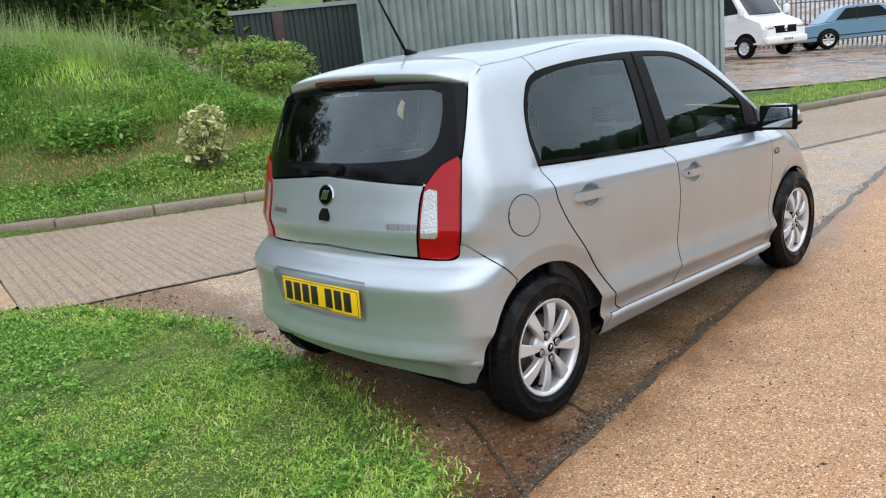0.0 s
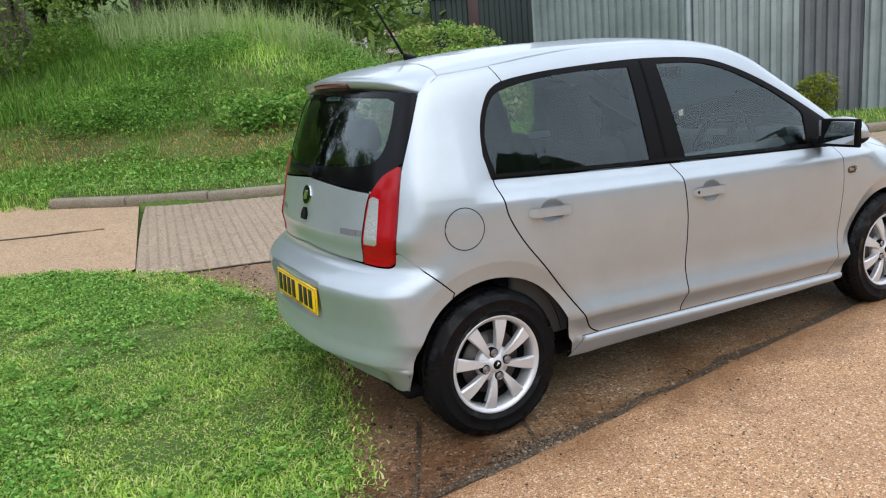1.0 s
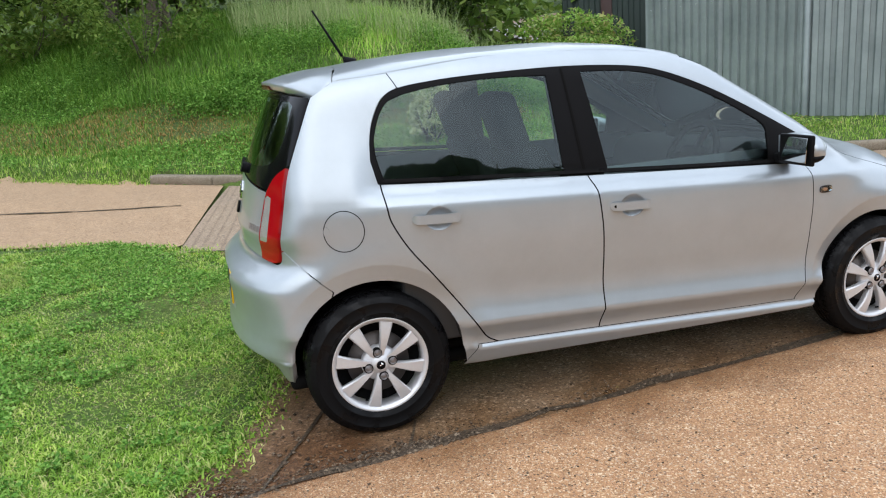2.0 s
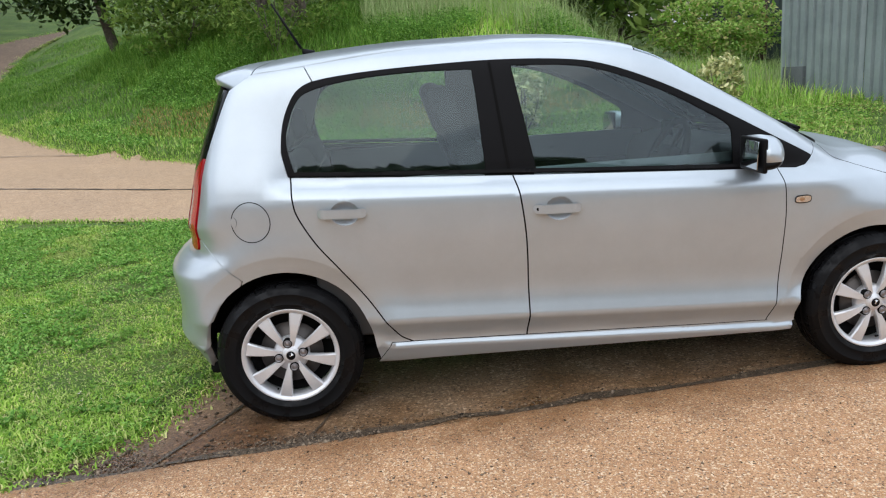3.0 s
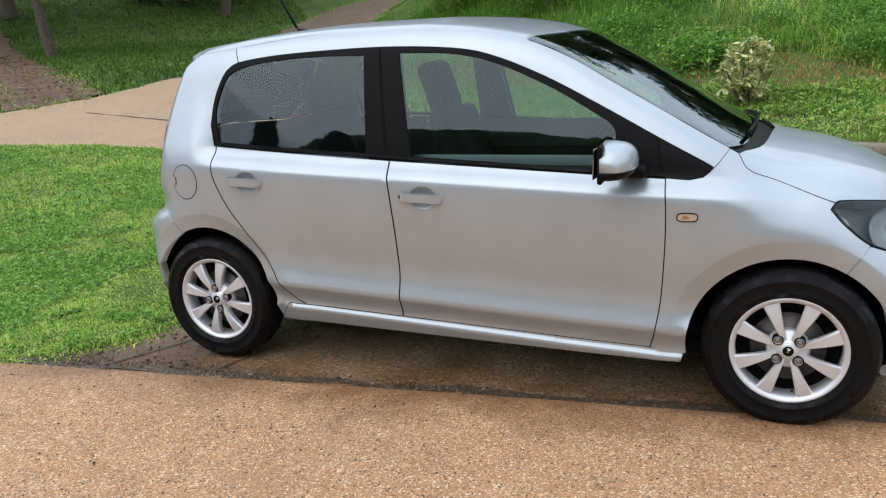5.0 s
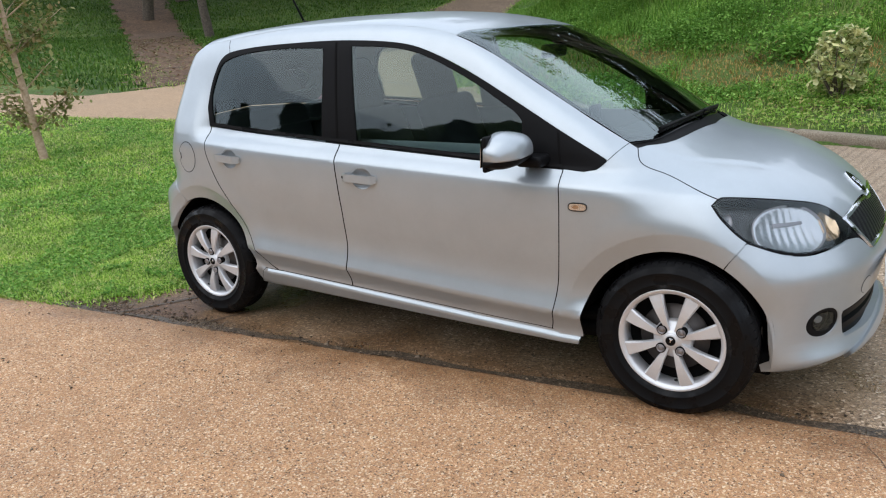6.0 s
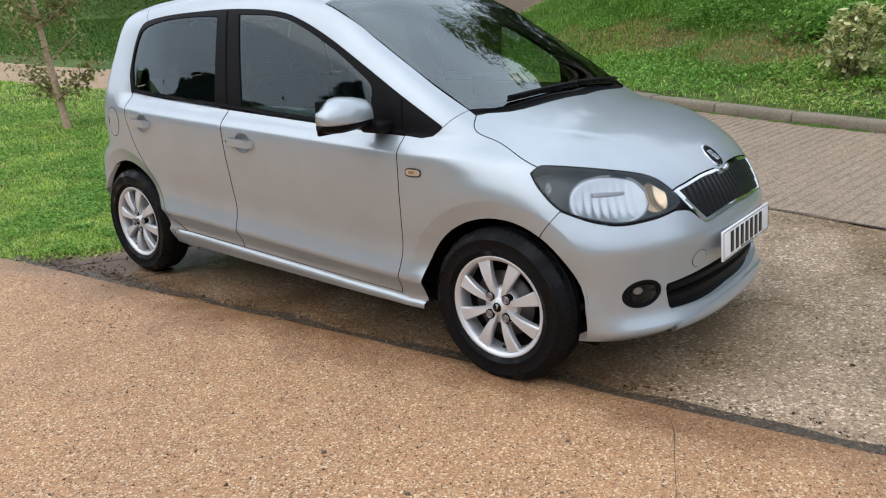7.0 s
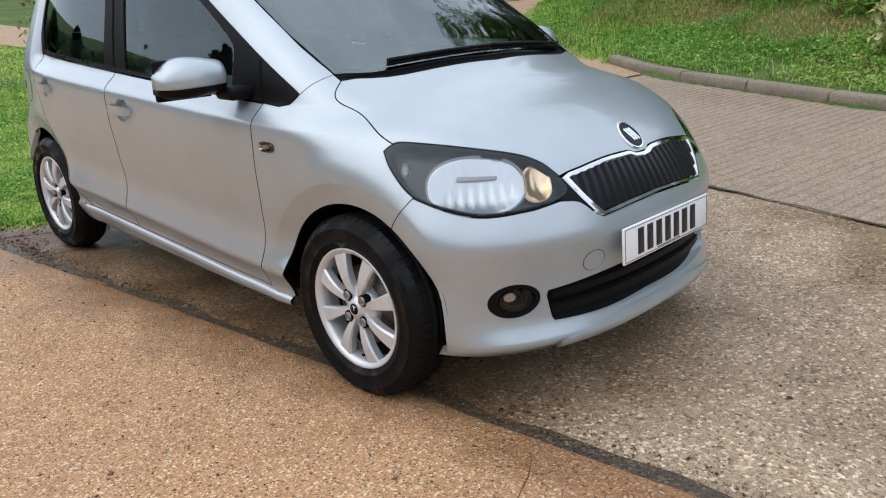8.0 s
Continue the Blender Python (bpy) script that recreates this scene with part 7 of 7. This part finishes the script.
shrub(2.2, 17.6, 2.6, 1.8, 3200, 0.14, tree_leaf, "dark green overgrown bush on the bank", 124)
shrub(-4.9, 13.6, 3.0, 2.0, 3600, 0.15, tree_leaf, "dark green overgrown bush on the bank", 125)
shrub(7.4, 15.0, 3.0, 1.7, 5200, 0.13, bank_leaf, "light green overgrown bush by the sheds", 126)
# crowns are out of view, spread wide to keep sky light off the grass
for k, (x, y, h, c, r, lx) in enumerate(((-24.0, 19.3, 10, 6.0, 0.2, -0.4), (-37.2, 29.0, 11, 6.6, 0.42, -1.6), (-28.0, 35.8, 10, 6.2, 0.30, 0.3), (-28.6, 47, 12, 6.5, 0.40, 0.2), (-34, 24, 11, 6.5, 0.3, 0.4), (-34, 54, 11, 6.0, 0.35, 0.2))):
    tree(x, y, h, c, 4.2, 6500, 0.5, tree_leaf, "tall orchard tree with a dark trunk in the grass", 130 + k, r, lean=(lx, 0.3))
# tall leafy trees along the top of the bank
for k, (x, y, h, c) in enumerate(((0.4, 17.2, 8.6, 3.4), (-3.6, 16.6, 9.4, 3.6), (3.4, 18.2, 6.4, 3.2), (-1.6, 20.5, 9.8, 4.0), (-8.4, 20.5, 9.0, 3.8))):
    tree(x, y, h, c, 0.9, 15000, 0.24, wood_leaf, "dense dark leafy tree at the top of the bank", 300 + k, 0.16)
# woods that close the place
WOODS = [(-6, 27), (3, 24), (10, 30), (-8, 46), (8, 50), (-48, 46), (-56, 28), (-52, 8), (-50, 62), (-34, 62), (-66, 44), (-4, 36), (14, 40), (-2, 22), (7, 21), (-60, 55), (-70, 30), (-64, 14), (-44, 20), (-33, 38), (-58, 70), (-40, 76), (-20, 66), (2, 62), (-75, 58)]
for k, (x, y) in enumerate(WOODS):
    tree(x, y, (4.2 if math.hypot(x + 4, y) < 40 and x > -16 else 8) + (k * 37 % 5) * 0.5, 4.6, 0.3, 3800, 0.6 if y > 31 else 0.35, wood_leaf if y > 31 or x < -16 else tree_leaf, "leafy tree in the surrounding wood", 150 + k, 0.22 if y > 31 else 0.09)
HEDGE = [(42, 30, 6), (36, 44, 6), (26, 50, 6)]
for k, (x, y, h) in enumerate(HEDGE):
    tree(x, y, h, 4.0, 0.2, 4200, 0.6, wood_leaf, "leafy tree in the belt across the apron", 180 + k, 0.22)
# a dense belt of trees across the apron, behind the path
belt_line = curve([(-34, 2), (-30, -8), (-22, -16), (-12, -21), (0, -23.5), (12, -24.5), (24, -24), (36, -16), (44, 0)], 40)


def belt_top(q):
    return np.interp(q[:, 0], (-34, -26, -18, -8, 6, 12, 20, 36, 44), (3.0, 3.6, 5.2, 7.5, 8.1, 7.5, 6.5, 5.3, 5.2)) + 0.22 * soft_noise(q[:, 0] * 0.5, q[:, 1] * 0.5, 9) + 0.14 * soft_noise(q[:, 0] * 2.3, q[:, 1] * 2.3, 11)


def belt_mesh():
    """A dense rounded bank of wood, closed from end to end."""
    t = np.gradient(belt_line, axis=0)
    t /= np.linalg.norm(t, axis=1, keepdims=True)
    nrm = np.stack([-t[:, 1], t[:, 0]], -1)
    top = belt_top(belt_line)
    rows = []
    for u in np.linspace(0, math.pi, 13):
        q = belt_line + nrm * (1.5 * math.cos(u))
        z = ground_z(q[:, 0], q[:, 1]) - 0.1 + (top + 0.1) * math.sin(u) ** 0.35
        rough = 0.30 * soft_noise(q[:, 0] * 1.7 + u * 3, z * 1.7, 13)
        rows.append(np.column_stack([q + nrm * rough[:, None], z]))
    P, n = np.vstack(rows), len(belt_line)
    F = [(r * n + c, r * n + c + 1, (r + 1) * n + c + 1, (r + 1) * n + c) for r in range(len(rows) - 1) for c in range(n - 1)]
    me = bpy.data.meshes.new("tree_belt")
    me.from_pydata(P.tolist(), [], F)
    return me


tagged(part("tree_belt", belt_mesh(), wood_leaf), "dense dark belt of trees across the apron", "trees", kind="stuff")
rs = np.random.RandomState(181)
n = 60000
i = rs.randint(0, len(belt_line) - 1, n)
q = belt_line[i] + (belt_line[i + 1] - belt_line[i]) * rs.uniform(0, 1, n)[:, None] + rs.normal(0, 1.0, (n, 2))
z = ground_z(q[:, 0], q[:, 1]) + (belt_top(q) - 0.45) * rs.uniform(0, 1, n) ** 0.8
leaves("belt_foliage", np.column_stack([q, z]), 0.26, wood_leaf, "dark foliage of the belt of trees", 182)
for k, (x, y, h) in enumerate(((-13.5, -15.5, 5.9), (-17.5, -12.5, 4.6), (-10.5, -18.5, 6.2), (-21, -8, 3.4), (-16, -17, 6.2), (-23.5, -4.5, 3.2), (-20, -13, 4.4))):
    conifer(x, y, h, 2.8, 210 + k)

# loose grit along the joints
def grit(name, p, size, label, seed, lift=0.004):
    """Small stones: flattened six-sided lumps."""
    rs = np.random.RandomState(seed)
    oct_v = np.array([(1, 0, 0), (-1, 0, 0), (0, 1, 0), (0, -1, 0), (0, 0, 1), (0, 0, -1)], float)
    oct_f = np.array([(0, 2, 4), (2, 1, 4), (1, 3, 4), (3, 0, 4), (2, 0, 5), (1, 2, 5), (3, 1, 5), (0, 3, 5)])
    n = len(p)
    s = size * rs.lognormal(0, 0.45, n)
    V = oct_v[None] * (s[:, None] * np.array([1, 0.8, 0.5]))[:, None, :] * rs.uniform(0.7, 1.3, (n, 6, 1))
    a = rs.uniform(0, 6.283, n)
    ca, sa = np.cos(a)[:, None], np.sin(a)[:, None]
    X, Y = V[:, :, 0] * ca - V[:, :, 1] * sa, V[:, :, 0] * sa + V[:, :, 1] * ca
    z = ground_z(p[:, 0], p[:, 1])[:, None]
    V = np.stack([X + p[:, :1], Y + p[:, 1:], V[:, :, 2] + z + lift], -1)
    F = (np.arange(n)[:, None, None] * 6 + oct_f[None]).reshape(-1, 3)
    me = fast_mesh(name, V, np.zeros((0, 4), np.int32), F)
    return tagged(part(name, me, pebble_mat), label, "stones", kind="stuff")


rs = np.random.RandomState(77)
x = np.concatenate([rs.uniform(-2.2, 2.6, 2600), rs.uniform(2.6, 9, 900)])
q = np.stack([x, joint_y(x) + rs.normal(0.02, 0.045, len(x))], -1)
grit("joint_grit", q, 0.0030, "loose grit along the slab joint", 78)
q = np.stack([rs.normal(-1.12, 0.15, 700), rs.normal(-0.92, 0.035, 700)], -1)
grit("grit_heap", q, 0.0042, "dark grit washed up behind the wheel", 79)
q = np.stack([rs.normal(-2.0, 0.22, 900), rs.normal(-1.0, 0.06, 900)], -1)
grit("grit_heap", q, 0.0042, "dark grit at the edge of the lawn", 80)
q = np.stack([rs.uniform(-1.7, 2.6, 1500), rs.uniform(-0.75, 1.5, 1500)], -1)
grit("lane_grit", q, 0.0026, "scattered grit on the lane", 81)
q = np.stack([rs.uniform(-3, 5, 5200), rs.uniform(-3.4, -0.95, 5200)], -1)
grit("apron_grit", q, 0.0029, "scattered dark grit on the apron", 82, 0.014)
q = scatter(-2.3, -1.3, -1.0, 2.6, 1800, 83, lambda a: inside_hard(a[:, 0], a[:, 1]))
grit("edge_soil", q, 0.006, "crumbs of soil at the edge of the lawn", 84)
# moss and seedlings in the joint
x = rs.uniform(-0.9, 2.2, 900)
q = np.stack([x, joint_y(x) + 0.05 + rs.normal(0, 0.015, 900)], -1)
q = q[field(q, 2.2, 41.0) > 0.12]
blades("joint_moss", q, land(q), 0.014, 0.003, 0.9, weed_leaf, "green moss in the slab joint", 85)

# ---- sheds ----
def corrugated(a, b, z0, z1, pitch=0.155, depth=0.045):
    """A wall of box-profile steel from a to b in plan."""
    a, b = Vector((*a, 0)), Vector((*b, 0))
    d = (b - a).normalized()
    n = Vector((d.y, -d.x, 0))
    L = (b - a).length
    bm = bmesh.new()
    prof = []
    s = 0.0
    while s < L:
        for u, o in ((0, 0), (0.36, 0), (0.46, 1), (0.90, 1)):
            if s + u * pitch <= L:
                prof.append((s + u * pitch, o * depth))
        s += pitch
    prof.append((L, 0))
    lo = [bm.verts.new(a + d * u + n * o + Vector((0, 0, z0))) for u, o in prof]
    hi = [bm.verts.new(a + d * u + n * o + Vector((0, 0, z1))) for u, o in prof]
    lb = [bm.verts.new(a + d * u + n * (o - 0.003) + Vector((0, 0, z0))) for u, o in prof]
    hb = [bm.verts.new(a + d * u + n * (o - 0.003) + Vector((0, 0, z1))) for u, o in prof]
    for i in range(len(prof) - 1):
        bm.faces.new((lo[i], lo[i + 1], hi[i + 1], hi[i]))
        bm.faces.new((lb[i + 1], lb[i], hb[i], hb[i + 1]))
        bm.faces.new((hi[i], hi[i + 1], hb[i + 1], hb[i]))
    bmesh.ops.recalc_face_normals(bm, faces=bm.faces)
    return bm


S_L, S_AB, S_R = (5.60, 8.35), (6.37, 5.55), (8.99, 3.42)
shed = tagged(new("shed"), "grey corrugated steel shed behind the verge", "shed")
steel_dark = material("steel_weathered", (0.12, 0.13, 0.14), 0.55, 0.2)
wire(steel_dark, ramp(steel_dark, noise_of(steel_dark, 1.6, 6, 0.7), [(0.3, (0.09, 0.10, 0.105)), (0.7, (0.155, 0.165, 0.175))]), bsdf(steel_dark).inputs["Base Color"])


def along(a, b, s):
    return (a[0] + (b[0] - a[0]) * s, a[1] + (b[1] - a[1]) * s)


for a, b, s0, s1, mat in ((S_L, S_AB, 0.0, 0.52, steel_mat), (S_L, S_AB, 0.523, 0.998, steel_mat), (S_AB, S_R, 0.0, 0.455, steel_mat), (S_AB, S_R, 0.458, 0.715, steel_dark), (S_AB, S_R, 0.718, 1.0, steel_mat)):
    part("cladding", corrugated(along(a, b, s0), along(a, b, s1), 0.30, 4.3), mat, shed)
def fixings(a, b, z):
    """A row of bright screw heads on the crests."""
    a, b = Vector((*a, 0)), Vector((*b, 0))
    d = (b - a).normalized()
    n = Vector((d.y, -d.x, 0))
    bm = bmesh.new()
    s = 0.155 * 0.68
    while s < (b - a).length:
        q = bmesh.ops.create_icosphere(bm, subdivisions=1, radius=0.009)
        for v in q["verts"]:
            v.co += a + d * s + n * 0.047 + Vector((0, 0, z))
        s += 0.155 * 2
    return bm


for a, b in ((S_L, S_AB), (S_AB, S_R)):
    tagged(part("fixings", fixings(a, b, 2.1), chrome, shed), kind="stuff")
back = (S_R[0] + 5.0, S_R[1] + 6.2)
part("cladding", corrugated(S_R, back, 0.30, 4.3), steel_mat, shed)
part("cladding", corrugated(back, (S_L[0] + 5.0, S_L[1] + 5.5), 0.30, 4.3), steel_mat, shed)
part("cladding", corrugated((S_L[0] + 5.0, S_L[1] + 5.5), S_L, 0.30, 4.3), steel_mat, shed)


def roof_plate(pts, z0, z1):
    bm = bmesh.new()
    lo = [bm.verts.new((x, y, z0)) for x, y in pts]
    hi = [bm.verts.new((x, y, z1)) for x, y in pts]
    bm.faces.new(lo[::-1])
    bm.faces.new(hi)
    n = len(pts)
    for i in range(n):
        bm.faces.new((lo[i], lo[(i + 1) % n], hi[(i + 1) % n], hi[i]))
    bmesh.ops.recalc_face_normals(bm, faces=bm.faces)
    return bm


part("roof", roof_plate([S_L, S_AB, S_R, back, (S_L[0] + 5.0, S_L[1] + 5.5)], 4.3, 4.36), steel_mat, shed)
part("corner_trim", limb([(S_AB[0] - 0.02, S_AB[1] - 0.02, 0.3), (S_AB[0] - 0.02, S_AB[1] - 0.02, 4.3)], 0.05, 0.05, 4), steel_mat, shed)
part("corner_trim", limb([(S_R[0] + 0.02, S_R[1] - 0.02, 0.3), (S_R[0] + 0.02, S_R[1] - 0.02, 4.3)], 0.05, 0.05, 4), steel_mat, shed)
m0, m1 = along(S_L, S_AB, 0.02), along(S_L, S_AB, 0.16)
part("hatch", roof_plate([(m0[0] - 0.06, m0[1] - 0.01), (m1[0] - 0.06, m1[1] - 0.01), (m1[0], m1[1]), (m0[0], m0[1])], 0.42, 1.0), steel_dark, shed)
container = tagged(new("container"), "dark green steel store behind the bank", "container")
container.matrix_world = pose(10.6, 16.4, float(ground_z(10.6, 16.4)) - 0.1, 0, 0, -38)
green_paint = material("green_paint", (0.018, 0.032, 0.028), 0.45)
for a, b in (((-2.2, -1.2), (2.2, -1.2)), ((2.2, -1.2), (2.2, 1.2)), ((2.2, 1.2), (-2.2, 1.2)), ((-2.2, 1.2), (-2.2, -1.2))):
    part("side_wall", corrugated(a, b, 0.1, 2.45, 0.3, 0.03), green_paint, container)
part("roof", roof_plate([(-2.3, -1.3), (2.3, -1.3), (2.3, 1.3), (-2.3, 1.3)], 2.45, 2.56), material("pale_edge", (0.30, 0.32, 0.31), 0.6), container)
part("door_post", bar_box((-1.15, -1.29, 0.1), (-0.85, -1.24, 2.45), 0.01), material("rust_red", (0.05, 0.022, 0.02), 0.6), container)

# ---- vehicles in the far yard
white_paint = material("white_paint", (0.74, 0.75, 0.75), 0.25)
blue_paint = material("blue_paint", (0.14, 0.25, 0.34), 0.22)
red_paint = material("red_paint", (0.35, 0.02, 0.02), 0.25)
far_glass = material("far_glass", (0.02, 0.024, 0.026), 0.05)


def loft(profile, width, crown_w, y0=0.0, bevel=0.06):
    """A vehicle body from its side outline: rounded in cross-section."""
    bm = bmesh.new()
    rings = []
    for f in (-1.0, -0.93, -0.6, 0.6, 0.93, 1.0):
        k = 1.0 - (bevel if abs(f) == 1.0 else 0.0)
        cx = sum(p[0] for p in profile) / len(profile)
        cz = sum(p[1] for p in profile) / len(profile)
        rings.append([bm.verts.new((cx + (x - cx) * k, f * (width + (crown_w - width) * max(0, (z - 0.9) / 1.6)) * 0.5, cz + (z - cz) * k)) for x, z in profile])
    n = len(profile)
    for a, b in zip(rings, rings[1:]):
        for i in range(n):
            f = bm.faces.new((a[i], a[(i + 1) % n], b[(i + 1) % n], b[i]))
    bm.faces.new(rings[0])
    bm.faces.new(rings[-1][::-1])
    bmesh.ops.recalc_face_normals(bm, faces=bm.faces)
    return bm


def far_wheel(owner, x, y, r, hub):
    w = part("wheel", lathe([(r * 0.62, 0.09), (r * 0.9, 0.10), (r, 0.06), (r, -0.06), (r * 0.9, -0.10), (r * 0.62, -0.09)], 28), rubber, owner)
    w.matrix_basis = pose(x, y, r, 0, 0, 0 if y < 0 else 180)
    part("rim", lathe([(r * 0.63, -0.085), (r * 0.55, -0.05), (r * 0.2, -0.06), (0.001, -0.07)], 24), hub, w)
    for k in range(6):
        s = part("spoke", bar_box((r * 0.15, -0.078, -0.028), (r * 0.58, -0.055, 0.028), 0.008, 1), hub, w)
        s.matrix_basis = pose(0, 0, 0, 0, 60 * k)


def side_plate(name, pts, y, mat, owner, thick=0.012):
    bm = bmesh.new()
    s = 1 if y > 0 else -1
    a = [bm.verts.new((x, y, z)) for x, z in pts]
    b = [bm.verts.new((x, y - s * thick, z)) for x, z in pts]
    bm.faces.new(a)
    bm.faces.new(b[::-1])
    n = len(pts)
    for i in range(n):
        bm.faces.new((a[i], a[(i + 1) % n], b[(i + 1) % n], b[i]))
    bmesh.ops.recalc_face_normals(bm, faces=bm.faces)
    return part(name, bm, mat, owner)


van = tagged(new("van"), "white panel van parked in the gravel yard", "van")
van.matrix_world = pose(23.1, 8.6, float(ground_z(22.5, 9.2)) + 0.02, 0, 0, -107)
part("body", loft([(-4.3, 0.38), (0.72, 0.36), (0.82, 0.55), (0.80, 0.86), (0.66, 1.08), (0.02, 1.34), (-0.62, 2.22), (-0.95, 2.48), (-4.2, 2.52), (-4.35, 2.3)], 1.93, 1.72), white_paint, van)
for y in (-0.972, 0.972):
    side_plate("side_window", [(-0.20, 1.36), (-0.62, 2.02), (-1.20, 2.04), (-1.20, 1.36)], y * 0.955, far_glass, van)
    side_plate("sill_moulding", [(-3.9, 0.62), (-0.5, 0.62), (-0.5, 0.70), (-3.9, 0.70)], y * 0.998, white_paint, van)
    side_plate("door_seam", [(-1.28, 0.5), (-1.26, 0.5), (-1.26, 2.1), (-1.28, 2.1)], y * 0.985, dark, van)
    far_wheel(van, 0.0, y * 0.96, 0.34, alloy)
    far_wheel(van, -3.2, y * 0.96, 0.34, alloy)
    side_plate("arch", [(0.46 * math.cos(a), 0.36 + 0.46 * math.sin(a)) for a in np.linspace(-0.1, math.pi + 0.1, 14)], y * 0.990, black_plastic, van)
    part("mirror", bar_box((-0.12, min(y * 1.02, y * 1.22), 1.34), (0.02, max(y * 1.02, y * 1.22), 1.66), 0.04), white_paint, van)
    part("door_handle", bar_box((-1.18, min(y * 0.985, y * 1.01), 1.16), (-1.0, max(y * 0.985, y * 1.01), 1.20), 0.01), black_plastic, van)
    part("headlight", bar_box((0.66, min(y * 0.55, y * 0.93), 0.80), (0.80, max(y * 0.55, y * 0.93), 0.98), 0.04), white_lens, van)
ws = part("windscreen", bar_box((-0.50, -0.76, -0.012), (0.50, 0.76, 0.012), 0.01), far_glass, van)
ws.matrix_basis = pose(-0.285, 0, 1.80, 0, 54)
gr = part("grille", bar_box((0.72, -0.50, 0.72), (0.815, 0.50, 0.96), 0.02), black_plastic, van)
part("badge", lathe([(0.09, 0.0), (0.09, -0.02), (0.001, -0.025)], 20), chrome, gr).matrix_basis = pose(0.80, 0, 0.86, 0, 0, 90)
part("bumper", bar_box((0.70, -0.95, 0.38), (0.90, 0.95, 0.62), 0.06), white_paint, van)
vp = part("number_plate", bar_box((0.895, -0.26, 0.47), (0.91, 0.26, 0.58), 0.004), white_plate, van)
for k in range(6):
    part("bar", bar_box((0.909, -0.21 + k * 0.072, 0.492), (0.913, -0.165 + k * 0.072, 0.56), 0.001, 1), ink, vp)
part("wiper", bar_box((0.05, -0.5, 1.38), (0.09, 0.4, 1.40), 0.006), black_plastic, van)

saloon = tagged(new("saloon_car"), "pale blue old saloon with chrome trim in the gravel yard", "car")
saloon.matrix_world = pose(27.65, 8.5, float(ground_z(27.65, 8.5)) + 0.02, 0, 0, -52)
part("body", loft([(-1.15, 0.30), (3.9, 0.28), (4.05, 0.62), (3.9, 0.86), (2.4, 0.93), (0.2, 0.94), (-0.9, 0.86), (-1.2, 0.66)], 1.85, 1.6), blue_paint, saloon)
part("cabin", loft([(-0.15, 0.93), (2.55, 0.93), (1.95, 1.40), (1.6, 1.47), (0.65, 1.46), (0.35, 1.38)], 1.62, 1.2), blue_paint, saloon)
for y in (-0.925, 0.925):
    side_plate("side_window", [(0.28, 0.99), (0.98, 0.99), (0.98, 1.37), (0.62, 1.37)], y * 0.895, far_glass, saloon)
    side_plate("side_window", [(1.04, 0.99), (2.2, 0.99), (1.75, 1.37), (1.04, 1.37)], y * 0.895, far_glass, saloon)
    side_plate("chrome_strip", [(-1.05, 0.44), (3.8, 0.42), (3.8, 0.46), (-1.05, 0.48)], y * 1.006, chrome, saloon)
    side_plate("window_frame", [(0.98, 0.97), (1.04, 0.97), (1.04, 1.40), (0.98, 1.40)], y * 0.90, chrome, saloon)
    for wx in (0.0, 3.1):
        side_plate("arch_trim", [(wx + 0.40 * math.cos(a), 0.33 + 0.40 * math.sin(a)) for a in np.linspace(0, math.pi, 14)], y * 1.004, chrome, saloon)
        side_plate("arch", [(wx + 0.375 * math.cos(a), 0.33 + 0.375 * math.sin(a)) for a in np.linspace(-0.1, math.pi + 0.1, 14)], y * 1.009, dark, saloon)
        far_wheel(saloon, wx, y * 0.94, 0.34, alloy)
part("bumper", bar_box((-1.28, -0.85, 0.42), (-1.15, 0.85, 0.52), 0.03), chrome, saloon)

red_car = tagged(new("hatchback_car"), "red car behind the palisade fence", "car")
red_car.matrix_world = pose(33.5, 13.0, float(ground_z(33.5, 13.0)) + 0.02, 0, 0, -60)
part("body", loft([(-2.0, 0.30), (2.0, 0.30), (2.1, 0.7), (1.1, 0.92), (-1.9, 0.95), (-2.1, 0.7)], 1.75, 1.5), red_paint, red_car)
part("cabin", loft([(-1.8, 0.95), (1.0, 0.93), (0.3, 1.42), (-1.4, 1.45)], 1.55, 1.15), red_paint, red_car)
for y in (-0.8, 0.8):
    side_plate("side_window", [(-1.4, 1.0), (0.6, 1.0), (0.2, 1.36), (-1.2, 1.36)], y * 0.95, far_glass, red_car)
    for wx in (-1.3, 1.3):
        far_wheel(red_car, wx, y * 1.06, 0.31, alloy)

# ---- palisade fence behind the yard
fence = tagged(new("fence"), "grey steel palisade fence round the yard", "fence", kind="structure")
F0, F1 = Vector((27.2, 18.5, 0)), Vector((37.5, -2.5, 0))
pale = bpy.data.meshes.new("pale")
b = bar_box((-0.034, -0.006, 0.0), (0.034, 0.006, 2.25), 0.003, 1)
b.to_mesh(pale)
pale.materials.append(steel_dark)
fd = (F1 - F0).normalized()
fa = math.degrees(math.atan2(fd.y, fd.x))
for k in range(132):
    q = F0.lerp(F1, k / 131)
    o = new("pale", pale)
    o.parent = fence
    o.matrix_basis = pose(q.x, q.y, float(ground_z(q.x, q.y)), 0, 0, fa)
for h in (0.5, 1.8):
    part("rail", limb([(F0.x, F0.y, float(ground_z(F0.x, F0.y)) + h), ((F0.x + F1.x) / 2 + 0.02, (F0.y + F1.y) / 2, float(ground_z((F0.x + F1.x) / 2, (F0.y + F1.y) / 2)) + h), (F1.x + 0.02, F1.y, float(ground_z(F1.x, F1.y)) + h)], 0.03, 0.03, 4), steel_dark, fence)
